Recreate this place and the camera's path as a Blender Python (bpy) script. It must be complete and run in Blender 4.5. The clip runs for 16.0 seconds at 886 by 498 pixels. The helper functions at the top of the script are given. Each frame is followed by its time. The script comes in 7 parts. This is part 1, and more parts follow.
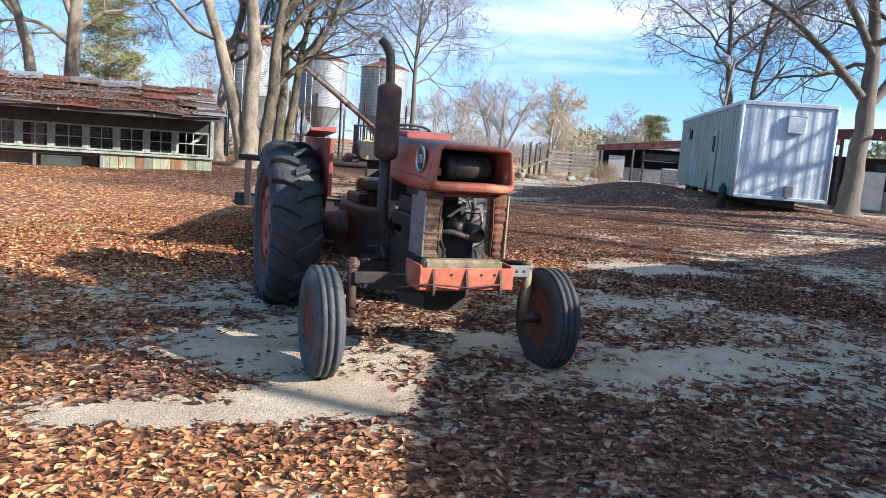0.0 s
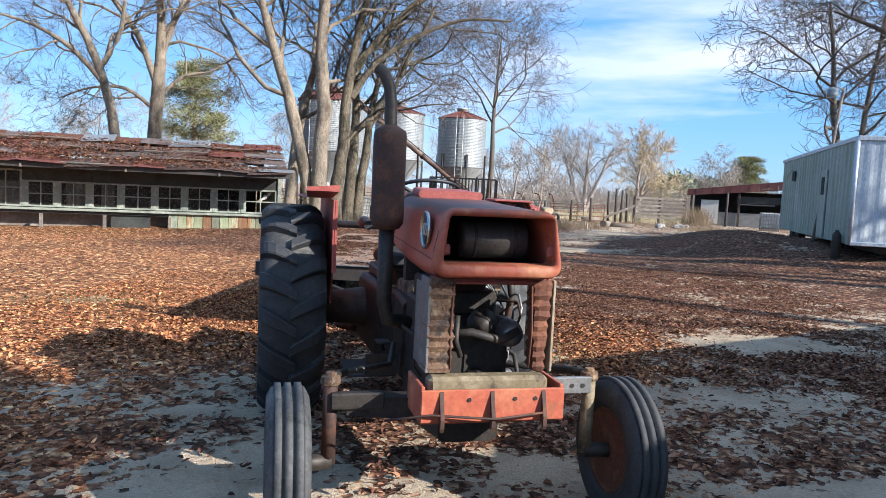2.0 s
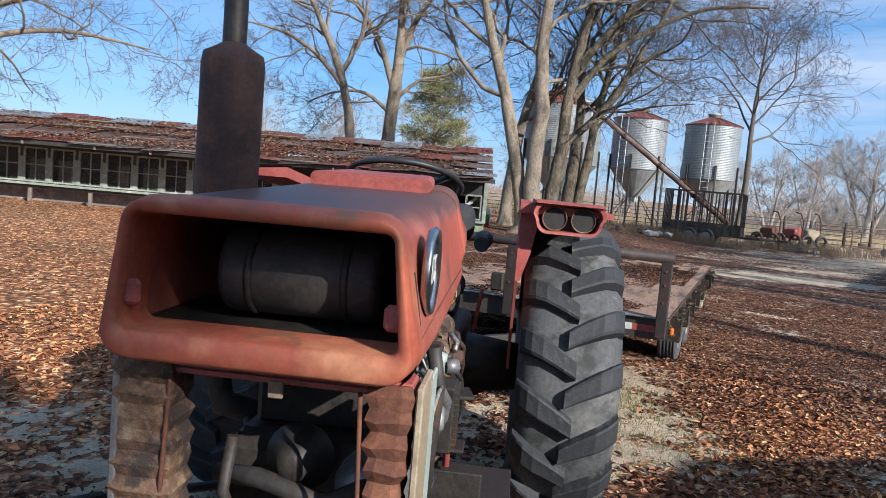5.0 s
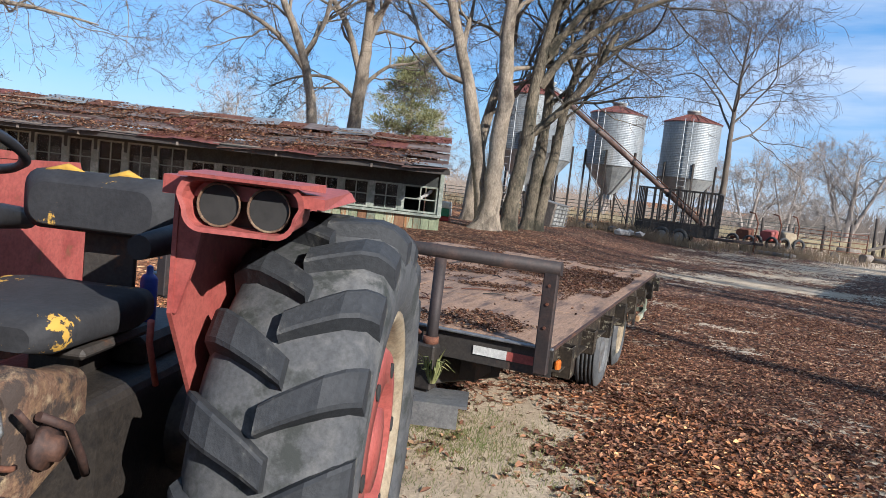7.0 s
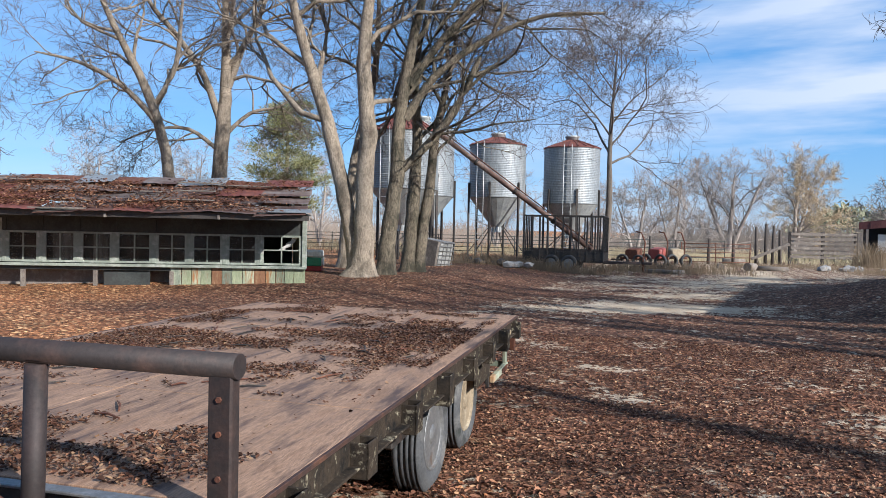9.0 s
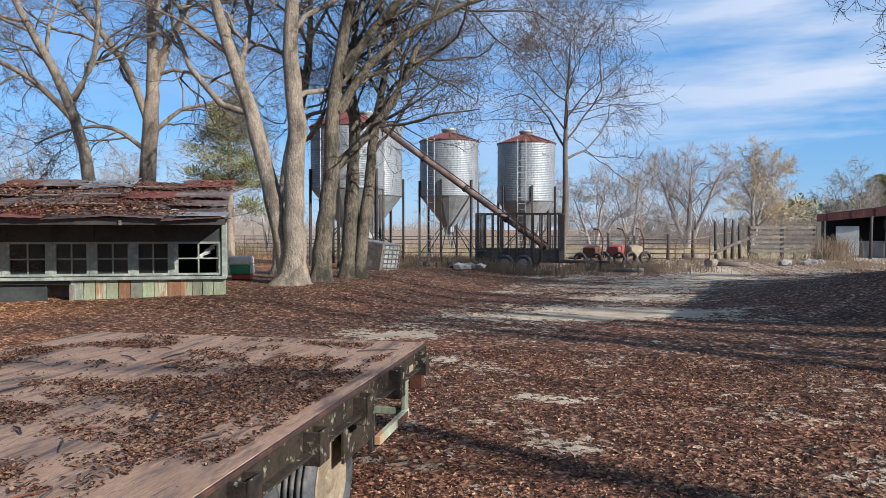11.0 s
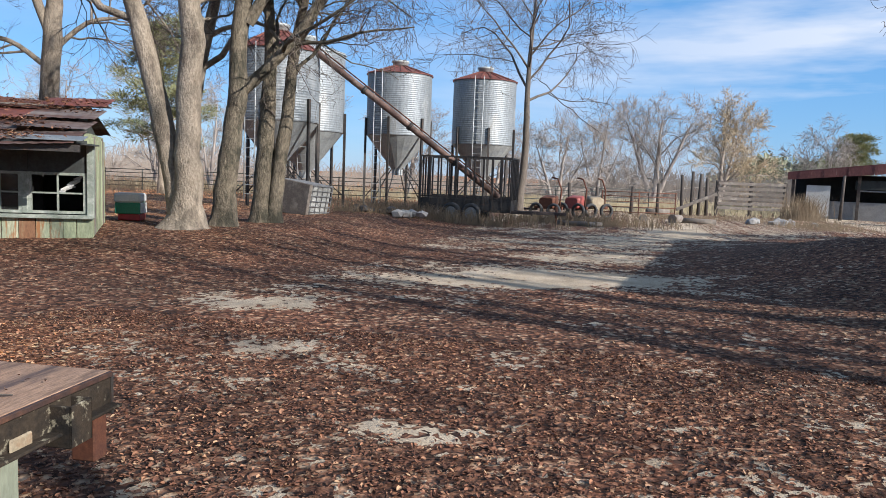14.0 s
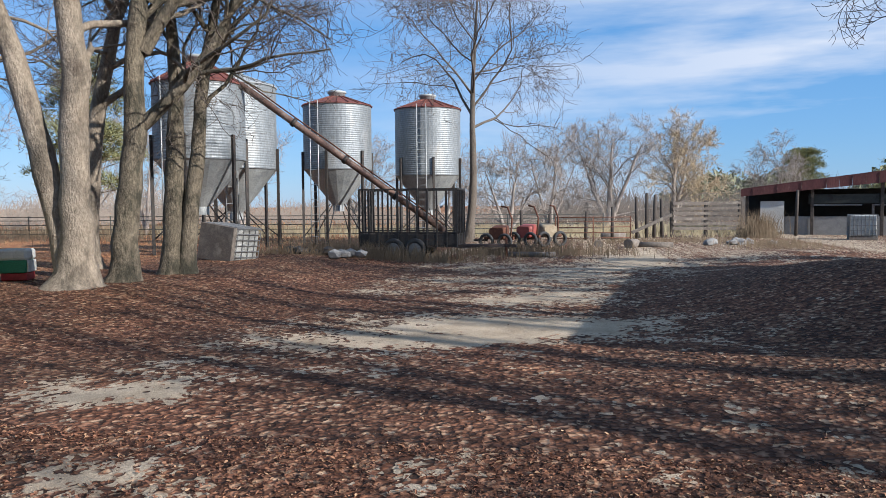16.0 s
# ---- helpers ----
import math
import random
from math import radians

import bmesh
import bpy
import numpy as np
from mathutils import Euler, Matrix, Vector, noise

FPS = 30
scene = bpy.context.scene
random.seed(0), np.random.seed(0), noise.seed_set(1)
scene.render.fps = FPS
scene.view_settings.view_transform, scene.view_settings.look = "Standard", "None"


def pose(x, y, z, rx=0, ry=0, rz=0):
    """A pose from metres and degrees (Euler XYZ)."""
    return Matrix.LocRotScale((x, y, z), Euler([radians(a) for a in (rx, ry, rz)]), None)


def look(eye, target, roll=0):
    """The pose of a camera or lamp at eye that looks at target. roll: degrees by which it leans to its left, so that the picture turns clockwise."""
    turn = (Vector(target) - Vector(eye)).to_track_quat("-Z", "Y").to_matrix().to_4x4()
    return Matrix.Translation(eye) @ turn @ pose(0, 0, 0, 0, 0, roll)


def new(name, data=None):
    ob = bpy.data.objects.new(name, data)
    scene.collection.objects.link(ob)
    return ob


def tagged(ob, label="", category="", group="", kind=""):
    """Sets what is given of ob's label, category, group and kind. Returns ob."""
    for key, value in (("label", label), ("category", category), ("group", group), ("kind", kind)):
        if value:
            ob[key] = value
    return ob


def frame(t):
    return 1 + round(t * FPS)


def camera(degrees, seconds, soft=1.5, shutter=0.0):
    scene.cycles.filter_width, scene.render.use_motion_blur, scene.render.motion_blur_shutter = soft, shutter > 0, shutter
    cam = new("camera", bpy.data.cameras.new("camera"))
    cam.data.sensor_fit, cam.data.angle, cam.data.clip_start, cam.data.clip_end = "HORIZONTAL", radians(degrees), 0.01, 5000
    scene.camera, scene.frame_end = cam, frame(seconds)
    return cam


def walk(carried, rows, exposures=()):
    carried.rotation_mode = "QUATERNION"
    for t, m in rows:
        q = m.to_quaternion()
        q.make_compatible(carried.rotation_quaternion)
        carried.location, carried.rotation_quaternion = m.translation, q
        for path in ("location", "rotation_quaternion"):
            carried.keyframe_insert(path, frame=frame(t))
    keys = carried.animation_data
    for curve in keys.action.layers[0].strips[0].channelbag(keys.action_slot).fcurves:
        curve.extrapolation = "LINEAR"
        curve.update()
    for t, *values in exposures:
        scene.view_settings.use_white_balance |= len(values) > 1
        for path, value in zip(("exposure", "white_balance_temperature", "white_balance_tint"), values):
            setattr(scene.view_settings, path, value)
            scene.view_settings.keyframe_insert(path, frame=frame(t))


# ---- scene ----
METRES, EYE = 14.3, 1.65
cam = camera(62.7, 16.0, soft=0.8)
ROWS = [
    (0.0, 0.0, 0.0, 0.0, 0.61, -8.06, -4.33),
    (0.5, 0.007, 0.0267, 0.0042, 1.54, -7.14, -3.6),
    (1.0, 0.0101, 0.0563, 0.0046, 2.41, -6.32, -3.23),
    (1.5, 0.016, 0.0798, 0.003, 4.92, -4.97, -2.62),
    (2.0, 0.0225, 0.1103, 0.0066, 7.34, -4.63, -2.7),
    (2.5, 0.0294, 0.1404, 0.0048, 9.19, -4.95, -2.91),
    (3.0, 0.0418, 0.1604, 0.0039, 13.14, -4.66, -2.86),
    (3.5, 0.0517, 0.1832, 0.0058, 18.47, -5.3, -3.69),
    (6.0, 0.0882, 0.3271, 0.0057, 28.36, -4.74, -4.93),
    (6.5, 0.0933, 0.3533, 0.007, 27.74, -4.82, -5.63),
    (7.0, 0.0906, 0.3844, 0.0066, 26.25, -5.52, -6.35),
    (7.5, 0.0935, 0.4189, 0.0052, 23.52, -5.42, -5.92),
    (8.0, 0.0976, 0.4589, 0.0101, 20.71, -4.35, -5.29),
    (8.5, 0.0926, 0.4922, 0.0094, 19.04, -3.35, -3.5),
    (9.0, 0.0988, 0.522, 0.0067, 18.49, -1.62, -1.24),
    (11.5, 0.1023, 0.6824, 0.0073, 15.39, -1.73, -0.1),
    (12.0, 0.1104, 0.7147, 0.0025, 16.28, -3.83, -0.83),
    (12.5, 0.1127, 0.7443, 0.0044, 15.95, -4.73, -1.79),
    (13.0, 0.1139, 0.7756, 0.0066, 15.25, -4.94, -2.86),
    (13.5, 0.1192, 0.8102, 0.004, 14.8, -4.93, -2.63),
    (14.0, 0.1196, 0.8487, 0.004, 13.22, -5.8, -2.23),
    (14.5, 0.1228, 0.8871, 0.003, 11.43, -6.99, -1.61),
    (15.0, 0.1284, 0.9232, 0.0011, 11.43, -6.56, -0.49),
    (15.5, 0.1292, 0.9512, 0.0095, 10.73, -4.83, 0.34),
    (16.0, 0.1298, 0.9773, 0.0122, 9.9, -3.4, 0.41),
]
walk(cam, [(t, pose(0, 0, EYE) @ pose(METRES * x, METRES * y, METRES * z, 90 + pitch, roll, yaw)) for t, x, y, z, yaw, pitch, roll in ROWS],
     exposures=[(0.0, 1.38, 5750, 11), (2.0, 1.2, 5750, 11), (3.5, 1.0, 5700, 11), (6.0, 0.76, 5700, 11), (7.5, 0.88, 5700, 11), (9.0, 0.82, 5650, 11), (11.5, 0.7, 5700, 11), (13.0, 0.76, 5700, 11), (14.5, 0.8, 5750, 11), (15.5, 0.9, 5750, 11), (16.0, 0.68, 5700, 11)])

# ---- light: low winter sun from the side, open sky with thin cloud ----
SUN_TO = Vector((0.92, -0.39, 0.51)).normalized()
world = bpy.data.worlds.new("world")
scene.world = world
world.use_nodes = True
wn, wl = world.node_tree.nodes, world.node_tree.links
wn.clear()
w_out, w_bg, w_sky = wn.new("ShaderNodeOutputWorld"), wn.new("ShaderNodeBackground"), wn.new("ShaderNodeTexSky")
w_sky.sky_type, w_sky.sun_disc = "NISHITA", False
w_sky.sun_elevation, w_sky.sun_rotation = math.asin(SUN_TO.z), math.atan2(SUN_TO.x, SUN_TO.y)
w_sky.air_density, w_sky.dust_density, w_sky.ozone_density = 1.0, 0.2, 4.0
w_co, w_map, w_no, w_ramp, w_mix = (wn.new("ShaderNodeTexCoord"), wn.new("ShaderNodeMapping"), wn.new("ShaderNodeTexNoise"),
                                    wn.new("ShaderNodeValToRGB"), wn.new("ShaderNodeMix"))
w_map.inputs["Scale"].default_value = (1.1, 1.1, 7.0)
w_map.inputs["Location"].default_value = (0.55, 0.1, 0.35)
w_no.inputs["Scale"].default_value, w_no.inputs["Detail"].default_value, w_no.inputs["Roughness"].default_value = 1.7, 6, 0.55
w_ramp.color_ramp.elements[0].position, w_ramp.color_ramp.elements[1].position = 0.42, 0.60
w_mix.data_type = "RGBA"
w_mix.inputs["B"].default_value = (4.7, 4.9, 5.2, 1)
wl.new(w_co.outputs["Generated"], w_map.inputs["Vector"])
wl.new(w_map.outputs["Vector"], w_no.inputs["Vector"])
wl.new(w_no.outputs["Fac"], w_ramp.inputs["Fac"])
# the cloud lies to one side; the other half of the sky is clear
w_sep, w_side, w_mul = wn.new("ShaderNodeSeparateXYZ"), wn.new("ShaderNodeMapRange"), wn.new("ShaderNodeMath")
w_side.inputs["From Min"].default_value, w_side.inputs["From Max"].default_value = -0.35, 0.25
w_side.inputs["To Min"].default_value, w_side.inputs["To Max"].default_value = 0.12, 1.0
w_mul.operation = "MULTIPLY"
wl.new(w_co.outputs["Generated"], w_sep.inputs["Vector"])
wl.new(w_sep.outputs["X"], w_side.inputs["Value"])
wl.new(w_ramp.outputs["Color"], w_mul.inputs[0])
wl.new(w_side.outputs["Result"], w_mul.inputs[1])
wl.new(w_mul.outputs["Value"], w_mix.inputs["Factor"])
w_tint = wn.new("ShaderNodeMix")
w_tint.data_type = "RGBA"
w_tint.inputs["Factor"].default_value = 0.62
w_tint.inputs["B"].default_value = (0.8, 2.15, 4.0, 1)
wl.new(w_sky.outputs["Color"], w_tint.inputs["A"])
wl.new(w_tint.outputs["Result"], w_mix.inputs["A"])
wl.new(w_mix.outputs["Result"], w_bg.inputs["Color"])
wl.new(w_bg.outputs["Background"], w_out.inputs["Surface"])
w_bg.inputs["Strength"].default_value = 0.1
sun = new("sun", bpy.data.lights.new("sun", "SUN"))
sun.data.energy, sun.data.angle, sun.data.color = 5.0, radians(0.53), (1.0, 0.9, 0.76)
sun.matrix_world = look(SUN_TO * 60, (0, 0, 0))

# ---- materials ----
def shader(name, rough=0.8, metal=0.0, spec=0.4):
    m = bpy.data.materials.new(name)
    m.use_nodes = True
    nt = m.node_tree
    b = nt.nodes["Principled BSDF"]
    b.inputs["Roughness"].default_value, b.inputs["Metallic"].default_value = rough, metal
    b.inputs["Specular IOR Level"].default_value = spec
    return m, nt, b


def noise_node(nt, scale, detail=4, rough=0.6, vector=None, stretch=None):
    n = nt.nodes.new("ShaderNodeTexNoise")
    n.inputs["Scale"].default_value, n.inputs["Detail"].default_value, n.inputs["Roughness"].default_value = scale, detail, rough
    co = nt.nodes.new("ShaderNodeTexCoord")
    out = vector or co.outputs["Object"]
    if stretch:
        mp = nt.nodes.new("ShaderNodeMapping")
        mp.inputs["Scale"].default_value = stretch
        nt.links.new(out, mp.inputs["Vector"])
        out = mp.outputs["Vector"]
    nt.links.new(out, n.inputs["Vector"])
    return n


def ramp_node(nt, fac, stops):
    r = nt.nodes.new("ShaderNodeValToRGB")
    els = r.color_ramp.elements
    while len(els) < len(stops):
        els.new(0.5)
    for e, (p, c) in zip(els, stops):
        e.position = p
        e.color = (*c, 1) if len(c) == 3 else c
    nt.links.new(fac, r.inputs["Fac"])
    return r.outputs["Color"]


def mix_node(nt, a, b, fac, blend="MIX"):
    m = nt.nodes.new("ShaderNodeMix")
    m.data_type, m.blend_type = "RGBA", blend
    for key, v in (("A", a), ("B", b), ("Factor", fac)):
        if hasattr(v, "is_output"):
            nt.links.new(v, m.inputs[key])
        elif key == "Factor":
            m.inputs[key].default_value = v
        else:
            m.inputs[key].default_value = (*v, 1)
    return m.outputs["Result"]


def bump_node(nt, bsdf, height, strength=0.4, dist=0.01, normal=None):
    b = nt.nodes.new("ShaderNodeBump")
    b.inputs["Strength"].default_value, b.inputs["Distance"].default_value = strength, dist
    nt.links.new(height, b.inputs["Height"])
    if normal:
        nt.links.new(normal, b.inputs["Normal"])
    nt.links.new(b.outputs["Normal"], bsdf.inputs["Normal"])
    return b.outputs["Normal"]


def worn(name, cols, rough=0.8, metal=0.0, scale=2.5, fine=45.0, bump=0.3, dist=0.004, stain=None, stain_at=(0.55, 0.68), stain_scale=4.0,
         stretch=None, rnd=0.0, spec=0.4, vary=0.35):
    """A weathered surface: two tones in patches, fine grain, stains or rust with their own outline, and relief."""
    m, nt, b = shader(name, rough, metal, spec)
    big, small = noise_node(nt, scale, 5, 0.65, stretch=stretch), noise_node(nt, fine, 3, 0.7, stretch=stretch)
    n = len(cols)
    col = ramp_node(nt, big.outputs["Fac"], [(0.3 + 0.4 * i / max(1, n - 1), c) for i, c in enumerate(cols)])
    g = ramp_node(nt, small.outputs["Fac"], [(0.25, (1 - vary,) * 3), (0.75, (1 + vary * 0.5,) * 3)])
    col = mix_node(nt, col, g, 1.0, "MULTIPLY")
    if stain:
        sn = noise_node(nt, stain_scale, 8, 0.7, stretch=stretch)
        f = ramp_node(nt, sn.outputs["Fac"], [(stain_at[0], (0, 0, 0)), (stain_at[1], (1, 1, 1))])
        col = mix_node(nt, col, stain, f)
    if rnd:
        oi = nt.nodes.new("ShaderNodeObjectInfo")
        v = ramp_node(nt, oi.outputs["Random"], [(0.0, (1 - rnd,) * 3), (1.0, (1 + rnd,) * 3)])
        col = mix_node(nt, col, v, 1.0, "MULTIPLY")
    nt.links.new(col, b.inputs["Base Color"])
    if bump:
        bump_node(nt, b, small.outputs["Fac"], bump, dist)
    return m


RED = worn("faded_red_paint", [(0.26, 0.05, 0.042), (0.33, 0.085, 0.068), (0.20, 0.036, 0.032)], 0.55, 0, 3.0, 60, 0.15, 0.002,
           stain=(0.17, 0.075, 0.04), stain_at=(0.60, 0.70), stain_scale=6)
RED_SUN = worn("sun_bleached_orange_red_paint", [(0.36, 0.108, 0.07), (0.31, 0.072, 0.05), (0.42, 0.155, 0.108)], 0.45, 0, 1.6, 30, 0.04, 0.001,
               stain=(0.10, 0.06, 0.045), stain_at=(0.62, 0.74), stain_scale=2.2, vary=0.1)


def soot_top(m, z, hide):
    """Blackened paint along the upper faces, with a ragged edge."""
    nt = m.node_tree
    b = nt.nodes["Principled BSDF"]
    src = b.inputs["Base Color"].links[0].from_socket
    co, sep, ad = nt.nodes.new("ShaderNodeTexCoord"), nt.nodes.new("ShaderNodeSeparateXYZ"), nt.nodes.new("ShaderNodeMath")
    n = noise_node(nt, 5, 6, 0.65)
    ad.operation = "MULTIPLY_ADD"
    ad.inputs[1].default_value = 0.11
    nt.links.new(co.outputs["Object"], sep.inputs["Vector"])
    nt.links.new(n.outputs["Fac"], ad.inputs[0])
    nt.links.new(sep.outputs["Z"], ad.inputs[2])
    mr = nt.nodes.new("ShaderNodeMapRange")
    mr.inputs["From Min"].default_value, mr.inputs["From Max"].default_value, mr.inputs["To Max"].default_value = z + 0.05, z + 0.085, hide
    nt.links.new(ad.outputs["Value"], mr.inputs["Value"])
    nt.links.new(mix_node(nt, src, (0.05, 0.036, 0.03), mr.outputs["Result"]), b.inputs["Base Color"])
    return m


ORANGE = worn("rust_orange_paint", [(0.42, 0.125, 0.058), (0.34, 0.08, 0.045), (0.47, 0.20, 0.10)], 0.55, 0, 4.0, 40, 0.15, 0.002,
              stain=(0.17, 0.085, 0.045), stain_at=(0.56, 0.68), stain_scale=7, vary=0.25)
DIRTY_CREAM = worn("oil_stained_cream_paint", [(0.22, 0.18, 0.105), (0.15, 0.115, 0.065), (0.30, 0.25, 0.16)], 0.7, 0, 7, 60, 0.3, 0.003, stain=(0.06, 0.045, 0.03), stain_at=(0.55, 0.66), stain_scale=9)
HOOD_RED = soot_top(RED_SUN.copy(), 1.59, 0.8)
RUST = worn("rust", [(0.16, 0.06, 0.03), (0.10, 0.04, 0.025), (0.22, 0.09, 0.045)], 0.85, 0.1, 8, 90, 0.4, 0.003)
DARK_RUST = worn("dark_rust", [(0.085, 0.04, 0.028), (0.05, 0.03, 0.025), (0.13, 0.06, 0.035)], 0.7, 0.2, 7, 80, 0.3, 0.003)
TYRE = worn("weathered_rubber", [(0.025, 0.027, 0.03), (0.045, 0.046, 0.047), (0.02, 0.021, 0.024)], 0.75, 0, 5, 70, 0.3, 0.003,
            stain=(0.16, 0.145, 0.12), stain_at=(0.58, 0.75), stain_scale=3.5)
TYRE_GREY = worn("paler_grey_rubber", [(0.10, 0.10, 0.098), (0.065, 0.067, 0.07), (0.15, 0.145, 0.135)], 0.8, 0, 3.5, 60, 0.35, 0.003,
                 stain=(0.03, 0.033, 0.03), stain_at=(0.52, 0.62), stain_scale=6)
IRON = worn("greasy_dark_iron", [(0.022, 0.02, 0.02), (0.05, 0.042, 0.035), (0.015, 0.015, 0.016)], 0.55, 0.4, 9, 70, 0.35, 0.004,
            stain=(0.10, 0.06, 0.035), stain_at=(0.68, 0.78), stain_scale=9)
GREY_METAL = worn("dull_grey_metal", [(0.28, 0.28, 0.27), (0.2, 0.2, 0.2), (0.34, 0.33, 0.31)], 0.5, 0.6, 6, 60, 0.2, 0.002,
                  stain=(0.16, 0.09, 0.05), stain_at=(0.62, 0.75))
CHROME = worn("pitted_chrome", [(0.55, 0.55, 0.55), (0.42, 0.42, 0.42)], 0.28, 1.0, 8, 60, 0.1, 0.001)
CREAM = worn("faded_cream_paint", [(0.34, 0.28, 0.19), (0.25, 0.195, 0.125), (0.40, 0.34, 0.24)], 0.7, 0, 5, 60, 0.2, 0.002,
             stain=(0.22, 0.13, 0.07), stain_at=(0.58, 0.7), stain_scale=8)
PLY = worn("weathered_plywood", [(0.24, 0.14, 0.085), (0.33, 0.205, 0.13), (0.14, 0.08, 0.052)], 0.85, 0, 2.2, 22, 0.5, 0.004, stretch=(7.0, 1.0, 1.0),
           stain=(0.085, 0.055, 0.045), stain_at=(0.48, 0.66), stain_scale=1.1, vary=0.5)
STEEL_DARK = worn("black_painted_steel", [(0.035, 0.033, 0.032), (0.06, 0.052, 0.045), (0.025, 0.025, 0.026)], 0.6, 0.3, 5, 70, 0.3, 0.003,
                  stain=(0.12, 0.06, 0.035), stain_at=(0.57, 0.7), stain_scale=6)
RAIL_STEEL = worn("streaked_dark_rail", [(0.016, 0.015, 0.014), (0.045, 0.034, 0.024), (0.010, 0.010, 0.010)], 0.85, 0.0, 6, 60, 0.6, 0.006, stain=(0.27, 0.24, 0.17), stain_at=(0.57, 0.66), stain_scale=16, spec=0.12)
BROWN_STEEL = worn("brown_rusted_steel", [(0.042, 0.03, 0.028), (0.03, 0.024, 0.023), (0.07, 0.042, 0.034)], 0.65, 0.2, 5, 70, 0.3, 0.003)
GALV = worn("galvanised_steel", [(0.30, 0.32, 0.325), (0.23, 0.25, 0.26), (0.37, 0.38, 0.375)], 0.55, 0.35, 1.2, 18, 0.1, 0.002,
            stain=(0.22, 0.20, 0.165), stain_at=(0.6, 0.75), stain_scale=1.1, stretch=(1, 1, 0.35))
GALV_OLD = worn("dull_galvanised_steel", [(0.37, 0.39, 0.385), (0.45, 0.465, 0.45), (0.30, 0.32, 0.325)], 0.55, 0.3, 1.2, 18, 0.1, 0.002,
                stain=(0.24, 0.22, 0.19), stain_at=(0.66, 0.8), stain_scale=1.5)
BIN_ROOF = worn("rusty_red_roof_sheet", [(0.20, 0.06, 0.042), (0.13, 0.045, 0.035), (0.25, 0.085, 0.055)], 0.7, 0.1, 2.5, 40, 0.2, 0.003)
ALU = worn("chalky_white_aluminium", [(0.56, 0.60, 0.63), (0.48, 0.53, 0.57), (0.62, 0.64, 0.65)], 0.5, 0.3, 0.9, 30, 0.1, 0.001,
           stain=(0.36, 0.39, 0.38), stain_at=(0.55, 0.72), stain_scale=1.4, stretch=(1, 1, 0.35))
ALU_GREEN = worn("algae_stained_aluminium", [(0.40, 0.44, 0.38), (0.32, 0.37, 0.30), (0.47, 0.5, 0.46)], 0.6, 0.15, 0.9, 30, 0.1, 0.001,
                 stain=(0.21, 0.25, 0.17), stain_at=(0.5, 0.7), stain_scale=1.2, stretch=(1, 1, 0.3))
GREEN_WALL = worn("peeling_green_board", [(0.20, 0.235, 0.17), (0.28, 0.30, 0.22), (0.14, 0.16, 0.12)], 0.9, 0, 3, 40, 0.3, 0.003,
                  stain=(0.27, 0.15, 0.07), stain_at=(0.55, 0.66), stain_scale=2.4, stretch=(1, 1, 0.35), rnd=0.35)
# grimy board, its colour darkened further to stand for shade under the eave
GREY_WALL = worn("grimy_shade_darkened_board", [(0.034, 0.040, 0.038), (0.055, 0.06, 0.055), (0.024, 0.028, 0.027)], 0.9, 0, 1.5, 30, 0.3, 0.003,
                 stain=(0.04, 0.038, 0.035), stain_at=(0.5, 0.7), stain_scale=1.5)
FRAME_PAINT = worn("flaking_pale_green_frame", [(0.33, 0.355, 0.30), (0.22, 0.245, 0.20), (0.43, 0.44, 0.38)], 0.85, 0, 4, 50, 0.3, 0.002)
ROOF_MAT = worn("rusted_roof_sheet", [(0.11, 0.05, 0.034), (0.18, 0.15, 0.135), (0.085, 0.04, 0.03), (0.15, 0.068, 0.043)], 0.8, 0.1, 0.8, 30, 0.3, 0.004,
                stain=(0.05, 0.04, 0.035), stain_at=(0.52, 0.66), stain_scale=1.1, stretch=(0.4, 1.4, 1))
# near-black: the dimness inside rooms, holes and cavities is put into the colour
DARK = worn("inside_shade_black", [(0.02, 0.019, 0.018), (0.035, 0.033, 0.03)], 0.9, 0, 2, 20, 0)
CURTAIN = worn("dusty_curtain_cloth", [(0.17, 0.155, 0.135), (0.10, 0.092, 0.08), (0.24, 0.22, 0.195)], 0.95, 0, 3, 60, 0.2, 0.002, stretch=(3, 3, 0.4))
BARN_RED = worn("faded_red_barn_sheet", [(0.17, 0.06, 0.055), (0.12, 0.045, 0.042), (0.21, 0.085, 0.075)], 0.75, 0.1, 0.7, 20, 0.2, 0.003, stretch=(1, 1, 0.3))
OLD_WOOD = worn("silvered_board", [(0.23, 0.20, 0.165), (0.15, 0.125, 0.105), (0.3, 0.265, 0.22)], 0.9, 0, 3, 40, 0.4, 0.004, rnd=0.25)
POST_WOOD = worn("dark_weathered_post", [(0.09, 0.072, 0.06), (0.06, 0.05, 0.043), (0.13, 0.105, 0.085)], 0.9, 0, 4, 40, 0.4, 0.004)
BARK = worn("grey_bark", [(0.20, 0.158, 0.115), (0.31, 0.255, 0.19), (0.12, 0.092, 0.068)], 0.95, 0, 2.8, 24, 1.0, 0.04, stretch=(1, 1, 0.5),
            stain=(0.075, 0.062, 0.045), stain_at=(0.52, 0.66), stain_scale=1.3, vary=0.45)
BARK_MOSS = worn("mossy_vine_bark", [(0.13, 0.105, 0.07), (0.20, 0.165, 0.115), (0.075, 0.06, 0.042)], 0.95, 0, 4.0, 22, 1.0, 0.05, stretch=(1, 1, 0.5),
                 stain=(0.05, 0.045, 0.03), stain_at=(0.48, 0.6), stain_scale=3.0, vary=0.55)
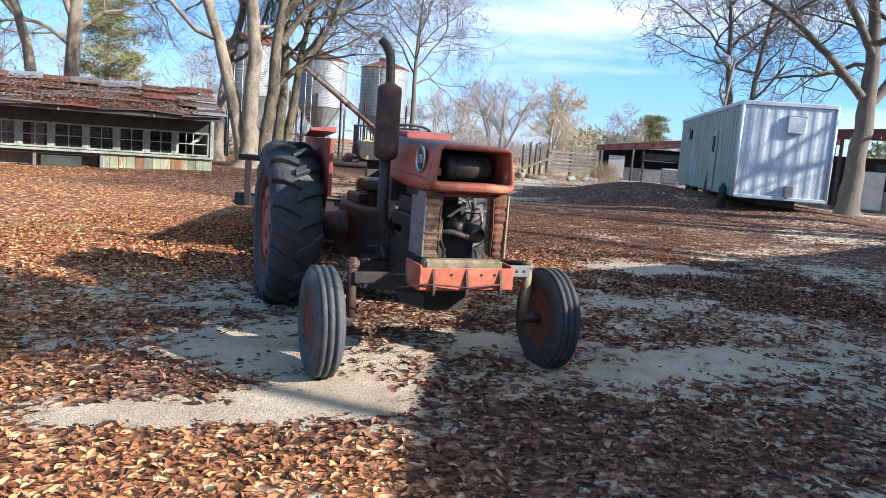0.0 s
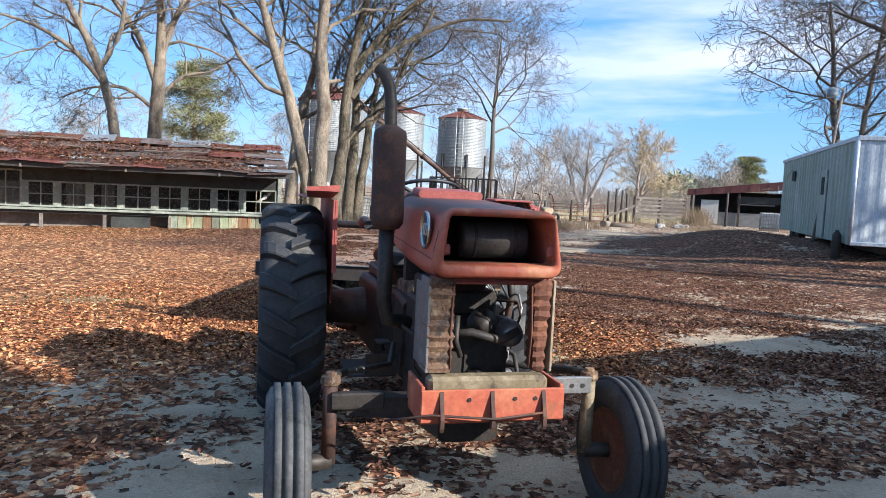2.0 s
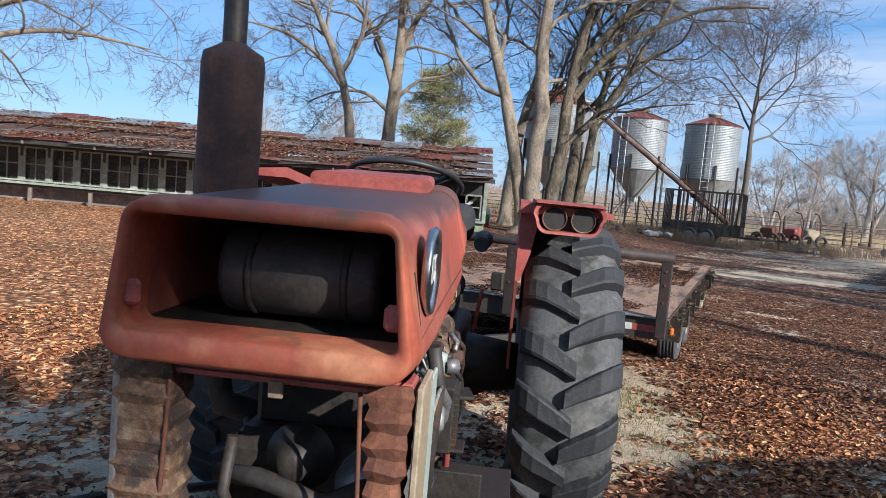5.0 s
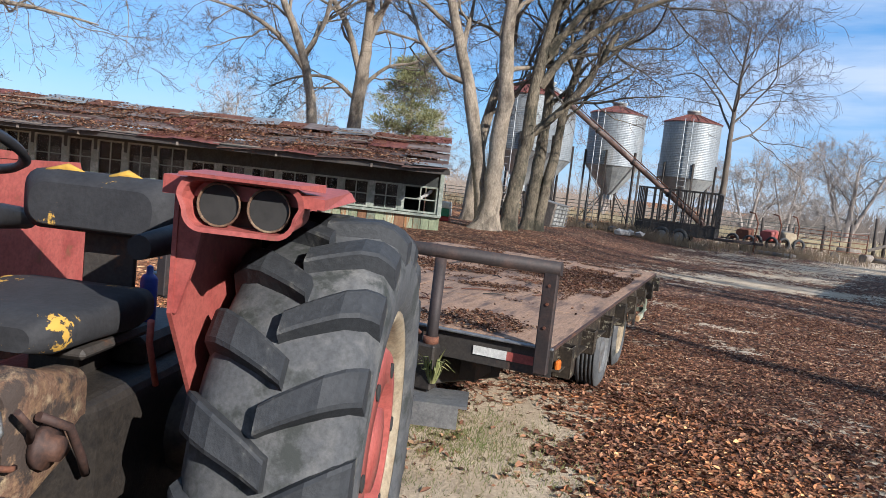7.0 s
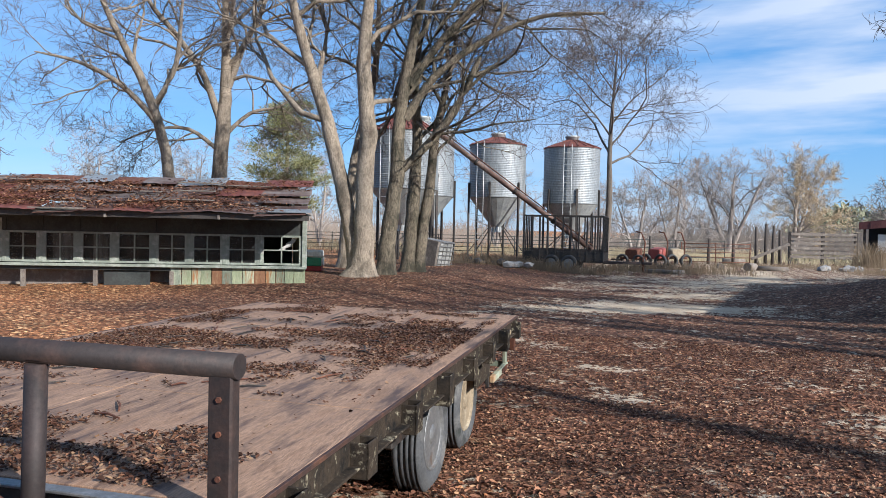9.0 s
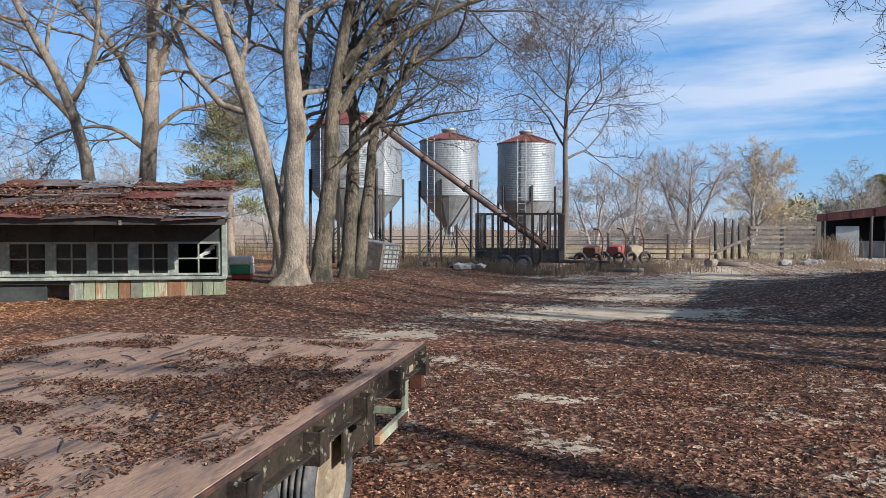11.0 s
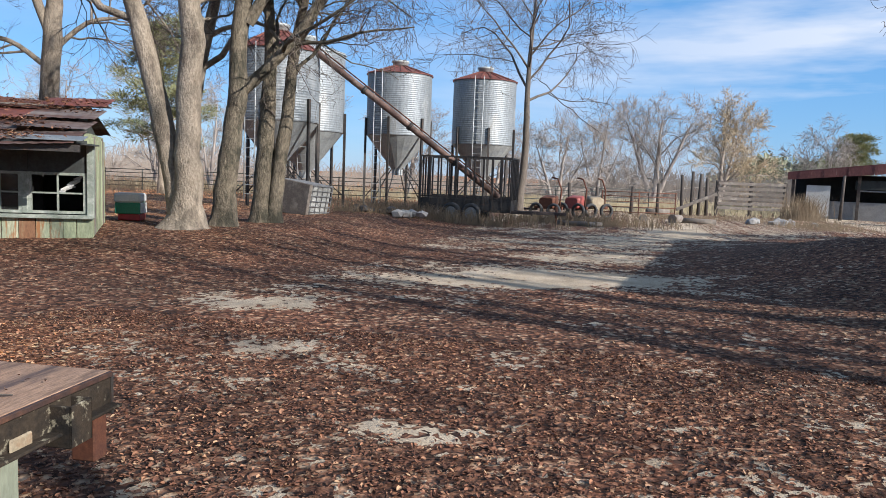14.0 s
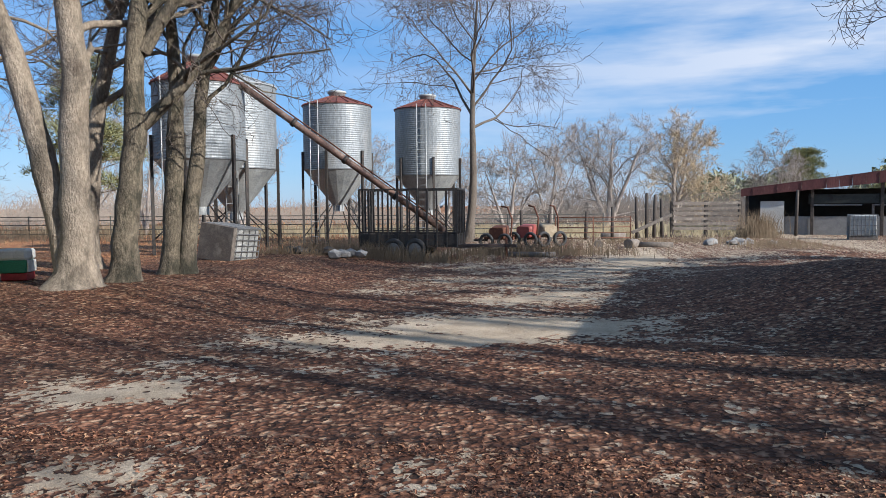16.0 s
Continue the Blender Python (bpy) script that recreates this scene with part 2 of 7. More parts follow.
BARK_DARK = worn("dark_bark", [(0.10, 0.082, 0.066), (0.15, 0.125, 0.10), (0.07, 0.056, 0.046)], 0.95, 0, 2.2, 26, 0.9, 0.02, stretch=(1, 1, 0.3))
TWIG = worn("twig_bark", [(0.105, 0.082, 0.066), (0.15, 0.12, 0.098)], 0.95, 0, 1.5, 10, 0)
# far twigs are paler than near ones: distance haze is put into the colour
TWIG_FAR = worn("hazed_far_twig_bark", [(0.38, 0.33, 0.285), (0.31, 0.265, 0.23)], 0.95, 0, 0.5, 4, 0)
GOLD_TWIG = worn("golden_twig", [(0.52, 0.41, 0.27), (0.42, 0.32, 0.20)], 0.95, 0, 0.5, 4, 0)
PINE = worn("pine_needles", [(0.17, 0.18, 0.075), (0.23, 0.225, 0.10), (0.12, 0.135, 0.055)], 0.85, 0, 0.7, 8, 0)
# paler and greyer than the near pine, to stand for haze
FAR_PINE = worn("hazed_far_pine_needles", [(0.20, 0.215, 0.13), (0.26, 0.26, 0.16), (0.15, 0.165, 0.10)], 0.9, 0, 0.2, 2, 0)
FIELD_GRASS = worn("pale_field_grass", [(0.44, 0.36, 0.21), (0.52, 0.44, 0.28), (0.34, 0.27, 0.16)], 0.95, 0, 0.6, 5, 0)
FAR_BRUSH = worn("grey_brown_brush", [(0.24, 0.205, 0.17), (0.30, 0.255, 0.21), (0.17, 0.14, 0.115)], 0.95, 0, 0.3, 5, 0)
WEED = worn("brown_dead_weed", [(0.17, 0.12, 0.075), (0.24, 0.18, 0.115), (0.11, 0.078, 0.05)], 0.95, 0, 0.9, 7, 0)
PLASTIC_WHITE = worn("clouded_white_plastic", [(0.50, 0.52, 0.50), (0.36, 0.38, 0.37)], 0.5, 0, 2, 30, 0.1, 0.002, stain=(0.15, 0.15, 0.14), stain_at=(0.52, 0.66), stain_scale=1.6)
RED_PLASTIC = worn("red_plastic", [(0.36, 0.03, 0.035), (0.28, 0.025, 0.03)], 0.5, 0, 4, 40, 0.1, 0.002)
GREEN_PLASTIC = worn("green_plastic", [(0.03, 0.20, 0.11), (0.025, 0.16, 0.09)], 0.5, 0, 4, 40, 0.1, 0.002)
WHITE_PAINT = worn("off_white_paint", [(0.62, 0.61, 0.57), (0.5, 0.49, 0.45)], 0.7, 0, 3, 40, 0.1, 0.002)
YELLOW = worn("dull_yellow_foam", [(0.50, 0.30, 0.045), (0.4, 0.22, 0.03)], 0.9, 0, 8, 60, 0.4, 0.004)
SEAT_VINYL = worn("torn_black_vinyl", [(0.018, 0.018, 0.02), (0.03, 0.03, 0.032)], 0.8, 0, 9, 60, 0.3, 0.003, stain=(0.46, 0.27, 0.045), stain_at=(0.61, 0.625), stain_scale=5)
PALE_BOARD = worn("washed_green_board", [(0.36, 0.385, 0.24), (0.27, 0.30, 0.18), (0.42, 0.43, 0.30)], 0.9, 0, 3, 40, 0.3, 0.003, stain=(0.22, 0.115, 0.05), stain_at=(0.56, 0.68), stain_scale=3, stretch=(1, 1, 0.3), rnd=0.25)
STREAK_BOARD = worn("rust_streaked_green_board", [(0.33, 0.35, 0.23), (0.24, 0.26, 0.17), (0.40, 0.39, 0.27)], 0.9, 0, 5, 40, 0.4, 0.003, stain=(0.24, 0.11, 0.045), stain_at=(0.5, 0.6), stain_scale=7, stretch=(1.4, 1, 0.22), rnd=0.25)
RUST_BOARD = worn("brown_stained_board", [(0.25, 0.13, 0.06), (0.17, 0.085, 0.045), (0.30, 0.18, 0.09)], 0.9, 0, 3, 40, 0.3, 0.003, stain=(0.2, 0.22, 0.15), stain_at=(0.55, 0.7), stain_scale=3, stretch=(1, 1, 0.3), rnd=0.25)
VINYL = worn("cracked_black_vinyl", [(0.018, 0.018, 0.02), (0.03, 0.03, 0.032)], 0.5, 0, 9, 60, 0.3, 0.003)
CONCRETE = worn("grey_concrete", [(0.30, 0.29, 0.27), (0.22, 0.21, 0.2)], 0.9, 0, 3, 40, 0.3, 0.003)
BADGE_BLACK = worn("black_badge_face", [(0.02, 0.022, 0.026), (0.035, 0.037, 0.04)], 0.4, 0, 6, 40, 0.05, 0.001)
BLUE_PLASTIC = worn("blue_plastic", [(0.03, 0.07, 0.35), (0.025, 0.05, 0.26)], 0.4, 0, 6, 40, 0)
TREAD = worn("worn_tread_rubber", [(0.034, 0.036, 0.04), (0.024, 0.026, 0.029), (0.06, 0.06, 0.06)], 0.7, 0, 5, 60, 0.5, 0.004,
             stain=(0.19, 0.185, 0.15), stain_at=(0.57, 0.7), stain_scale=5)
TAN_RUST = worn("tan_flaking_rust", [(0.22, 0.14, 0.075), (0.12, 0.065, 0.04), (0.33, 0.25, 0.15)], 0.85, 0, 14, 70, 0.8, 0.006, stain=(0.04, 0.028, 0.022), stain_at=(0.5, 0.58), stain_scale=9)
ALLOY = worn("grimy_cast_alloy", [(0.42, 0.42, 0.40), (0.3, 0.29, 0.27), (0.5, 0.5, 0.48)], 0.45, 0.6, 14, 70, 0.25, 0.002, stain=(0.09, 0.075, 0.06), stain_at=(0.5, 0.62), stain_scale=12)
FILTER = worn("pale_filter_paint", [(0.36, 0.42, 0.38), (0.30, 0.35, 0.31)], 0.5, 0, 8, 50, 0.1, 0.001, stain=(0.2, 0.15, 0.09), stain_at=(0.62, 0.72), stain_scale=16)
AMBER = worn("amber_lens", [(0.6, 0.16, 0.02), (0.5, 0.12, 0.02)], 0.3, 0, 20, 60, 0)


def glass_material():
    m, nt, b = shader("dusty_window_glass", 0.05, 0, 0.5)
    b.inputs["Transmission Weight"].default_value, b.inputs["IOR"].default_value = 0.985, 1.2
    n = noise_node(nt, 3, 5)
    nt.links.new(ramp_node(nt, n.outputs["Fac"], [(0.35, (0.7, 0.71, 0.69)), (0.65, (0.9, 0.91, 0.89))]), b.inputs["Base Color"])
    return m


GLASS = glass_material()


def ground_material():
    m, nt, b = shader("sand_with_leaf_litter", 0.95, 0, 0.2)
    co = nt.nodes.new("ShaderNodeTexCoord")
    at = nt.nodes.new("ShaderNodeAttribute")
    at.attribute_name = "litter"
    sand_n, grain = noise_node(nt, 1.3, 6, 0.7), noise_node(nt, 55, 4, 0.7)
    sand = ramp_node(nt, sand_n.outputs["Fac"], [(0.3, (0.33, 0.255, 0.175)), (0.5, (0.49, 0.39, 0.275)), (0.7, (0.62, 0.51, 0.375))])
    sand = mix_node(nt, sand, ramp_node(nt, grain.outputs["Fac"], [(0.3, (0.72,) * 3), (0.7, (1.12,) * 3)]), 1.0, "MULTIPLY")
    vo = nt.nodes.new("ShaderNodeTexVoronoi")
    vo.inputs["Scale"].default_value, vo.inputs["Randomness"].default_value = 17.0, 1.0
    wob = noise_node(nt, 6, 3)
    add = nt.nodes.new("ShaderNodeMix")
    add.data_type, add.blend_type = "RGBA", "ADD"
    add.inputs["Factor"].default_value = 0.12
    nt.links.new(co.outputs["Object"], add.inputs["A"])
    nt.links.new(wob.outputs["Color"], add.inputs["B"])
    nt.links.new(add.outputs["Result"], vo.inputs["Vector"])
    sep = nt.nodes.new("ShaderNodeSeparateColor")
    nt.links.new(vo.outputs["Color"], sep.inputs["Color"])
    leaf = ramp_node(nt, sep.outputs["Red"], [(0.0, (0.045, 0.027, 0.018)), (0.35, (0.11, 0.053, 0.033)), (0.66, (0.185, 0.092, 0.056)),
                                              (0.86, (0.29, 0.165, 0.105)), (1.0, (0.42, 0.31, 0.21))])
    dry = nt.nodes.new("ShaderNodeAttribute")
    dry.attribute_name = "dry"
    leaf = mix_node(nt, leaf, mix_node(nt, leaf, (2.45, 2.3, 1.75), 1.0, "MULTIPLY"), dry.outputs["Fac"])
    patch = noise_node(nt, 0.35, 4, 0.6)
    leaf = mix_node(nt, leaf, ramp_node(nt, patch.outputs["Fac"], [(0.35, (0.72, 0.72, 0.70)), (0.65, (1.12, 1.0, 0.92))]), 1.0, "MULTIPLY")
    edge = ramp_node(nt, vo.outputs["Distance"], [(0.3, (1.1, 1.1, 1.1)), (0.66, (0.5, 0.47, 0.45))])
    leaf = mix_node(nt, leaf, edge, 1.0, "MULTIPLY")
    # single leaves fray the edge of the sand
    fr = nt.nodes.new("ShaderNodeMath")
    fr.operation = "MULTIPLY_ADD"
    fr.inputs[1].default_value, fr.inputs[2].default_value = 0.55, -0.275
    nt.links.new(sep.outputs["Green"], fr.inputs[0])
    sm = nt.nodes.new("ShaderNodeMath")
    sm.operation = "ADD"
    nt.links.new(at.outputs["Fac"], sm.inputs[0])
    nt.links.new(fr.outputs["Value"], sm.inputs[1])
    fac = ramp_node(nt, sm.outputs["Value"], [(0.44, (0, 0, 0)), (0.52, (1, 1, 1))])
    col = mix_node(nt, sand, leaf, fac)
    nt.links.new(col, b.inputs["Base Color"])
    h = mix_node(nt, grain.outputs["Fac"], vo.outputs["Distance"], fac)
    bump_node(nt, b, h, 1.0, 0.028)
    return m


GROUND_MAT = ground_material()


def leaf_material(name="fallen_leaf", gain=1.0, tone=(1.0, 1.0, 1.0)):
    m, nt, b = shader(name, 0.88, 0, 0.15)
    g = nt.nodes.new("ShaderNodeNewGeometry")
    col = ramp_node(nt, g.outputs["Random Per Island"], [(0.0, (0.042, 0.023, 0.016)), (0.35, (0.11, 0.05, 0.032)), (0.66, (0.19, 0.09, 0.055)),
                                                         (0.86, (0.30, 0.15, 0.085)), (1.0, (0.40, 0.26, 0.15))])
    n = noise_node(nt, 60, 3)
    col = mix_node(nt, col, ramp_node(nt, n.outputs["Fac"], [(0.3, tuple(0.75 * gain * k for k in tone)), (0.7, tuple(1.15 * gain * k for k in tone))]), 1.0, "MULTIPLY")
    nt.links.new(col, b.inputs["Base Color"])
    return m


LEAF = leaf_material(gain=1.12)
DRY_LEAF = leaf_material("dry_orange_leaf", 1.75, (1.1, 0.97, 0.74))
AUGER_STEEL = worn("sun_bleached_auger_steel", [(0.26, 0.17, 0.13), (0.17, 0.10, 0.075), (0.34, 0.27, 0.22)], 0.6, 0.2, 1.6, 30, 0.2, 0.003, stain=(0.10, 0.05, 0.035), stain_at=(0.55, 0.68), stain_scale=2.5)
DIRTY_PLASTIC = worn("grimy_white_plastic", [(0.46, 0.46, 0.43), (0.28, 0.28, 0.26), (0.16, 0.155, 0.14)], 0.6, 0, 2.2, 30, 0.1, 0.002, stain=(0.07, 0.066, 0.055), stain_at=(0.5, 0.62), stain_scale=1.8, stretch=(0.5, 1, 1))
DECK_LEAF = leaf_material("wet_deck_leaf", 0.62)
GRASS = worn("winter_grass", [(0.12, 0.15, 0.04), (0.19, 0.20, 0.07), (0.24, 0.2, 0.1)], 0.9, 0, 6, 30, 0)

# ---- mesh helpers ----
def bm_box(bm, c, s, rz=0.0, bev=0.0, m=None):
    """A box at centre c with sizes s, turned by rz degrees, its edges bevelled."""
    g = bmesh.ops.create_cube(bm, size=1.0)
    vs = g["verts"]
    bmesh.ops.scale(bm, vec=s, verts=vs)
    if bev:
        es = list({e for v in vs for e in v.link_edges})
        r = bmesh.ops.bevel(bm, geom=es, offset=bev, segments=1, affect="EDGES", profile=0.7)
        vs = list({v for f in r["faces"] for v in f.verts} | {v for v in vs if v.is_valid})
    mt = Matrix.Translation(c) @ Matrix.Rotation(radians(rz), 4, "Z")
    if m is not None:
        mt = Matrix.Translation(c) @ m
    bmesh.ops.transform(bm, matrix=mt, verts=vs)
    return bm


def box(c, s, rz=0.0, bev=0.0, m=None):
    return bm_box(bmesh.new(), c, s, rz, bev, m)


def ring_frame(d):
    d = Vector(d).normalized()
    a = Vector((0, 0, 1)) if abs(d.z) < 0.9 else Vector((1, 0, 0))
    u = d.cross(a).normalized()
    return u, d.cross(u).normalized()


def bm_tube(bm, pts, radii, n=8, caps=True):
    """A tube along pts with a radius for each, or one for all."""
    pts = [Vector(p) for p in pts]
    if isinstance(radii, (int, float)):
        radii = [radii] * len(pts)
    rings, u = [], None
    for i, (p, r) in enumerate(zip(pts, radii)):
        d = (pts[min(i + 1, len(pts) - 1)] - pts[max(i - 1, 0)]).normalized()
        if u is None:
            u, w = ring_frame(d)
        else:
            u = (u - d * u.dot(d)).normalized()
            w = d.cross(u)
        rings.append([bm.verts.new(p + (u * math.cos(2 * math.pi * k / n) + w * math.sin(2 * math.pi * k / n)) * r) for k in range(n)])
    for a, b in zip(rings, rings[1:]):
        for k in range(n):
            f = bm.faces.new((a[k], a[(k + 1) % n], b[(k + 1) % n], b[k]))
            f.smooth = n > 5
    if caps:
        bm.faces.new(rings[0][::-1])
        bm.faces.new(rings[-1])
    return bm


def tube(pts, radii, n=8, caps=True):
    return bm_tube(bmesh.new(), pts, radii, n, caps)


def bm_lathe(bm, prof, axis="X", n=32, centre=(0, 0, 0), closed=False, smooth=True):
    """Turns the profile of (radius, along) round an axis."""
    rings = []
    for r, a in prof:
        ring = []
        for k in range(n):
            c, s = r * math.cos(2 * math.pi * k / n), r * math.sin(2 * math.pi * k / n)
            v = (a, c, s) if axis == "X" else (c, a, s) if axis == "Y" else (c, s, a)
            ring.append(bm.verts.new(Vector(v) + Vector(centre)))
        rings.append(ring)
    pairs = list(zip(rings, rings[1:])) + ([(rings[-1], rings[0])] if closed else [])
    for a, b in pairs:
        for k in range(n):
            f = bm.faces.new((a[k], a[(k + 1) % n], b[(k + 1) % n], b[k]))
            f.smooth = smooth
    if not closed:
        for ring in (rings[0], rings[-1]):
            if (ring[0].co - ring[n // 2].co).length > 1e-5:
                bm.faces.new(ring)
    return bm


def lathe(prof, axis="X", n=32, centre=(0, 0, 0), closed=False, smooth=True):
    return bm_lathe(bmesh.new(), prof, axis, n, centre, closed, smooth)


def bm_loft(bm, sections, caps=True, smooth=False):
    """A skin over closed sections with equal counts of points."""
    rings = [[bm.verts.new(p) for p in s] for s in sections]
    n = len(rings[0])
    for a, b in zip(rings, rings[1:]):
        for k in range(n):
            bm.faces.new((a[k], a[(k + 1) % n], b[(k + 1) % n], b[k])).smooth = smooth
    if caps:
        bm.faces.new(rings[0][::-1])
        bm.faces.new(rings[-1])
    return bm


def loft(sections, caps=True, smooth=False):
    return bm_loft(bmesh.new(), sections, caps, smooth)


def bm_panel(bm, outline, thick, plane="XZ", at=0.0):
    """A sheet with the outline of (a, b) points, thick along the plane's normal, from at."""
    def put(a, b, c):
        return {"XZ": (a, c, b), "YZ": (c, a, b), "XY": (a, b, c)}[plane]
    lo = [bm.verts.new(put(a, b, at)) for a, b in outline]
    hi = [bm.verts.new(put(a, b, at + thick)) for a, b in outline]
    bm.faces.new(lo)
    bm.faces.new(hi[::-1])
    n = len(lo)
    for k in range(n):
        bm.faces.new((lo[k], hi[k], hi[(k + 1) % n], lo[(k + 1) % n]))
    return bm


def panel(outline, thick, plane="XZ", at=0.0):
    return bm_panel(bmesh.new(), outline, thick, plane, at)


def to_mesh(name, bm, material, fix=True):
    me = bpy.data.meshes.new(name)
    if fix:
        bmesh.ops.recalc_face_normals(bm, faces=bm.faces[:])
    bm.to_mesh(me)
    bm.free()
    me.materials.append(material)
    return me


def part(name, bm, material, parent, label=""):
    """Links a bmesh (or a ready mesh) as one mesh object under a thing or a part."""
    me = bm if isinstance(bm, bpy.types.Mesh) else to_mesh(name, bm, material)
    ob = new(name, me)
    ob.parent = parent
    return tagged(ob, label)


def thing(name, m, label, category, group="", kind=""):
    ob = new(name)
    ob.empty_display_size = 0.2
    ob.matrix_world = m
    return tagged(ob, label, category, group, kind)


def solo(name, bm, material, label, category, m=None, group="", kind=""):
    me = bm if isinstance(bm, bpy.types.Mesh) else to_mesh(name, bm, material)
    ob = new(name, me)
    if m is not None:
        ob.matrix_world = m
    return tagged(ob, label, category, group, kind)


def raw_mesh(name, verts, faces, material, smooth=False):
    me = bpy.data.meshes.new(name)
    me.from_pydata(verts, [], faces)
    me.materials.append(material)
    if smooth:
        me.polygons.foreach_set("use_smooth", [True] * len(me.polygons))
    me.update()
    return me

# ---- ground ----
def lattice(ix, iy, seed):
    v = np.sin(ix * 127.1 + iy * 311.7 + seed * 74.7) * 43758.5453
    return v - np.floor(v)


def value_noise(x, y, seed=0):
    ix, iy = np.floor(x), np.floor(y)
    fx, fy = x - ix, y - iy
    fx, fy = fx * fx * (3 - 2 * fx), fy * fy * (3 - 2 * fy)
    a, b = lattice(ix, iy, seed), lattice(ix + 1, iy, seed)
    c, d = lattice(ix, iy + 1, seed), lattice(ix + 1, iy + 1, seed)
    return (a * (1 - fx) + b * fx) * (1 - fy) + (c * (1 - fx) + d * fx) * fy


def fbm(x, y, seed=0, octaves=4):
    s, amp, tot = 0.0, 1.0, 0.0
    for o in range(octaves):
        s = s + amp * value_noise(x * 2 ** o, y * 2 ** o, seed + o)
        tot += amp
        amp *= 0.55
    return s / tot


def step(a, b, v):
    t = np.clip((v - a) / (b - a), 0, 1)
    return t * t * (3 - 2 * t)


def blob(x, y, cx, cy, rx, ry, turn=0.0):
    c, s = math.cos(radians(turn)), math.sin(radians(turn))
    u, v = (x - cx) * c + (y - cy) * s, -(x - cx) * s + (y - cy) * c
    return np.exp(-((u / rx) ** 2 + (v / ry) ** 2))


def ground_z(x, y):
    x, y = np.asarray(x, float), np.asarray(y, float)
    z = 0.1 * step(2, 10, y)
    z = z + 0.27 * step(-2.5, -6.5, x) * step(20, 26.5, y) * (1 - step(34, 46, y))
    z = z + 0.7 * blob(x, y, 6.7, 26.5, 2.2, 5.2) + 0.35 * blob(x, y, 9.5, 38, 3, 3) + 0.6 * blob(x, y, 10.4, 24.5, 2.6, 8.0)
    z = z + 0.05 * (fbm(x * 0.9, y * 0.9, 3) - 0.5) + 0.025 * (fbm(x * 4, y * 4, 9) - 0.5)
    z = z + 0.16 * blob(x, y, 3.3, 15.2, 1.5, 1.1) * (fbm(x * 3.2, y * 3.8, 17, 3) - 0.45)
    return z


def gz(x, y):
    return float(ground_z(x, y))


def litter(x, y):
    """How thickly leaves cover the ground, 0 to 1."""
    n = fbm(x * 0.55, y * 0.75, 21) * 0.42 + fbm(x * 2.2, y * 2.6, 31) * 0.34 + fbm(x * 6.0, y * 7.5, 41, 2) * 0.36
    v = 0.55 + (n - 0.55) * 1.9
    v = v + 0.45 * step(-2.2, -4.0, x) * step(6, 9, y) + 0.22 * step(11.5, 13.5, y) * (1 - step(21, 24, y)) + 0.15 * blob(x, y, -3, 30, 5, 6)
    # leaf drifts
    for cx, cy, rx, ry, a, k in ((-2.3, 4.42, 0.75, 0.32, 12, 0.55), (-0.9, 3.35, 1.9, 0.42, 10, 0.55), (0.8, 4.35, 0.9, 0.4, 0, 0.3), (0.2, 12.4, 0.8, 1.8, 0, 0.3),
                                 (0.9, 10.2, 0.8, 2.6, 0, 0.3), (-1.5, 26, 4, 2.5, 0, 0.2), (7, 27.5, 3.2, 6, 0, 0.55), (3.5, 21, 2.0, 1.5, 0, 0.15)):
        v = v + k * blob(x, y, cx, cy, rx, ry, a)
    # bare sand
    mottle = fbm(x * 2.8, y * 4.4, 61)
    for cx, cy, rx, ry, a, k in ((-1.5, 4.02, 1.15, 0.2, 16, 0.75), (-0.6, 4.5, 0.4, 0.35, 0, 0.6), (-1.35, 5.3, 0.75, 0.6, 20, 0.55), (1.75, 5.5, 0.5, 0.35, 20, 0.5),
                                 (2.5, 6.0, 0.6, 0.3, 0, 0.3), (0.35, 6.05, 0.35, 0.25, 0, 0.45), (1.0, 7.35, 0.4, 0.4, 0, 0.35), (2.6, 10.4, 0.9, 0.5, 10, 0.55),
                                 (5.4, 13.2, 1.8, 0.9, 10, 0.45), (8.5, 16.2, 1.8, 1.0, 10, 0.45), (2.8, 6.0, 2.6, 3.2, 0, 0.15), (3.1, 14.4, 0.5, 0.7, 0, 0.4),
                                 (0.1, 9.0, 0.6, 0.6, 0, 0.5), (-0.4, 10.2, 0.65, 1.1, 0, 0.6), (1.04, 14.9, 0.42, 0.26, 10, 0.75), (0.48, 16.45, 0.3, 0.24, 0, 0.7),
                                 (1.8, 15.0, 0.25, 0.14, 0, 0.5), (-2.2, 20.0, 1.2, 0.5, 10, 0.62), (-3.1, 20.3, 0.9, 0.8, 0, 0.42), (-1.2, 18.2, 0.55, 0.25, 10, 0.5),
                                 (0.9, 18.4, 0.4, 0.5, 0, 0.5), (0.3, 23.8, 2.2, 1.2, 14, 0.8), (1.4, 24.6, 1.0, 1.0, 0, 0.4), (0.6, 27.3, 1.8, 0.9, 10, 0.45),
                                 (-1.6, 22.6, 0.8, 0.35, 0, 0.45), (3.2, 34.5, 1.8, 6.0, -16, 0.34), (4.5, 43, 4, 5, 0, 0.12), (-5.4, 10.3, 0.7, 0.3, 0, 0.4), (-6.2, 18.7, 0.5, 0.3, 0, 0.3)):
        v = v - k * (0.45 + 0.95 * mottle) * blob(x, y, cx, cy, rx, ry, a)
    return np.clip(v, 0, 1)


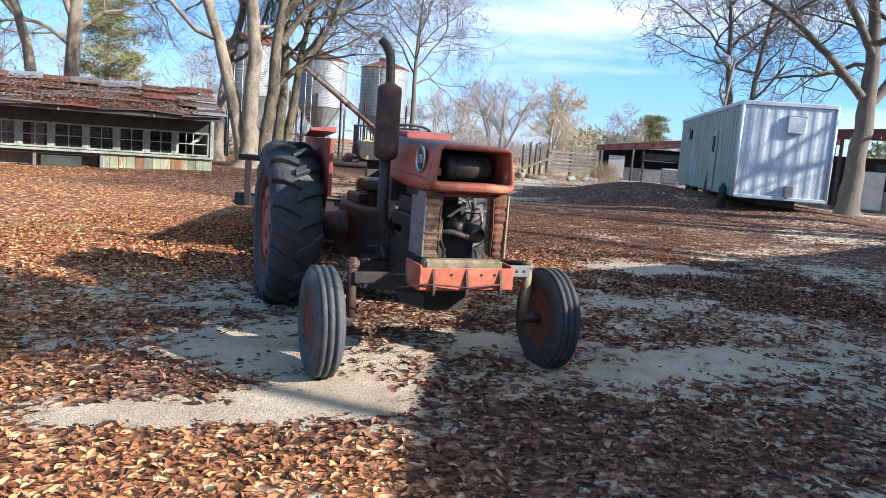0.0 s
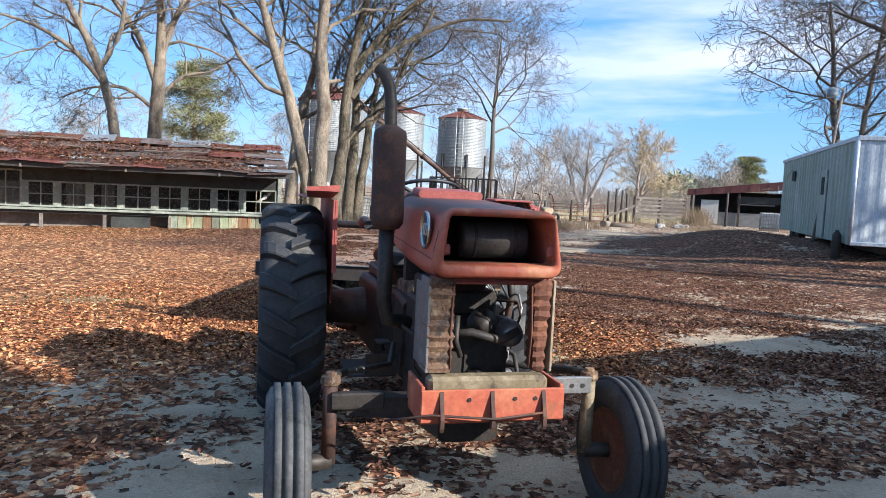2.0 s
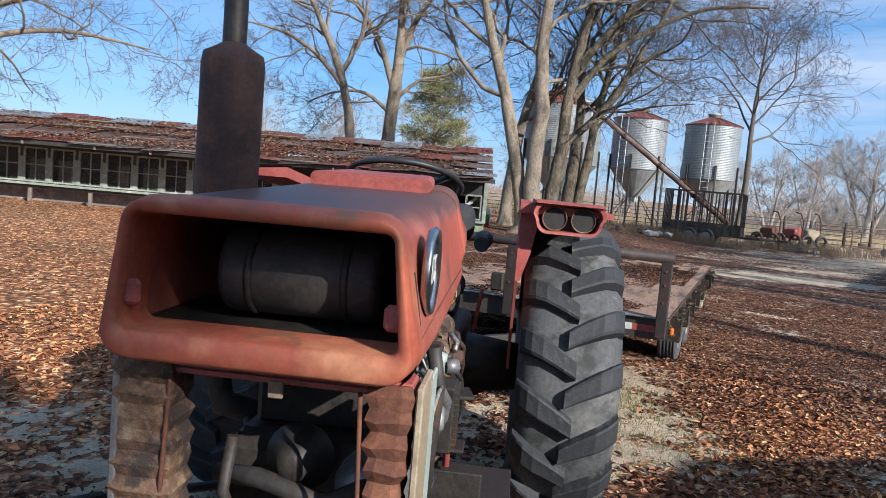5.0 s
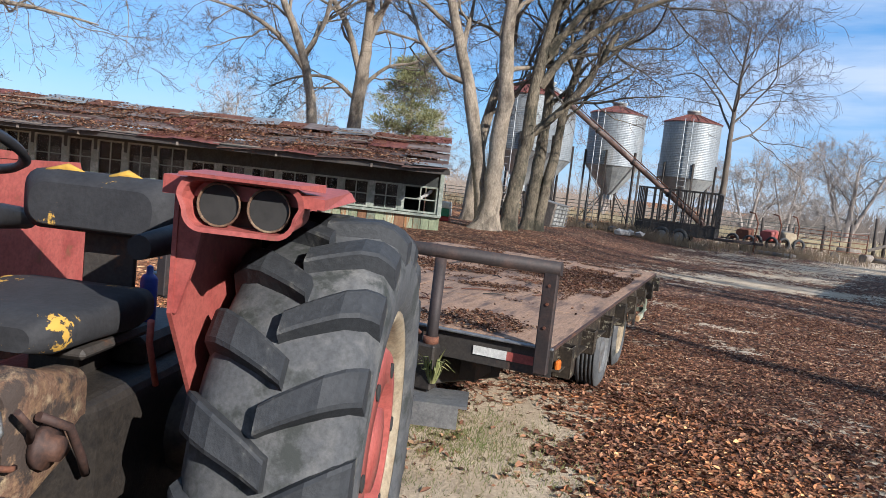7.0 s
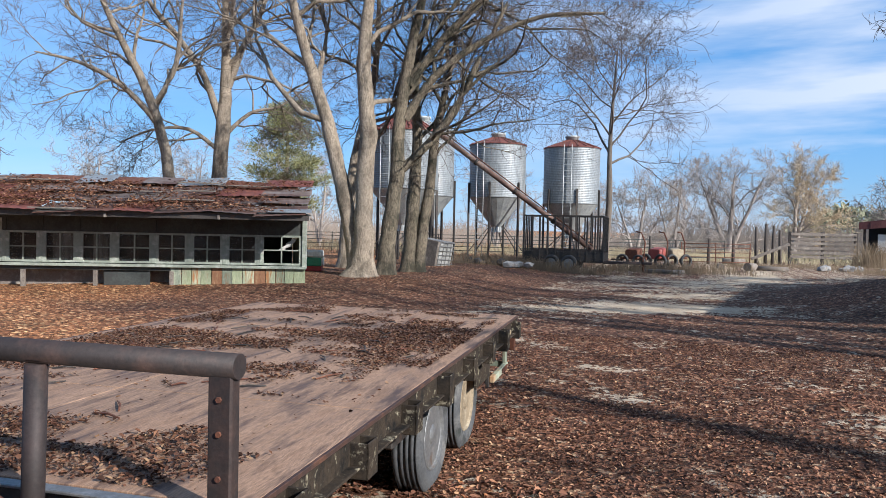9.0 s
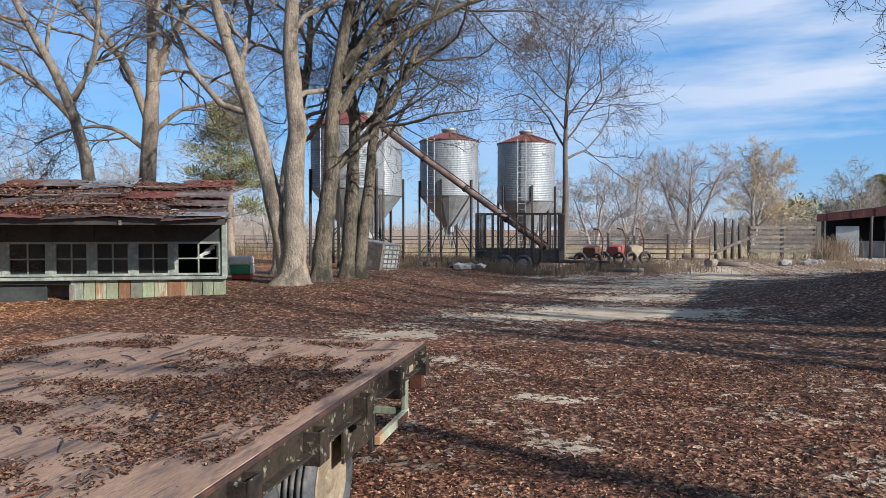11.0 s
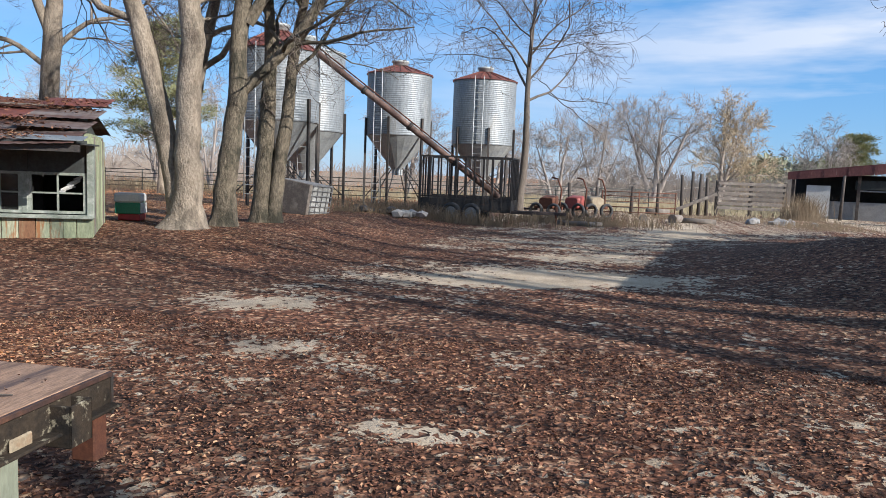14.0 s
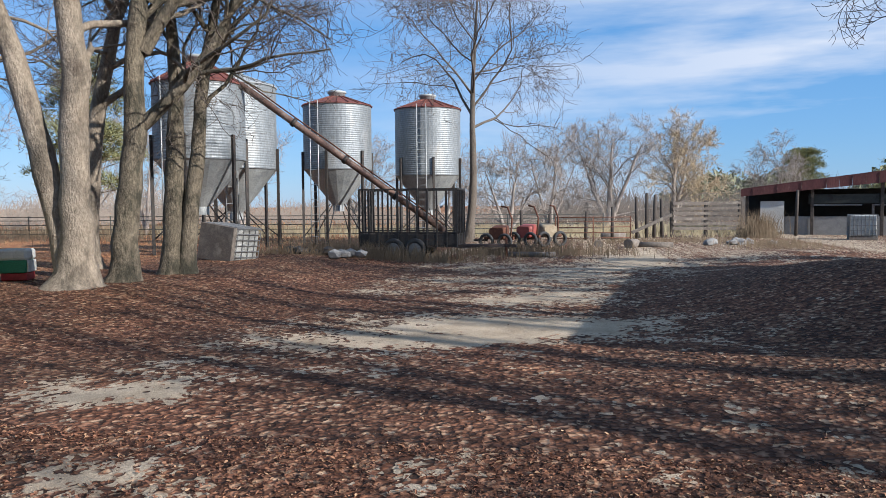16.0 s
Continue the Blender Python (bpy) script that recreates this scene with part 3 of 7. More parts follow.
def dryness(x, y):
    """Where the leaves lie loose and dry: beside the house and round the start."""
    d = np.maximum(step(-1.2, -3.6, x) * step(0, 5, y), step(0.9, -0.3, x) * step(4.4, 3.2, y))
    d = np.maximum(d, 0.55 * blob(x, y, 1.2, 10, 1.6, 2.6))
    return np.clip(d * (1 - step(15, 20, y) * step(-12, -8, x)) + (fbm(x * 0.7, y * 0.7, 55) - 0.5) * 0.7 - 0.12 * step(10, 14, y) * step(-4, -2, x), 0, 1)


def build_ground():
    def axis(lo, hi, fine, far):
        mid = np.arange(lo, hi, fine)
        out = [far * (k / 14) ** 3 for k in range(1, 15)]
        return np.concatenate([[lo - o for o in out[::-1]], mid, [hi + o for o in out]])
    xs, ys = axis(-14, 12, 0.11, 1800), axis(-4, 36, 0.13, 2200)
    gx, gy = np.meshgrid(xs, ys)
    zz = ground_z(gx, gy)
    verts = np.stack([gx.ravel(), gy.ravel(), zz.ravel()], 1)
    nx, ny = len(xs), len(ys)
    i = (np.arange(ny - 1)[:, None] * nx + np.arange(nx - 1)[None, :]).ravel()
    faces = np.stack([i, i + 1, i + nx + 1, i + nx], 1)
    me = raw_mesh("ground", verts.tolist(), faces.tolist(), GROUND_MAT, True)
    a = me.attributes.new("litter", "FLOAT", "POINT")
    a.data.foreach_set("value", litter(gx, gy).ravel().astype(np.float32))
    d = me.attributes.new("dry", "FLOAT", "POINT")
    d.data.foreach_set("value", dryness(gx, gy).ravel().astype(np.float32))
    return tagged(new("ground", me), "sandy yard ground under brown fallen leaves", "ground", kind="structure")


ground = build_ground()


def leaf_mesh(name, px, py, pz, rng, size=0.055, lift=0.01, material=None):
    """Curled single leaves lying at the places given, joined."""
    n = len(px)
    a = rng.uniform(0, 2 * np.pi, n)
    L = size * (0.3 + 1.5 * rng.uniform(0, 1, n) ** 2.0) * np.where(py > 12, 0.48, np.where(py > 9, 0.72, 0.82))
    W = L * rng.uniform(0.28, 0.68, n)
    tilt, roll = rng.normal(0, 0.24, n), rng.normal(0, 0.32, n)
    curl = rng.uniform(0.05, 0.55, n) * W
    base = np.array([[-1, 0, 0], [-0.35, 1, 1], [0.45, 0.75, 1], [1, 0, 0.3], [0.45, -0.75, 1], [-0.35, -1, 1], [0.05, 0, 0]])
    u = base[None, :, 0] * L[:, None] * 0.5
    v = base[None, :, 1] * W[:, None] * 0.5
    w = base[None, :, 2] * curl[:, None] + u * np.sin(tilt)[:, None] + v * np.sin(roll)[:, None]
    w = w - w.min(1, keepdims=True)
    x = px[:, None] + u * np.cos(a)[:, None] - v * np.sin(a)[:, None]
    y = py[:, None] + u * np.sin(a)[:, None] + v * np.cos(a)[:, None]
    z = pz[:, None] + w + lift * rng.uniform(0, 1, n)[:, None]
    verts = np.stack([x, y, z], 2).reshape(-1, 3)
    f = np.array([[0, 6, 1], [1, 6, 2], [2, 6, 3], [3, 6, 4], [4, 6, 5], [5, 6, 0]])
    faces = (f[None] + 7 * np.arange(n)[:, None, None]).reshape(-1, 3)
    return raw_mesh(name, verts.tolist(), faces.tolist(), material or LEAF)


def scatter_leaves():
    rng = np.random.default_rng(5)
    x = np.concatenate([rng.uniform(-6, 6, 170000), rng.uniform(-4, 5.5, 250000), rng.uniform(-14, 9, 90000)])
    y = np.concatenate([rng.uniform(1.2, 14, 170000), rng.uniform(8, 19, 250000), rng.uniform(9, 27, 90000)])
    keep = litter(x, y) + rng.normal(0, 0.16, len(x)) > 0.56
    keep |= rng.uniform(0, 1, len(x)) < 0.018
    x, y = x[keep], y[keep]
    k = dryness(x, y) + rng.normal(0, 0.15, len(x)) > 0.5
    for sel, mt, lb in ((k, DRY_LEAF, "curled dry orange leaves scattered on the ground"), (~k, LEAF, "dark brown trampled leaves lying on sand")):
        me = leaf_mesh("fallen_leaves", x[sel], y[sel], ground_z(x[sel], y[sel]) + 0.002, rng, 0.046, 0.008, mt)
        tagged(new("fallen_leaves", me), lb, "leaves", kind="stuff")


scatter_leaves()

# ---- trees ----
def path_tubes(name, paths, n, material):
    """Joins many tapered tubes. paths: lists of (point, radius)."""
    verts, faces, base = [], [], 0
    ang = [2 * math.pi * k / n for k in range(n)]
    cs = [(math.cos(a), math.sin(a)) for a in ang]
    for p in paths:
        m = len(p)
        for i, (q, r) in enumerate(p):
            d = p[min(i + 1, m - 1)][0] - p[max(i - 1, 0)][0]
            u, w = ring_frame(d)
            for c, s in cs:
                verts.append(q + (u * c + w * s) * r)
        for i in range(m - 1):
            for k in range(n):
                a, b = base + i * n + k, base + i * n + (k + 1) % n
                faces.append((a, b, b + n, a + n))
        base += m * n
    return raw_mesh(name, verts, faces, material, True)


def wander(rng, p, d, length, r0, r1, segs, bend, up):
    out = [(p.copy(), r0)]
    d = d.normalized()
    for i in range(segs):
        d = (d + Vector((rng.gauss(0, bend), rng.gauss(0, bend), rng.gauss(0, bend) + up))).normalized()
        p = p + d * (length / segs)
        out.append((p.copy(), r0 + (r1 - r0) * (i + 1) / segs))
    return out


def grow(rng, limbs, twigs, stem, level, spread, count, twig_len, thin, low=0.46):
    """Sends side branches out of a stem, and theirs in turn."""
    total = sum((stem[i + 1][0] - stem[i][0]).length for i in range(len(stem) - 1))
    kids = count[min(level, len(count) - 1)]
    for k in range(kids):
        f = (0.22 if level else low) + (0.78 if level else 1 - low) * (k + rng.random()) / kids
        f = min(f, 0.999) * (len(stem) - 1)
        i = int(f)
        q = stem[i][0].lerp(stem[i + 1][0], f - i)
        r = stem[i][1] + (stem[i + 1][1] - stem[i][1]) * (f - i)
        d = (stem[i + 1][0] - stem[i][0]).normalized()
        u, w = ring_frame(d)
        a = rng.uniform(0, 2 * math.pi)
        out = u * math.cos(a) + w * math.sin(a)
        s = spread * rng.uniform(0.7, 1.3)
        nd = d * math.cos(s) + out * math.sin(s)
        ln = total * rng.uniform(0.42, 0.72) * (1.15 - 0.5 * f / (len(stem) - 1))
        last = level + 1 >= len(count)
        if last:
            ln = max(min(ln, twig_len * 1.4), twig_len * 0.5)
        r0 = max(thin, min(r * 0.52, ln * 0.017))
        br = wander(rng, q, nd, ln, r0, max(thin * 0.55, r0 * 0.3), 7 if not last else 4, 0.21 if last else 0.26, 0.012)
        (twigs if r0 < 0.022 else limbs).append(br)
        if not last:
            grow(rng, limbs, twigs, br, level + 1, spread, count, twig_len, thin)


def bare_tree(name, base, stems, label, seed, count=(7, 6, 6, 4), spread=0.75, twig_len=0.9, thin=0.006, bark=None, twig=None, flare=1.5, group="", low=0.46):
    """A leafless tree. stems: lists of (dx, dy, z, radius) from the base."""
    rng = random.Random(seed)
    limbs, twigs, trunks = [], [], []
    for st in stems:
        pts = [Vector((dx, dy, z)) for dx, dy, z, r in st]
        rad = [r for *_, r in st]
        fine = []
        for i in range(len(pts) - 1):
            a, b = pts[max(i - 1, 0)], pts[min(i + 2, len(pts) - 1)]
            for k in range(4):
                t = k / 4
                p0, p1 = pts[i], pts[i + 1]
                h = 0.5 * ((2 * p0) + (p1 - a) * t + (2 * a - 5 * p0 + 4 * p1 - b) * t * t + (3 * p0 - a - 3 * p1 + b) * t ** 3)
                fine.append((h, rad[i] + (rad[i + 1] - rad[i]) * t))
        fine.append((pts[-1], rad[-1]))
        fine = [(p + Vector((rng.gauss(0, 0.06), rng.gauss(0, 0.06), 0)) * r, r * rng.uniform(0.95, 1.05) * (1 + (flare - 1) * math.exp(-p.z / 0.22))) for p, r in fine]
        trunks.append(fine)
        limb = st[0][2] > 2
        grow(rng, limbs, twigs, fine, 0, spread, (8, 6, 5, 4) if limb else count, twig_len, thin, 0.15 if limb else low)
    t = thing(name, pose(*base), label, "tree", group)
    part("trunk", path_tubes("trunk", trunks, 14, bark or BARK), None, t)
    if limbs:
        part("bough", path_tubes("bough", limbs, 6, bark or BARK), None, t)
    part("crown", path_tubes("crown", twigs, 3, twig or TWIG), None, t)
    return t


def simple_stem(h, r, lean=(0, 0), seed=0, n=5):
    rng = random.Random(seed)
    return [(lean[0] * k / n + rng.gauss(0, 0.04) * h / 8 * (k > 0), lean[1] * k / n + rng.gauss(0, 0.04) * h / 8 * (k > 0), h * k / n,
             r * (1 - 0.82 * k / n)) for k in range(n + 1)]


def on(x, y, dz=0.0):
    return (x, y, gz(x, y) + dz)


# the grey-barked group beside the house; sideways is along the line of sight's right
def side(u, z, r, v=0.0):
    return (0.96 * u - 0.27 * v, 0.27 * u + 0.96 * v, z, r)


TREE_GROUP = "old trees between house and bins"
bare_tree("tree", on(-7.2, 26.1, -0.05), [
    [side(0, 0, 0.34), side(0.02, 0.9, 0.29), side(0.03, 2.4, 0.26), side(0.1, 4.0, 0.24), side(-0.05, 6.5, 0.19), side(0.2, 9.0, 0.12), side(0.1, 11.5, 0.05)],
    [side(-0.12, 0, 0.25, 0.1), side(-0.28, 1.0, 0.235, 0.15), side(-0.65, 2.6, 0.22, 0.2), side(-1.1, 4.4, 0.2, 0.3), side(-1.75, 6.3, 0.15, 0.3), side(-2.3, 8.5, 0.1, 0.2), side(-2.6, 10.5, 0.04)],
], "large grey two-stemmed bare tree with flared roots", 11, (9, 7, 7, 7), twig_len=1.05, flare=1.9, group=TREE_GROUP)
bare_tree("tree", on(-6.93, 27.17, -0.05), [
    [side(0, 0, 0.27), side(0.06, 1.2, 0.24), side(0.25, 2.8, 0.22), side(0.32, 4.4, 0.19), side(0.6, 6.5, 0.15), side(1.1, 9.0, 0.1), side(1.2, 11.0, 0.04)],
    [side(0.36, 3.1, 0.14), side(1.0, 3.7, 0.12), side(1.9, 4.8, 0.11), side(2.6, 6.3, 0.08), side(3.4, 8.0, 0.04)],
    [side(0.6, 5.6, 0.13), side(1.8, 7.2, 0.1), side(3.6, 8.6, 0.08), side(6.4, 9.2, 0.04)],
    [side(0.5, 4.6, 0.14), side(1.3, 5.8, 0.11), side(2.6, 6.8, 0.09), side(4.4, 7.6, 0.06), side(6.2, 7.7, 0.03)],
], "leaning grey-barked bare tree with a spreading limb", 12, (8, 7, 7, 7), twig_len=1.05, bark=BARK_MOSS, group=TREE_GROUP)
bare_tree("tree", on(-6.83, 28.77, -0.05), [
    [side(0, 0, 0.25), side(0.05, 1.2, 0.22), side(0.12, 2.6, 0.2), side(0.2, 4.2, 0.15), side(0.1, 6.2, 0.1), side(0.4, 8.0, 0.04)],
    [side(0.3, 0, 0.2), side(0.42, 1.3, 0.18), side(0.62, 2.7, 0.16), side(0.75, 4.2, 0.13), side(1.15, 6.2, 0.09), side(1.5, 8.2, 0.04)],
], "dark vine-covered bare tree with two stems", 13, (7, 6, 6, 4), bark=BARK_MOSS, group=TREE_GROUP)
bare_tree("tree", on(-9.4, 29.5, -0.05), [
    [side(0, 0, 0.25), side(0.1, 2.0, 0.2), side(0.4, 4.2, 0.17), side(0.9, 6.5, 0.12), side(1.0, 9.5, 0.05)],
], "slender bare tree behind the house corner", 14, (9, 6, 6, 4), group=TREE_GROUP)
# behind the house; across is to the right as seen from the drive
def across(u, z, r, v=0.0):
    return (0.85 * u - 0.53 * v, 0.53 * u + 0.85 * v, z, r)


BACK_GROUP = "bare trees behind the house"
bare_tree("tree", on(-18.0, 31.0, -0.05), [
    [across(0.35, 0, 0.27), across(0.3, 2.0, 0.24), across(0.05, 4.2, 0.21), across(-0.7, 6.6, 0.17), across(-1.9, 9.0, 0.12), across(-2.9, 11.5, 0.05)],
    [across(-0.2, 5.2, 0.12), across(-1.5, 6.6, 0.1), across(-3.0, 7.4, 0.07), across(-4.6, 7.7, 0.03)],
    [across(-0.4, 5.8, 0.12), across(0.4, 7.6, 0.1), across(0.6, 9.8, 0.06), across(0.8, 11.6, 0.03)],
], "bare grey tree leaning behind the long house", 60, (8, 6, 5, 4), 0.7, 0.9, 0.007, group=BACK_GROUP, low=0.5)
bare_tree("tree", on(-17.7, 34.0, -0.05), [
    [across(0, 0, 0.38), across(0.05, 3.0, 0.33), across(0.25, 6.2, 0.29), across(0.3, 8.0, 0.22), across(0.25, 10.5, 0.15), across(0.4, 13.5, 0.05)],
    [across(0.15, 5.6, 0.17), across(-0.6, 7.7, 0.15), across(-1.7, 9.3, 0.12), across(-2.9, 10.8, 0.09), across(-3.4, 13, 0.04)],
    [across(0.25, 6.8, 0.17), across(0.9, 8.8, 0.14), across(1.8, 10.8, 0.1), across(2.2, 13, 0.04)],
    [across(0.0, 4.6, 0.1), across(-1.2, 5.4, 0.08), across(-2.6, 5.3, 0.05), across(-3.9, 4.7, 0.03)],
    [across(0.1, 5.0, 0.1), across(1.3, 6.2, 0.08), across(2.6, 6.6, 0.05), across(3.8, 7.6, 0.03)],
], "bare grey tree with many limbs behind the long house", 61, (8, 6, 5, 4), 0.7, 0.9, 0.007, group=BACK_GROUP, low=0.55)
bare_tree("tree", on(-31.0, 20.0, -0.05), [
    [across(0, 0, 0.36), across(0.1, 3.5, 0.3), across(0.3, 7.0, 0.2), across(0.2, 10, 0.1), across(0.3, 12, 0.04)],
    [across(0.2, 4.4, 0.16), across(2.6, 5.8, 0.13), across(5.6, 6.4, 0.09), across(9.0, 6.0, 0.03)],
    [across(0.2, 5.2, 0.16), across(2.8, 7.0, 0.13), across(6.2, 8.0, 0.09), across(9.6, 8.2, 0.03)],
    [across(0.3, 6.6, 0.15), across(2.8, 9.0, 0.11), across(6.0, 10.6, 0.07), across(9.0, 11.6, 0.03)],
], "wide bare tree beyond the far end of the house", 62, (8, 6, 5, 4), 0.7, 0.9, 0.008, group=BACK_GROUP, low=0.45)
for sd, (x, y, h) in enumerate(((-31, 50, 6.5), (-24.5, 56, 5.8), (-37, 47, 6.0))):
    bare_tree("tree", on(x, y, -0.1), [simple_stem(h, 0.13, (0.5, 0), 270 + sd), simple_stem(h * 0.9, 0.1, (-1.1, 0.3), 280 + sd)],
              "leafless tree far behind the house, paled for haze", 270 + sd, (7, 6, 5, 3), 0.6, 0.9, 0.011, TWIG_FAR, TWIG_FAR, group="scrub trees on the field edge", low=0.15)
# beside the bins and beyond the fence
bare_tree("tree", on(-2.9, 48.1, -0.05), [simple_stem(11.5, 0.22, (0.4, 0), 71)], "slim bare tree beside the grain bins", 71, (15, 8, 7, 4), 0.8, 0.9, 0.009, BARK_DARK)
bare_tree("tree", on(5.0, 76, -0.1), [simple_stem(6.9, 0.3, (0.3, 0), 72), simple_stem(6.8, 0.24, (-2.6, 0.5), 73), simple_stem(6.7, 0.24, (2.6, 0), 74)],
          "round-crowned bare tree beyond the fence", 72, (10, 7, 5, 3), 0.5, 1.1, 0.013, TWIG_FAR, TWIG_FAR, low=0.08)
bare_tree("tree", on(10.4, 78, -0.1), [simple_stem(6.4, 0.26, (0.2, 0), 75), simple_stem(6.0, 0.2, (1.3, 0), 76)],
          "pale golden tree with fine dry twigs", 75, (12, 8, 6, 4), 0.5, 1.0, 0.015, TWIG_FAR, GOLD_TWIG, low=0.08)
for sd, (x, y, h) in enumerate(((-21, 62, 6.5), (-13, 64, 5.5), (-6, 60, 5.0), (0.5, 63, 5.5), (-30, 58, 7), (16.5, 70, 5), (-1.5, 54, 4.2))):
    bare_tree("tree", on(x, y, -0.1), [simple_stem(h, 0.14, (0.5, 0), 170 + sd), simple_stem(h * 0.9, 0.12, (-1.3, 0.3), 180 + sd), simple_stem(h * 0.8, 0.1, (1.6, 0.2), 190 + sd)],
              "grey leafless scrub tree on the field edge, paled for haze", 170 + sd, (7, 6, 5, 3), 0.6, 0.9, 0.011, TWIG_FAR, TWIG_FAR, group="scrub trees on the field edge", low=0.1)
# beside the box trailer, and unseen ones added for the shade they cast on the yard
bare_tree("tree", on(15.4, 28.0, -0.05), [
    [(0, 0, 0, 0.42), (0.05, 0.1, 2.2, 0.35), (0.2, 0.2, 4.6, 0.3), (0.1, 0.3, 7.2, 0.22), (-0.5, 0.4, 10.5, 0.13), (-0.7, 0.5, 13, 0.05)],
    [(0.1, 0.2, 4.0, 0.2), (1.4, 0.4, 6.0, 0.16), (2.4, 0.8, 8.5, 0.1), (3, 1, 11, 0.04)],
    [(-0.1, 0.1, 4.6, 0.17), (-1.6, 0, 6.0, 0.13), (-3.6, -0.2, 7.4, 0.09), (-5.6, -0.3, 8.2, 0.04)],
    [(0.1, 0.2, 6.2, 0.16), (-1.2, 0.1, 8.2, 0.12), (-2.8, 0.2, 10.4, 0.08), (-3.6, 0.2, 12.5, 0.03)],
], "dark bare tree beside the white box trailer", 81, (8, 7, 6, 4), 0.8, 1.0, 0.009, BARK_DARK)
bare_tree("tree", on(12.8, 33.5, -0.05), [simple_stem(10, 0.24, (-1.0, 0.3), 82), simple_stem(10, 0.2, (1.2, 0.3), 83)],
          "bare tree behind the white box trailer", 82, (10, 7, 6, 4), 0.85, 1.0, 0.01, BARK_DARK)
for sd, (x, y, h) in enumerate(((21.0, 6.0, 15), (19.0, 12.6, 14), (20.5, 14.6, 15), (22.5, 15.4, 15), (19.0, 18.4, 14), (22.0, 20.6, 15), (20.5, 23.8, 14), (25.5, 10.6, 16))):
    bare_tree("tree", on(x, y, -0.05), [simple_stem(h, 0.3, (-0.6, 0.2), 90 + sd), simple_stem(h * 0.95, 0.24, (1.4, -0.8), 105 + sd)],
              "unseen bare tree added to shade the drive", 90 + sd, (5, 4, 2), 0.55, 1.3, 0.012, BARK_DARK, group="bare trees along the drive", low=0.4)


def pine_tree(base, h, r, seed, label, clumps=110, width=0.2, low=0.38, tuft_size=1.0):
    rng = random.Random(seed)
    t = thing("pine_tree", pose(*base), label, "tree", "pines")
    part("trunk", path_tubes("trunk", [[(Vector((0.02 * math.sin(k) * h / 8, 0, h * k / 8)), r * (1 - 0.85 * k / 8)) for k in range(9)]], 10, BARK), None, t)
    limbs, verts, faces = [], [], []
    for c in range(clumps):
        f = rng.random() ** 0.8
        z = h * (low + (1 - low) * f)
        rad = h * width * (1.15 - 0.75 * f) * rng.uniform(0.25, 1.3)
        a = rng.uniform(0, 2 * math.pi)
        tip = Vector((rad * math.cos(a), rad * math.sin(a), z + rng.uniform(-0.1, 0.35)))
        root = Vector((0, 0, z - rad * 0.25))
        limbs.append([(root, 0.035), (root.lerp(tip, 0.6), 0.02), (tip, 0.008)])
        size = h * rng.uniform(0.045, 0.085) * tuft_size
        for k in range(250):
            o = Vector((rng.gauss(0, 1), rng.gauss(0, 1), rng.gauss(0, 0.45))) * size * 0.6
            d = (o.normalized() + Vector((0, 0, 0.5))).normalized() * size * rng.uniform(0.25, 0.55)
            p = tip + o
            u, w = ring_frame(d)
            b = rng.uniform(0, 6.3)
            wv = (u * math.cos(b) + w * math.sin(b)) * size * 0.05
            i = len(verts)
            verts += [p - wv, p + wv, p + d]
            faces.append((i, i + 1, i + 2))
    part("bough", path_tubes("bough", limbs, 5, BARK), None, t)
    part("crown", raw_mesh("crown", verts, faces, PINE), None, t)
    return t


pine_tree(on(-22.0, 47.0), 9.0, 0.28, 5, "green pine standing behind the house", 84, 0.26, 0.3, 0.85)
# this pine is never in view; added to cast a shade band left of the tractor
pine_tree(on(15.2, -2.35, -0.05), 13.5, 0.2, 9, "unseen narrow pine added for a band of shade", 170, 0.05, 0.72, 0.45)
pine_tree((27, 100, 0), 7.6, 0.3, 6, "broad green pine on the far wood edge", 110, 0.3)
pine_tree((38, 104, 0), 6.8, 0.3, 7, "green pine on the far wood edge", 60, 0.25)


def far_woods():
    """Dim belt of leafless brush and pines round the yard."""
    rng = random.Random(8)
    verts, faces = [], []
    for k in range(34000):
        a = rng.uniform(-1.25, 0.75)
        dist = rng.uniform(66, 125)
        x, y = dist * math.sin(a), dist * math.cos(a) + 5
        h = rng.uniform(0.9, 3.6) * (0.8 + 0.35 * math.sin(a * 9) + 0.25 * math.sin(a * 23 + 1)) * (dist / 95)
        w = rng.uniform(0.015, 0.05) * dist / 80
        lean = rng.gauss(0, 0.3) * h
        z0 = rng.uniform(0, 0.75) * h
        i = len(verts)
        ca, sa = math.cos(a), -math.sin(a)
        verts += [(x - w * ca, y - w * sa, z0), (x + w * ca, y + w * sa, z0), (x + lean * ca, y + lean * sa, z0 + h * 0.5)]
        faces.append((i, i + 1, i + 2))
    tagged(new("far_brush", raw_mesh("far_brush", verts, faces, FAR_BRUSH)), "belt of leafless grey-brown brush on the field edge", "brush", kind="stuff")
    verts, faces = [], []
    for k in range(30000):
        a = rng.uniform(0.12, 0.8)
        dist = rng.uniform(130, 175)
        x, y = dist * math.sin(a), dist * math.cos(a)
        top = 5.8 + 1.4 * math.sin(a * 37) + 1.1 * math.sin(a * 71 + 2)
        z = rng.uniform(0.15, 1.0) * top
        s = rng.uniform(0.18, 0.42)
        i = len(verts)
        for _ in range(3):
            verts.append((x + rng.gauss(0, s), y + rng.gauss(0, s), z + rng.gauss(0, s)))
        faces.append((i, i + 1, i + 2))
    tagged(new("far_pine_wood", raw_mesh("far_pine_wood", verts, faces, FAR_PINE)), "green pine wood on the horizon, paled for haze", "woods", kind="stuff")


far_woods()

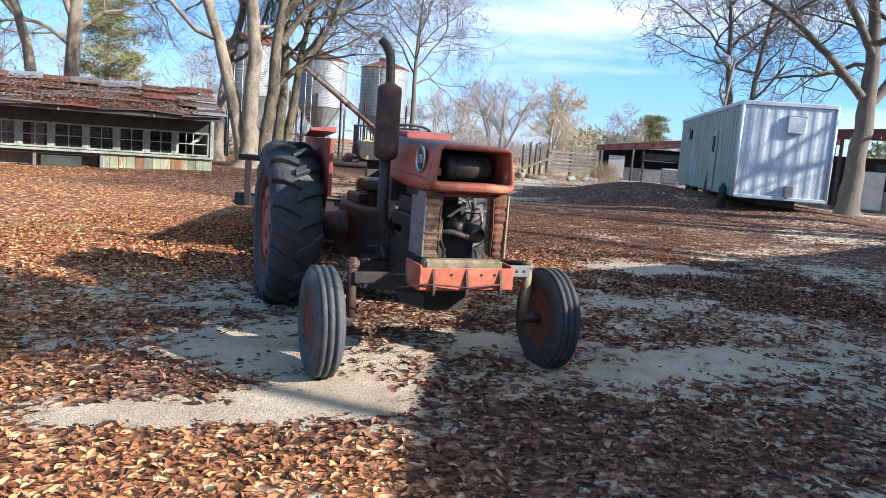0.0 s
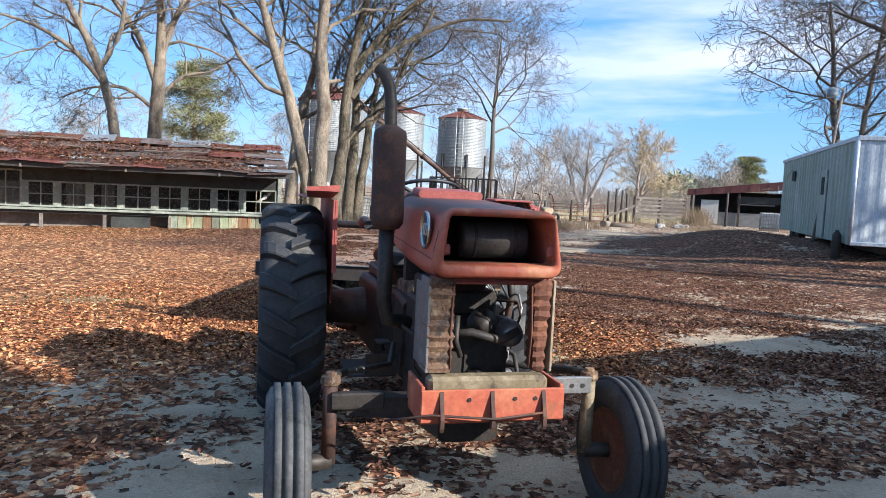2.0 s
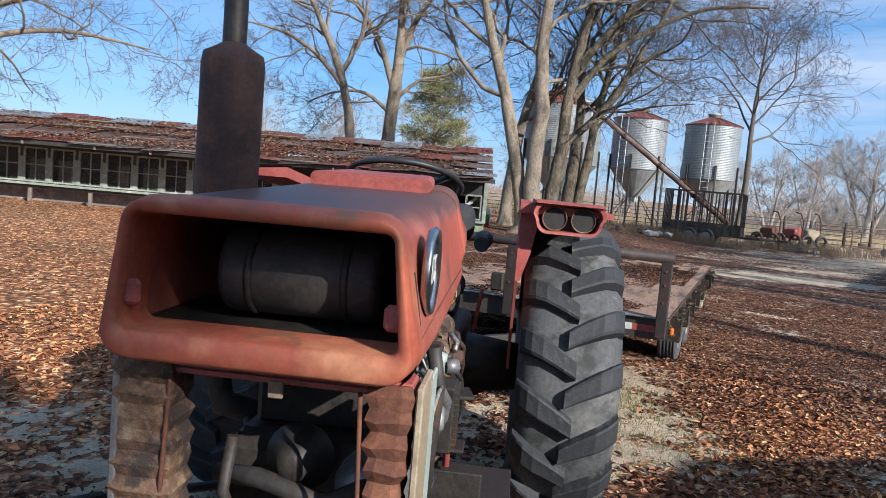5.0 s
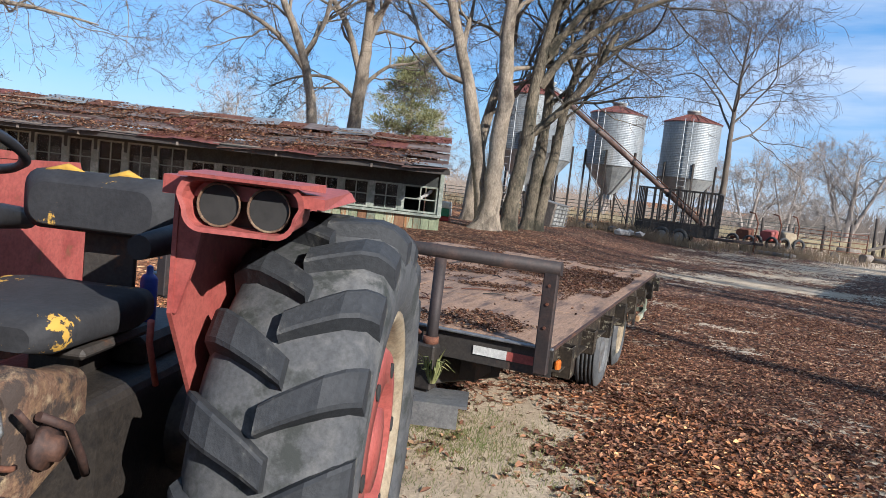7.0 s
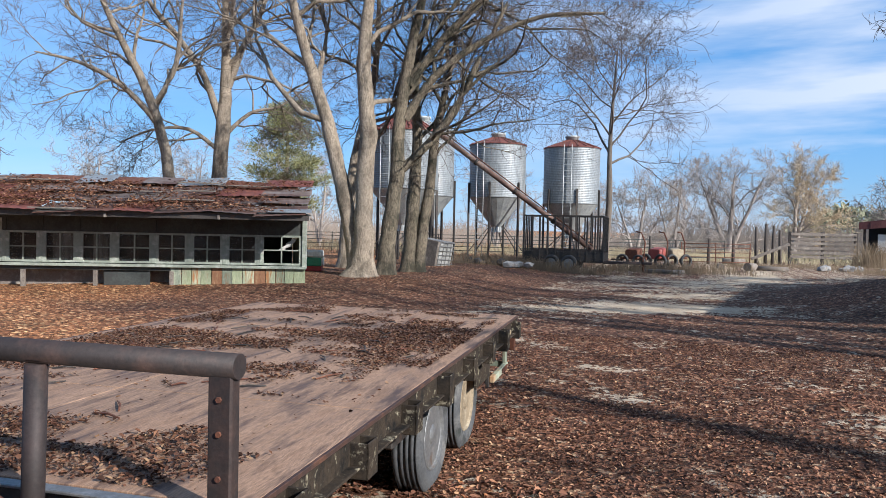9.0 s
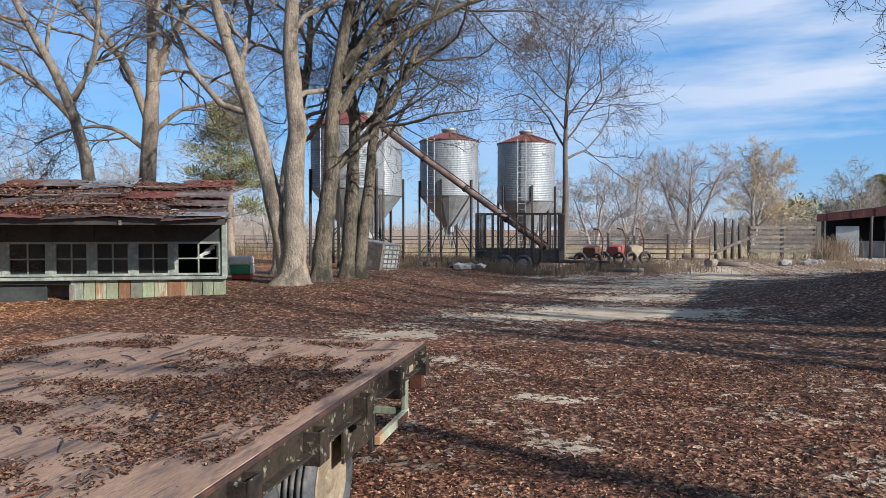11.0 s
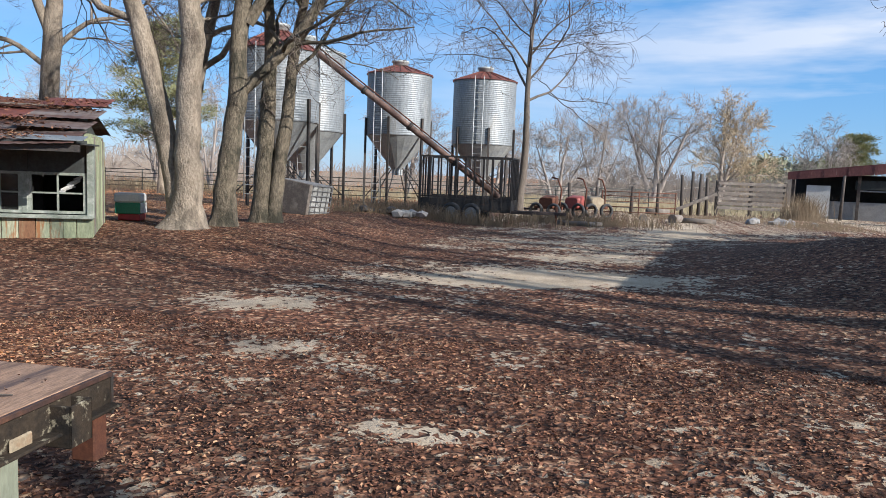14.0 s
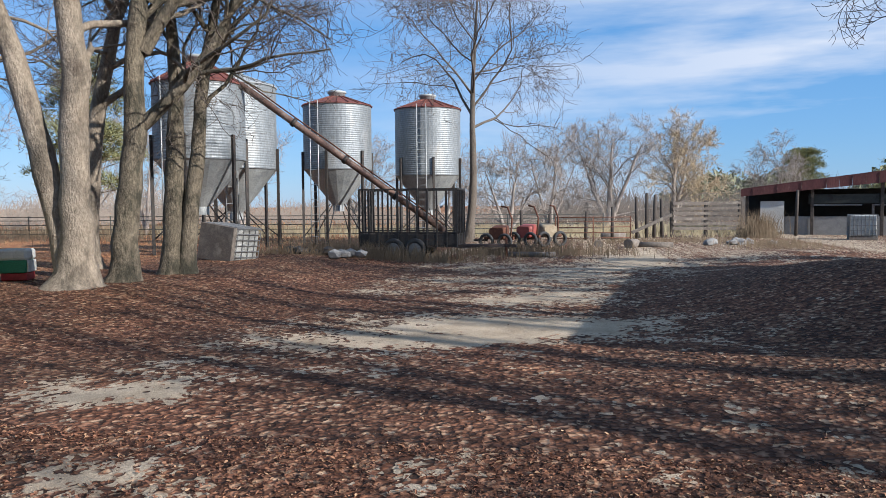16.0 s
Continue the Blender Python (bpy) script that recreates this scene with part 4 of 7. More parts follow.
# ---- buildings ----
def bm_corrugated(bm, a, b, up, pitch=0.1, depth=0.02, out=None, rows=1):
    """A ribbed sheet from a to b, rising by the vector up, its ribs along up."""
    a, b, up = Vector(a), Vector(b), Vector(up)
    run = b - a
    nrm = out or run.cross(up).normalized()
    n = max(2, int(run.length / pitch)) * 4
    rows_v = []
    for j in range(rows + 1):
        row = []
        for i in range(n + 1):
            h = (0, 0, 1, 1)[i % 4] * depth
            row.append(bm.verts.new(a + run * (i / n) + up * (j / rows) + nrm * h))
        rows_v.append(row)
    for r0, r1 in zip(rows_v, rows_v[1:]):
        for i in range(n):
            bm.faces.new((r0[i], r0[i + 1], r1[i + 1], r1[i]))
    return bm


# box trailer
def box_trailer():
    L, W, H, z0 = 11.4, 2.44, 2.62, 0.88
    t = thing("box_trailer", pose(9.2, 20.35, 0, 0, 0, -9.5), "pale weathered aluminium box trailer on low wheels", "trailer")
    part("body", box((0, L / 2, z0 + H / 2), (W - 0.06, L - 0.06, H - 0.06)), ALU, t)
    bm = bmesh.new()
    for x0, x1, x in ((-W / 2 + 0.06, W / 2 - 0.06, 0),):
        bm_corrugated(bm, (x0, -0.005, z0), (x1, -0.005, z0), (0, 0, H), 0.3, 0.013, Vector((0, -1, 0)))
    part("front_panel", bm, ALU, t, "ribbed pale front panel")
    bm = bm_corrugated(bmesh.new(), (-W / 2 + 0.005, L - 0.05, z0), (-W / 2 + 0.005, 0.05, z0), (0, 0, H), 0.42, 0.03, Vector((-1, 0, 0)))
    part("side_panel", bm, ALU_GREEN, t, "green-stained ribbed side")
    bm = bm_corrugated(bmesh.new(), (W / 2 - 0.005, 0.05, z0), (W / 2 - 0.005, L - 0.05, z0), (0, 0, H), 0.42, 0.03, Vector((1, 0, 0)))
    part("side_panel", bm, ALU, t)
    for x in (-W / 2, W / 2):
        part("corner_post", tube([(x, 0, z0), (x, 0, z0 + H)], 0.055, 10), ALU, t)
        part("top_rail", box((x, L / 2, z0 + H - 0.02), (0.08, L, 0.12), 0, 0.015), ALU, t)
    part("top_rail", box((0, -0.02, z0 + H - 0.02), (W, 0.08, 0.12), 0, 0.015), ALU, t)
    part("bottom_rail", box((0, -0.02, z0 + 0.03), (W, 0.08, 0.1), 0, 0.015), ALU, t)
    hatch = part("hatch", box((0.2, -0.07, z0 + 2.05), (0.46, 0.08, 0.44), 0, 0.01), ALU, t, "small square hatch cover")
    part("hatch_frame", box((0.2, -0.045, z0 + 2.28), (0.54, 0.05, 0.05), 0, 0.01), GREY_METAL, hatch)
    part("junction_box", box((0.22, -0.08, z0 + 0.25), (0.22, 0.1, 0.3), 0, 0.01), GREY_METAL, t)
    part("roof_vent", box((0.35, 1.2, z0 + H + 0.06), (0.5, 0.5, 0.12), 0, 0.03), ALU, t)
    d = part("side_door", box((-W / 2 - 0.035, 3.4, z0 + 1.0), (0.04, 0.8, 1.9), 0, 0.01), ALU_GREEN, t, "dented narrow side door")
    part("door_window", box((-W / 2 - 0.06, 3.4, z0 + 1.5), (0.02, 0.35, 0.5)), DARK, d)
    part("side_window", box((-W / 2 - 0.04, 8.6, z0 + 1.95), (0.02, 0.6, 0.35)), DARK, t)
    for y in (8.6, 9.7):
        for x in (-0.9, 0.9):
            w = part("wheel", lathe([(0.2, -0.12), (0.42, -0.12), (0.46, -0.06), (0.46, 0.06), (0.42, 0.12), (0.2, 0.12)], "X", 24, (x, y, 0.5), True), TYRE, t)
            part("rim", lathe([(0.03, -0.05), (0.22, -0.05), (0.22, 0.05), (0.03, 0.05)], "X", 16, (x, y, 0.5), True), RUST, w)
    for x in (-0.7, 0.7):
        part("landing_leg", box((x, 2.4, 0.42), (0.12, 0.12, 0.85), 0, 0.01), IRON, t)
    part("chassis", box((0, L / 2, z0 - 0.1), (1.0, L - 0.4, 0.2)), IRON, t)
    return t


box_trailer()
solo("gas_cylinder", lathe([(0.04, 0.72), (0.05, 0.68), (0.1, 0.62), (0.11, 0.55), (0.11, 0.02), (0.09, 0.0)], "Z", 16), STEEL_DARK,
     "dark tall gas cylinder by the box trailer", "gas cylinder", pose(*on(7.95, 21.2)))


# grain bins
def grain_bin(x, y, r, top, eave, hop, label, turn=0.0, roof=None):
    z0 = gz(x, y)
    t = thing("grain_bin", pose(x, y, z0, 0, 0, turn), label, "grain bin", "hopper-bottom grain bins")
    top, eave, hop = top - z0, eave - z0, hop - z0
    prof = []
    n = int((eave - hop) / 0.085)
    for i in range(n * 2 + 1):
        prof.append((r + (0.007 if i % 2 else 0.0), hop + (eave - hop) * i / (2 * n)))
    part("shell", lathe(prof, "Z", 56, smooth=False), GALV, t, "corrugated galvanised shell")
    part("hopper", lathe([(r, hop), (r * 0.97, hop - 0.03), (0.24, hop - (r - 0.24) * 1.25), (0.24, hop - (r - 0.24) * 1.25 - 0.25)], "Z", 24, smooth=False), GALV_OLD, t, "plain grey hopper cone")
    rf = part("roof", lathe([(r + 0.06, eave - 0.02), (r + 0.06, eave + 0.01), (0.3, top - 0.24), (0.3, top - 0.3)], "Z", 20, smooth=False), roof or BIN_ROOF, t, "rusty red ribbed cone roof")
    rib = to_mesh("roof_rib", tube([(r + 0.06, 0, eave + 0.02), (0.3, 0, top - 0.23)], 0.025, 5), roof or BIN_ROOF)
    for i in range(20):
        part("roof_rib", rib, None, rf).matrix_local = Matrix.Rotation(2 * math.pi * i / 20, 4, "Z")
    part("cap", lathe([(0.34, top - 0.3), (0.34, top - 0.12), (0.4, top - 0.1), (0.38, top - 0.02), (0.05, top)], "Z", 20), GALV_OLD, t)
    for i in range(6):
        a = 2 * math.pi * (i + 0.5) / 6
        c, s = math.cos(a), math.sin(a)
        leg = part("leg", box(((r + 0.06) * c, (r + 0.06) * s, (hop + 0.75) / 2), (0.09, 0.09, hop + 0.75), math.degrees(a)), STEEL_DARK, t)
        part("brace", tube([((r + 0.03) * c, (r + 0.03) * s, 0.5), (0.35 * c, 0.35 * s, hop - (r - 0.24) * 1.2)], 0.025, 5), STEEL_DARK, leg)
    a = -1.9
    c, s = math.cos(a), math.sin(a)
    lad = part("ladder", tube([((r + 0.14) * c - 0.2 * s, (r + 0.14) * s + 0.2 * c, 0.3), ((r + 0.14) * c - 0.2 * s, (r + 0.14) * s + 0.2 * c, eave + 0.1)], 0.02, 6), GALV_OLD, t)
    part("ladder_rail", tube([((r + 0.14) * c + 0.2 * s, (r + 0.14) * s - 0.2 * c, 0.3), ((r + 0.14) * c + 0.2 * s, (r + 0.14) * s - 0.2 * c, eave + 0.1)], 0.02, 6), GALV_OLD, lad)
    for i in range(int((eave - 0.4) / 0.3)):
        z = 0.5 + 0.3 * i
        part("rung", tube([((r + 0.14) * c - 0.2 * s, (r + 0.14) * s + 0.2 * c, z), ((r + 0.14) * c + 0.2 * s, (r + 0.14) * s - 0.2 * c, z)], 0.013, 5), GALV_OLD, lad)
    return t


grain_bin(-7.8, 43.6, 1.42, 6.66, 6.0, 3.35, "galvanised grain bin with rusty cone roof and ladder", 0)
grain_bin(-4.4, 46.0, 1.45, 6.75, 6.05, 3.15, "galvanised grain bin with red cone roof, feeding an auger", 20)
grain_bin(-9.7, 35.5, 1.4, 6.6, 5.65, 3.3, "galvanised grain bin with rusty roof behind the trees", 10)
grain_bin(-10.3, 39.2, 1.5, 6.9, 6.2, 3.2, "pale galvanised grain bin at the back", 40, GALV_OLD)


# grain auger, its foot in the rack trailer
def auger(p0, p1):
    t = thing("grain_auger", pose(*p0), "long rusty grain auger leaning on a bin", "auger")
    d = Vector(p1) - Vector(p0)
    part("tube", tube([(0, 0, 0), d], 0.11, 14), AUGER_STEEL, t)
    part("spout", tube([d, d + Vector((-0.3, -0.1, -0.1)), d + Vector((-0.35, -0.1, -0.45))], [0.17, 0.17, 0.13], 12), STEEL_DARK, t)
    for f in (0.25, 0.5, 0.75):
        u = d.normalized()
        part("clamp", tube([d * f - u * 0.06, d * f + u * 0.06], 0.14, 12), STEEL_DARK, t)
    part("drive_shaft", tube([Vector((0, 0, 0.2)), d + Vector((0, 0, 0.2))], 0.025, 6), RUST, t)
    return t


auger((-2.2, 37.5, 1.0), (-8.3, 35.55, 5.65))


# long low house
HOUSE = pose(-7.75, 23.93, 0.12, 0, 0, 25.2)


def house_window(parent, x, w, z0, z1, broken=False):
    f = part("window", panel([(x, z0), (x + w, z0), (x + w, z0 + 0.05), (x, z0 + 0.05)], 0.06, "XZ", -0.03), FRAME_PAINT, parent)
    part("head", panel([(x, z1 - 0.05), (x + w, z1 - 0.05), (x + w, z1), (x, z1)], 0.06, "XZ", -0.03), FRAME_PAINT, f)
    for xx in (x, x + w - 0.06):
        part("stile", panel([(xx, z0 + 0.05), (xx + 0.06, z0 + 0.05), (xx + 0.06, z1 - 0.05), (xx, z1 - 0.05)], 0.06, "XZ", -0.033), FRAME_PAINT, f)
    part("sash_bar", panel([(x + 0.06, (z0 + z1) / 2 - 0.015), (x + w - 0.06, (z0 + z1) / 2 - 0.015), (x + w - 0.06, (z0 + z1) / 2 + 0.015), (x + 0.06, (z0 + z1) / 2 + 0.015)], 0.03, "XZ", -0.015), FRAME_PAINT, f)
    part("sash_bar", panel([(x + w / 2 - 0.015, z0 + 0.05), (x + w / 2 + 0.015, z0 + 0.05), (x + w / 2 + 0.015, z1 - 0.05), (x + w / 2 - 0.015, z1 - 0.05)], 0.034, "XZ", -0.017), FRAME_PAINT, f)
    if not broken:
        p = part("pane", panel([(x + 0.06, z0 + 0.05), (x + w - 0.06, z0 + 0.05), (x + w - 0.06, z1 - 0.05), (x + 0.06, z1 - 0.05)], 0.006, "XZ", 0.004), GLASS, f)
        p.visible_shadow = False
    return f


def long_house():
    L, D, EAVE, RIDGE = 30.0, 2.7, 1.86, 2.66
    rng = random.Random(4)
    t = thing("house", HOUSE, "long low derelict house under a rusted leaf-covered roof", "house")
    # local x runs along the front, 0 at the yard end; y goes in
    part("back_wall", box((-L / 2 - 0.3, D + 0.06, 1.0), (L - 0.6, 0.12, 2.0)), GREY_WALL, t)
    part("end_wall", panel([(-0.06, 0.06), (-0.45, D), (-0.57, D), (-0.18, 0.06)], 2.1, "XY", 0.0), PALE_BOARD, t)
    for i in range(9):
        f = (i + 0.5) / 9
        part("end_board", box((-0.045 - 0.39 * f, 0.06 + (D - 0.06) * f, 1.05), (0.022, 0.26, rng.uniform(1.9, 2.05)), 8.4, 0.003), rng.choice((PALE_BOARD, OLD_WOOD, PALE_BOARD)), t)
    part("end_wall", box((-L + 0.06, D / 2, 1.05), (0.12, D - 0.1, 2.1)), GREEN_WALL, t)
    # inner wall and floor are coloured near-black for the unlit room
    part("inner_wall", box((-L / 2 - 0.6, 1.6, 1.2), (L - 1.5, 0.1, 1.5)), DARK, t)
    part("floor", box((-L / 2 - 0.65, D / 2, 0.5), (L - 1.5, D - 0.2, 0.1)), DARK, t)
    # the front: skirt boards at the yard end, open piers further on
    x = -0.02
    while x > -3.2:
        w = rng.uniform(0.22, 0.3)
        part("skirt_board", box((x - w / 2, rng.uniform(-0.008, 0.008), 0.26), (w - 0.014, 0.025, rng.uniform(0.5, 0.54)), 0, 0.003), rng.choice((GREEN_WALL, PALE_BOARD, PALE_BOARD, STREAK_BOARD, STREAK_BOARD, RUST_BOARD)), t)
        x -= w
    part("sill_board", box((-L / 2, -0.05, 0.545), (L, 0.14, 0.07), 0, 0.008), FRAME_PAINT, t, "long pale green sill")
    part("lower_board", box((-L / 2 - 1.6, 0.02, 0.47), (L - 3.3, 0.04, 0.09)), GREY_WALL, t)
    x = -3.3
    while x > -L:
        part("pier", box((x, -0.02, 0.2), (0.1, 0.1, 0.42), 0, 0.01), OLD_WOOD, t)
        x -= rng.uniform(1.6, 1.9)
    part("crawl_panel", box((-4.4, 0.1, 0.2), (1.1, 0.04, 0.4)), GREY_WALL, t)
    part("crawl_back", box((-L / 2 - 1.7, 0.55, 0.22), (L - 3.4, 0.05, 0.44)), OLD_WOOD, t)
    # band of windows
    zl, zh = 0.6, 1.36
    x = -0.12
    k = 0
    while x > -L + 1.2:
        w = (0.84, 0.75, 0.76, 0.75)[k % 4] + (0.16 if k == 0 else 0.0)
        high = 0.3 if x < -7.0 else 0.0
        house_window(t, x - w, w, zl, zh + high, k in (0,))
        part("mullion", box((x - w - 0.05, 0, (zl + zh) / 2), (0.1, 0.09, zh - zl), 0, 0.008), FRAME_PAINT, t)
        # above the windows the boards take the colour darkened for eave shade
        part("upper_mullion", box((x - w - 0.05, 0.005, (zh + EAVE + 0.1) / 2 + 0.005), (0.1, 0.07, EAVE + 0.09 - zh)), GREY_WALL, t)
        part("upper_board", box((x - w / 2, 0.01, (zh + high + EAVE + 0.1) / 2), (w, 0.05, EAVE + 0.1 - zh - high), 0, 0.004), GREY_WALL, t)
        if k > 3 and k % 3 != 1:
            cw = w * rng.uniform(0.4, 0.9)
            part("curtain", panel([(x - w + 0.05 + (w - cw) / 2 + cw * i / 8, zl + 0.02) for i in range(9)] + [(x - w + 0.05 + (w - cw) / 2 + cw * (8 - i) / 8, zh - 0.05) for i in range(9)], 0.01, "XZ", 0.14), CURTAIN, t)
        x -= w + 0.1
        k += 1
    for k in range(10):
        part("broken_slat", box((-0.62 + 0.035 * k + rng.uniform(-0.03, 0.03), 0.22 + 0.02 * (k % 3), 0.98 + 0.032 * k), (rng.uniform(0.1, 0.34), 0.008, 0.03), 0, 0.002, Matrix.Rotation(radians(rng.uniform(-38, -8)), 4, "Y")), WHITE_PAINT, t)
    part("corner_post", box((-0.05, -0.02, 1.2), (0.12, 0.12, 1.35), 0, 0.01), FRAME_PAINT, t)
    # roof of uneven sheets
    over = 1.55
    run = D / 2 + over
    slope = (RIDGE - EAVE) / run
    x = 0.06
    while x > -L - 0.4:
        w = rng.uniform(0.75, 1.25)
        for row in range(4):
            y0, y1 = -over + run * 0.25 * row - 0.05 + rng.uniform(-0.1, 0.05), -over + run * 0.25 * (row + 1) + 0.1
            z = 0.045 * row + rng.uniform(0, 0.05)
            bm = bmesh.new()
            sag = rng.uniform(-0.09, 0.04)
            a, b = Vector((x - w - 0.05, y0, EAVE + (y0 + over) * slope + z + sag)), Vector((x + 0.02, y0, EAVE + (y0 + over) * slope + z + rng.uniform(-0.03, 0.03)))
            bm_corrugated(bm, a, b, (0, y1 - y0, (y1 - y0) * slope - sag * 0.5 - 0.03), 0.2, 0.007, Vector((0, 0, 1)))
            part("roof_sheet", bm, rng.choice((ROOF_MAT, ROOF_MAT, ROOF_MAT, BIN_ROOF) if row < 3 else (ROOF_MAT, BIN_ROOF, RUST, GALV)), t)
            if rng.random() < 0.3:
                part("roof_lath", box((x - w / 2, y0 + 0.05, EAVE + (y0 + over) * slope + z + 0.05), (w * rng.uniform(0.6, 1.4), 0.05, 0.03), rng.uniform(-6, 6), 0.004), OLD_WOOD, t)
        x -= w
    part("corner_sheet", box((-0.3, -over + 0.18, EAVE + 0.1), (1.0, 0.4, 0.012), 4, 0.002, Matrix.Rotation(radians(12), 4, "X")), GALV, t, "bent pale metal sheet")
    back = bmesh.new()
    bm_corrugated(back, (-L - 0.4, D + 0.3, EAVE + 0.3), (-0.35, D + 0.3, EAVE + 0.3), (0, -D / 2 - 0.3, RIDGE - EAVE - 0.3), 0.3, 0.02, Vector((0, 0, 1)))
    part("back_roof", back, ROOF_MAT, t)
    part("ridge_cap", box((-L / 2, D / 2, RIDGE + 0.03), (L, 0.3, 0.03), 0, 0.01), ROOF_MAT, t)
    part("fascia", box((-L / 2, -over + 0.06, EAVE - 0.07), (L + 0.3, 0.03, 0.12)), STEEL_DARK, t)
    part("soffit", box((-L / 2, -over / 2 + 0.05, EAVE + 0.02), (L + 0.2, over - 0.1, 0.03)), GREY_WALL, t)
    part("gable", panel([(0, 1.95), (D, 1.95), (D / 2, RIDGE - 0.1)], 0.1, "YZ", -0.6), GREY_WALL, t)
    for i, x in enumerate((-1.9, -4.4, -7.0, -9.6, -11.2, -13.3, -15.5)):
        part("rafter_tip", box((x, -over + 0.02, EAVE - 0.09), (0.05, 0.06, 0.1)), OLD_WOOD, t)
    # leaves caught on the roof
    r2 = np.random.default_rng(3)
    n = 46000
    lx, ly = r2.uniform(-22, 0.1, n), -over + (run - 0.1) * r2.beta(1.1, 1.5, n)
    keep = fbm(lx * 0.5, ly * 1.6, 77) + r2.normal(0, 0.04, n) > 0.42
    lx, ly = lx[keep], ly[keep]
    part("roof_leaves", leaf_mesh("roof_leaves", lx, ly, EAVE + (ly + over) * slope + 0.03 + 0.12 * (ly + over) / run, r2, 0.07, 0.07, LEAF), LEAF, t, "brown leaves lying on the roof")
    return t


long_house()


# open red shed and the barn behind the box trailer
def open_shed(m, L, D, H0, H1, label, posts=5):
    t = thing("shed", m, label, "shed")
    part("roof", loft([[(0, -0.3, H0), (L, -0.3, H1), (L, -0.3, H1 + 0.06), (0, -0.3, H0 + 0.06)], [(0, D, H0), (L, D, H1), (L, D, H1 + 0.06), (0, D, H0 + 0.06)]]), BARN_RED, t)
    n = int(L / 0.6)
    for i in range(n):
        x0, x1 = L * i / n, L * (i + 1) / n - 0.01
        h0, h1 = H0 + (H1 - H0) * x0 / L, H0 + (H1 - H0) * x1 / L
        part("fascia_sheet", panel([(x0, h0 - 0.85 * (0.45 + 0.55 * x0 / L)), (x1, h1 - 0.85 * (0.45 + 0.55 * x1 / L)), (x1, h1), (x0, h0)], 0.03, "XZ", -0.36 - 0.02 * (i % 2)), BARN_RED, t)
    for i in range(posts + 1):
        x = 0.3 + (L - 0.6) * i / posts
        part("post", box((x, 0, (H0 + (H1 - H0) * x / L) / 2), (0.16, 0.16, H0 + (H1 - H0) * x / L), 0, 0.01), POST_WOOD, t)
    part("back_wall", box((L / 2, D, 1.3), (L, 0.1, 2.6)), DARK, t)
    part("low_wall", box((L * 0.5, 0.15, 0.5), (L * 0.9, 0.08, 1.0)), CONCRETE, t)
    part("white_panel", box((1.6, -0.12, 1.0), (1.2, 0.06, 1.7)), WHITE_PAINT, t)
    for k in range(4):
        w = part("opening", box((L * (0.28 + 0.17 * k), 0.1, 1.62), (L * 0.14, 0.06, 0.08), 0, 0.01), GREY_METAL, t, "grey lintel over a stall opening")
        part("side_board", box((L * (0.21 + 0.17 * k), 0.1, 1.3), (0.12, 0.06, 0.72), 0, 0.01), OLD_WOOD, w)
    part("upper_board", box((L * 0.55, 0.12, 1.95), (L * 0.7, 0.05, 0.5), 0, 0.01), GREY_WALL, t)
    return t


open_shed(pose(11.4, 57.5, gz(11.4, 57.5), 0, 0, -16), 17.0, 7.0, 2.5, 4.6, "long open shed with a faded red sheet roof")
open_shed(pose(17.6, 34.0, 0.1, 0, 0, -28), 9.0, 6.0, 3.6, 4.2, "dark open barn with red sheet roof", 3)


# plain unseen barn beside the start of the walk, its plan fitted to the shade it casts
def plain_barn():
    t = thing("barn", pose(0, 0, 0), "plain unseen barn added to shade the drive", "barn")

    def slab(outline, z0, z1):
        return loft([[(x, y, z0) for x, y in outline], [(x, y, z1) for x, y in outline]])
    plan = [(5.45, -7), (13.4, -7), (14.75, 13.6), (5.9, 6.4), (5.45, 2.5)]
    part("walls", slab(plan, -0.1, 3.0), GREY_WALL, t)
    part("roof", slab(plan, 3.004, 3.1), ROOF_MAT, t)


plain_barn()

# ---- flatbed trailer behind the tractor ----
def road_wheel(parent, x, y, r, w, rim_mat, out=1):
    prof = [(r * 0.62, -w / 2 + 0.02), (r * 0.82, -w / 2), (r * 0.95, -w / 2 + 0.02), (r, -w * 0.36)]
    for k in range(4):
        a = -w * 0.36 + w * 0.72 * (k + 0.5) / 4.5
        prof += [(r, a + 0.012), (r - 0.012, a + 0.015), (r - 0.012, a + 0.022), (r, a + 0.025)]
    prof += [(r, w * 0.36), (r * 0.95, w / 2 - 0.02), (r * 0.82, w / 2), (r * 0.62, w / 2 - 0.02)]
    t = part("wheel", lathe(prof, "X", 36, (x, y, r), True), TYRE_GREY, parent)
    o = out
    part("rim", lathe([(r * 0.64, o * (w / 2 - 0.03)), (r * 0.6, o * (w / 2 - 0.01)), (r * 0.56, o * (w / 2 - 0.04)), (r * 0.52, o * 0.03), (r * 0.3, o * 0.02), (r * 0.24, o * 0.06),
                       (r * 0.12, o * 0.09), (0.005, o * 0.09)], "X", 24, (x, y, r)), rim_mat, t)
    for k in range(5):
        a = 2 * math.pi * k / 5
        part("lug_nut", tube([(x + o * 0.02, y + r * 0.38 * math.cos(a), r + r * 0.38 * math.sin(a)), (x + o * 0.06, y + r * 0.38 * math.cos(a), r + r * 0.38 * math.sin(a))], 0.014, 6), RUST, t)
    return t


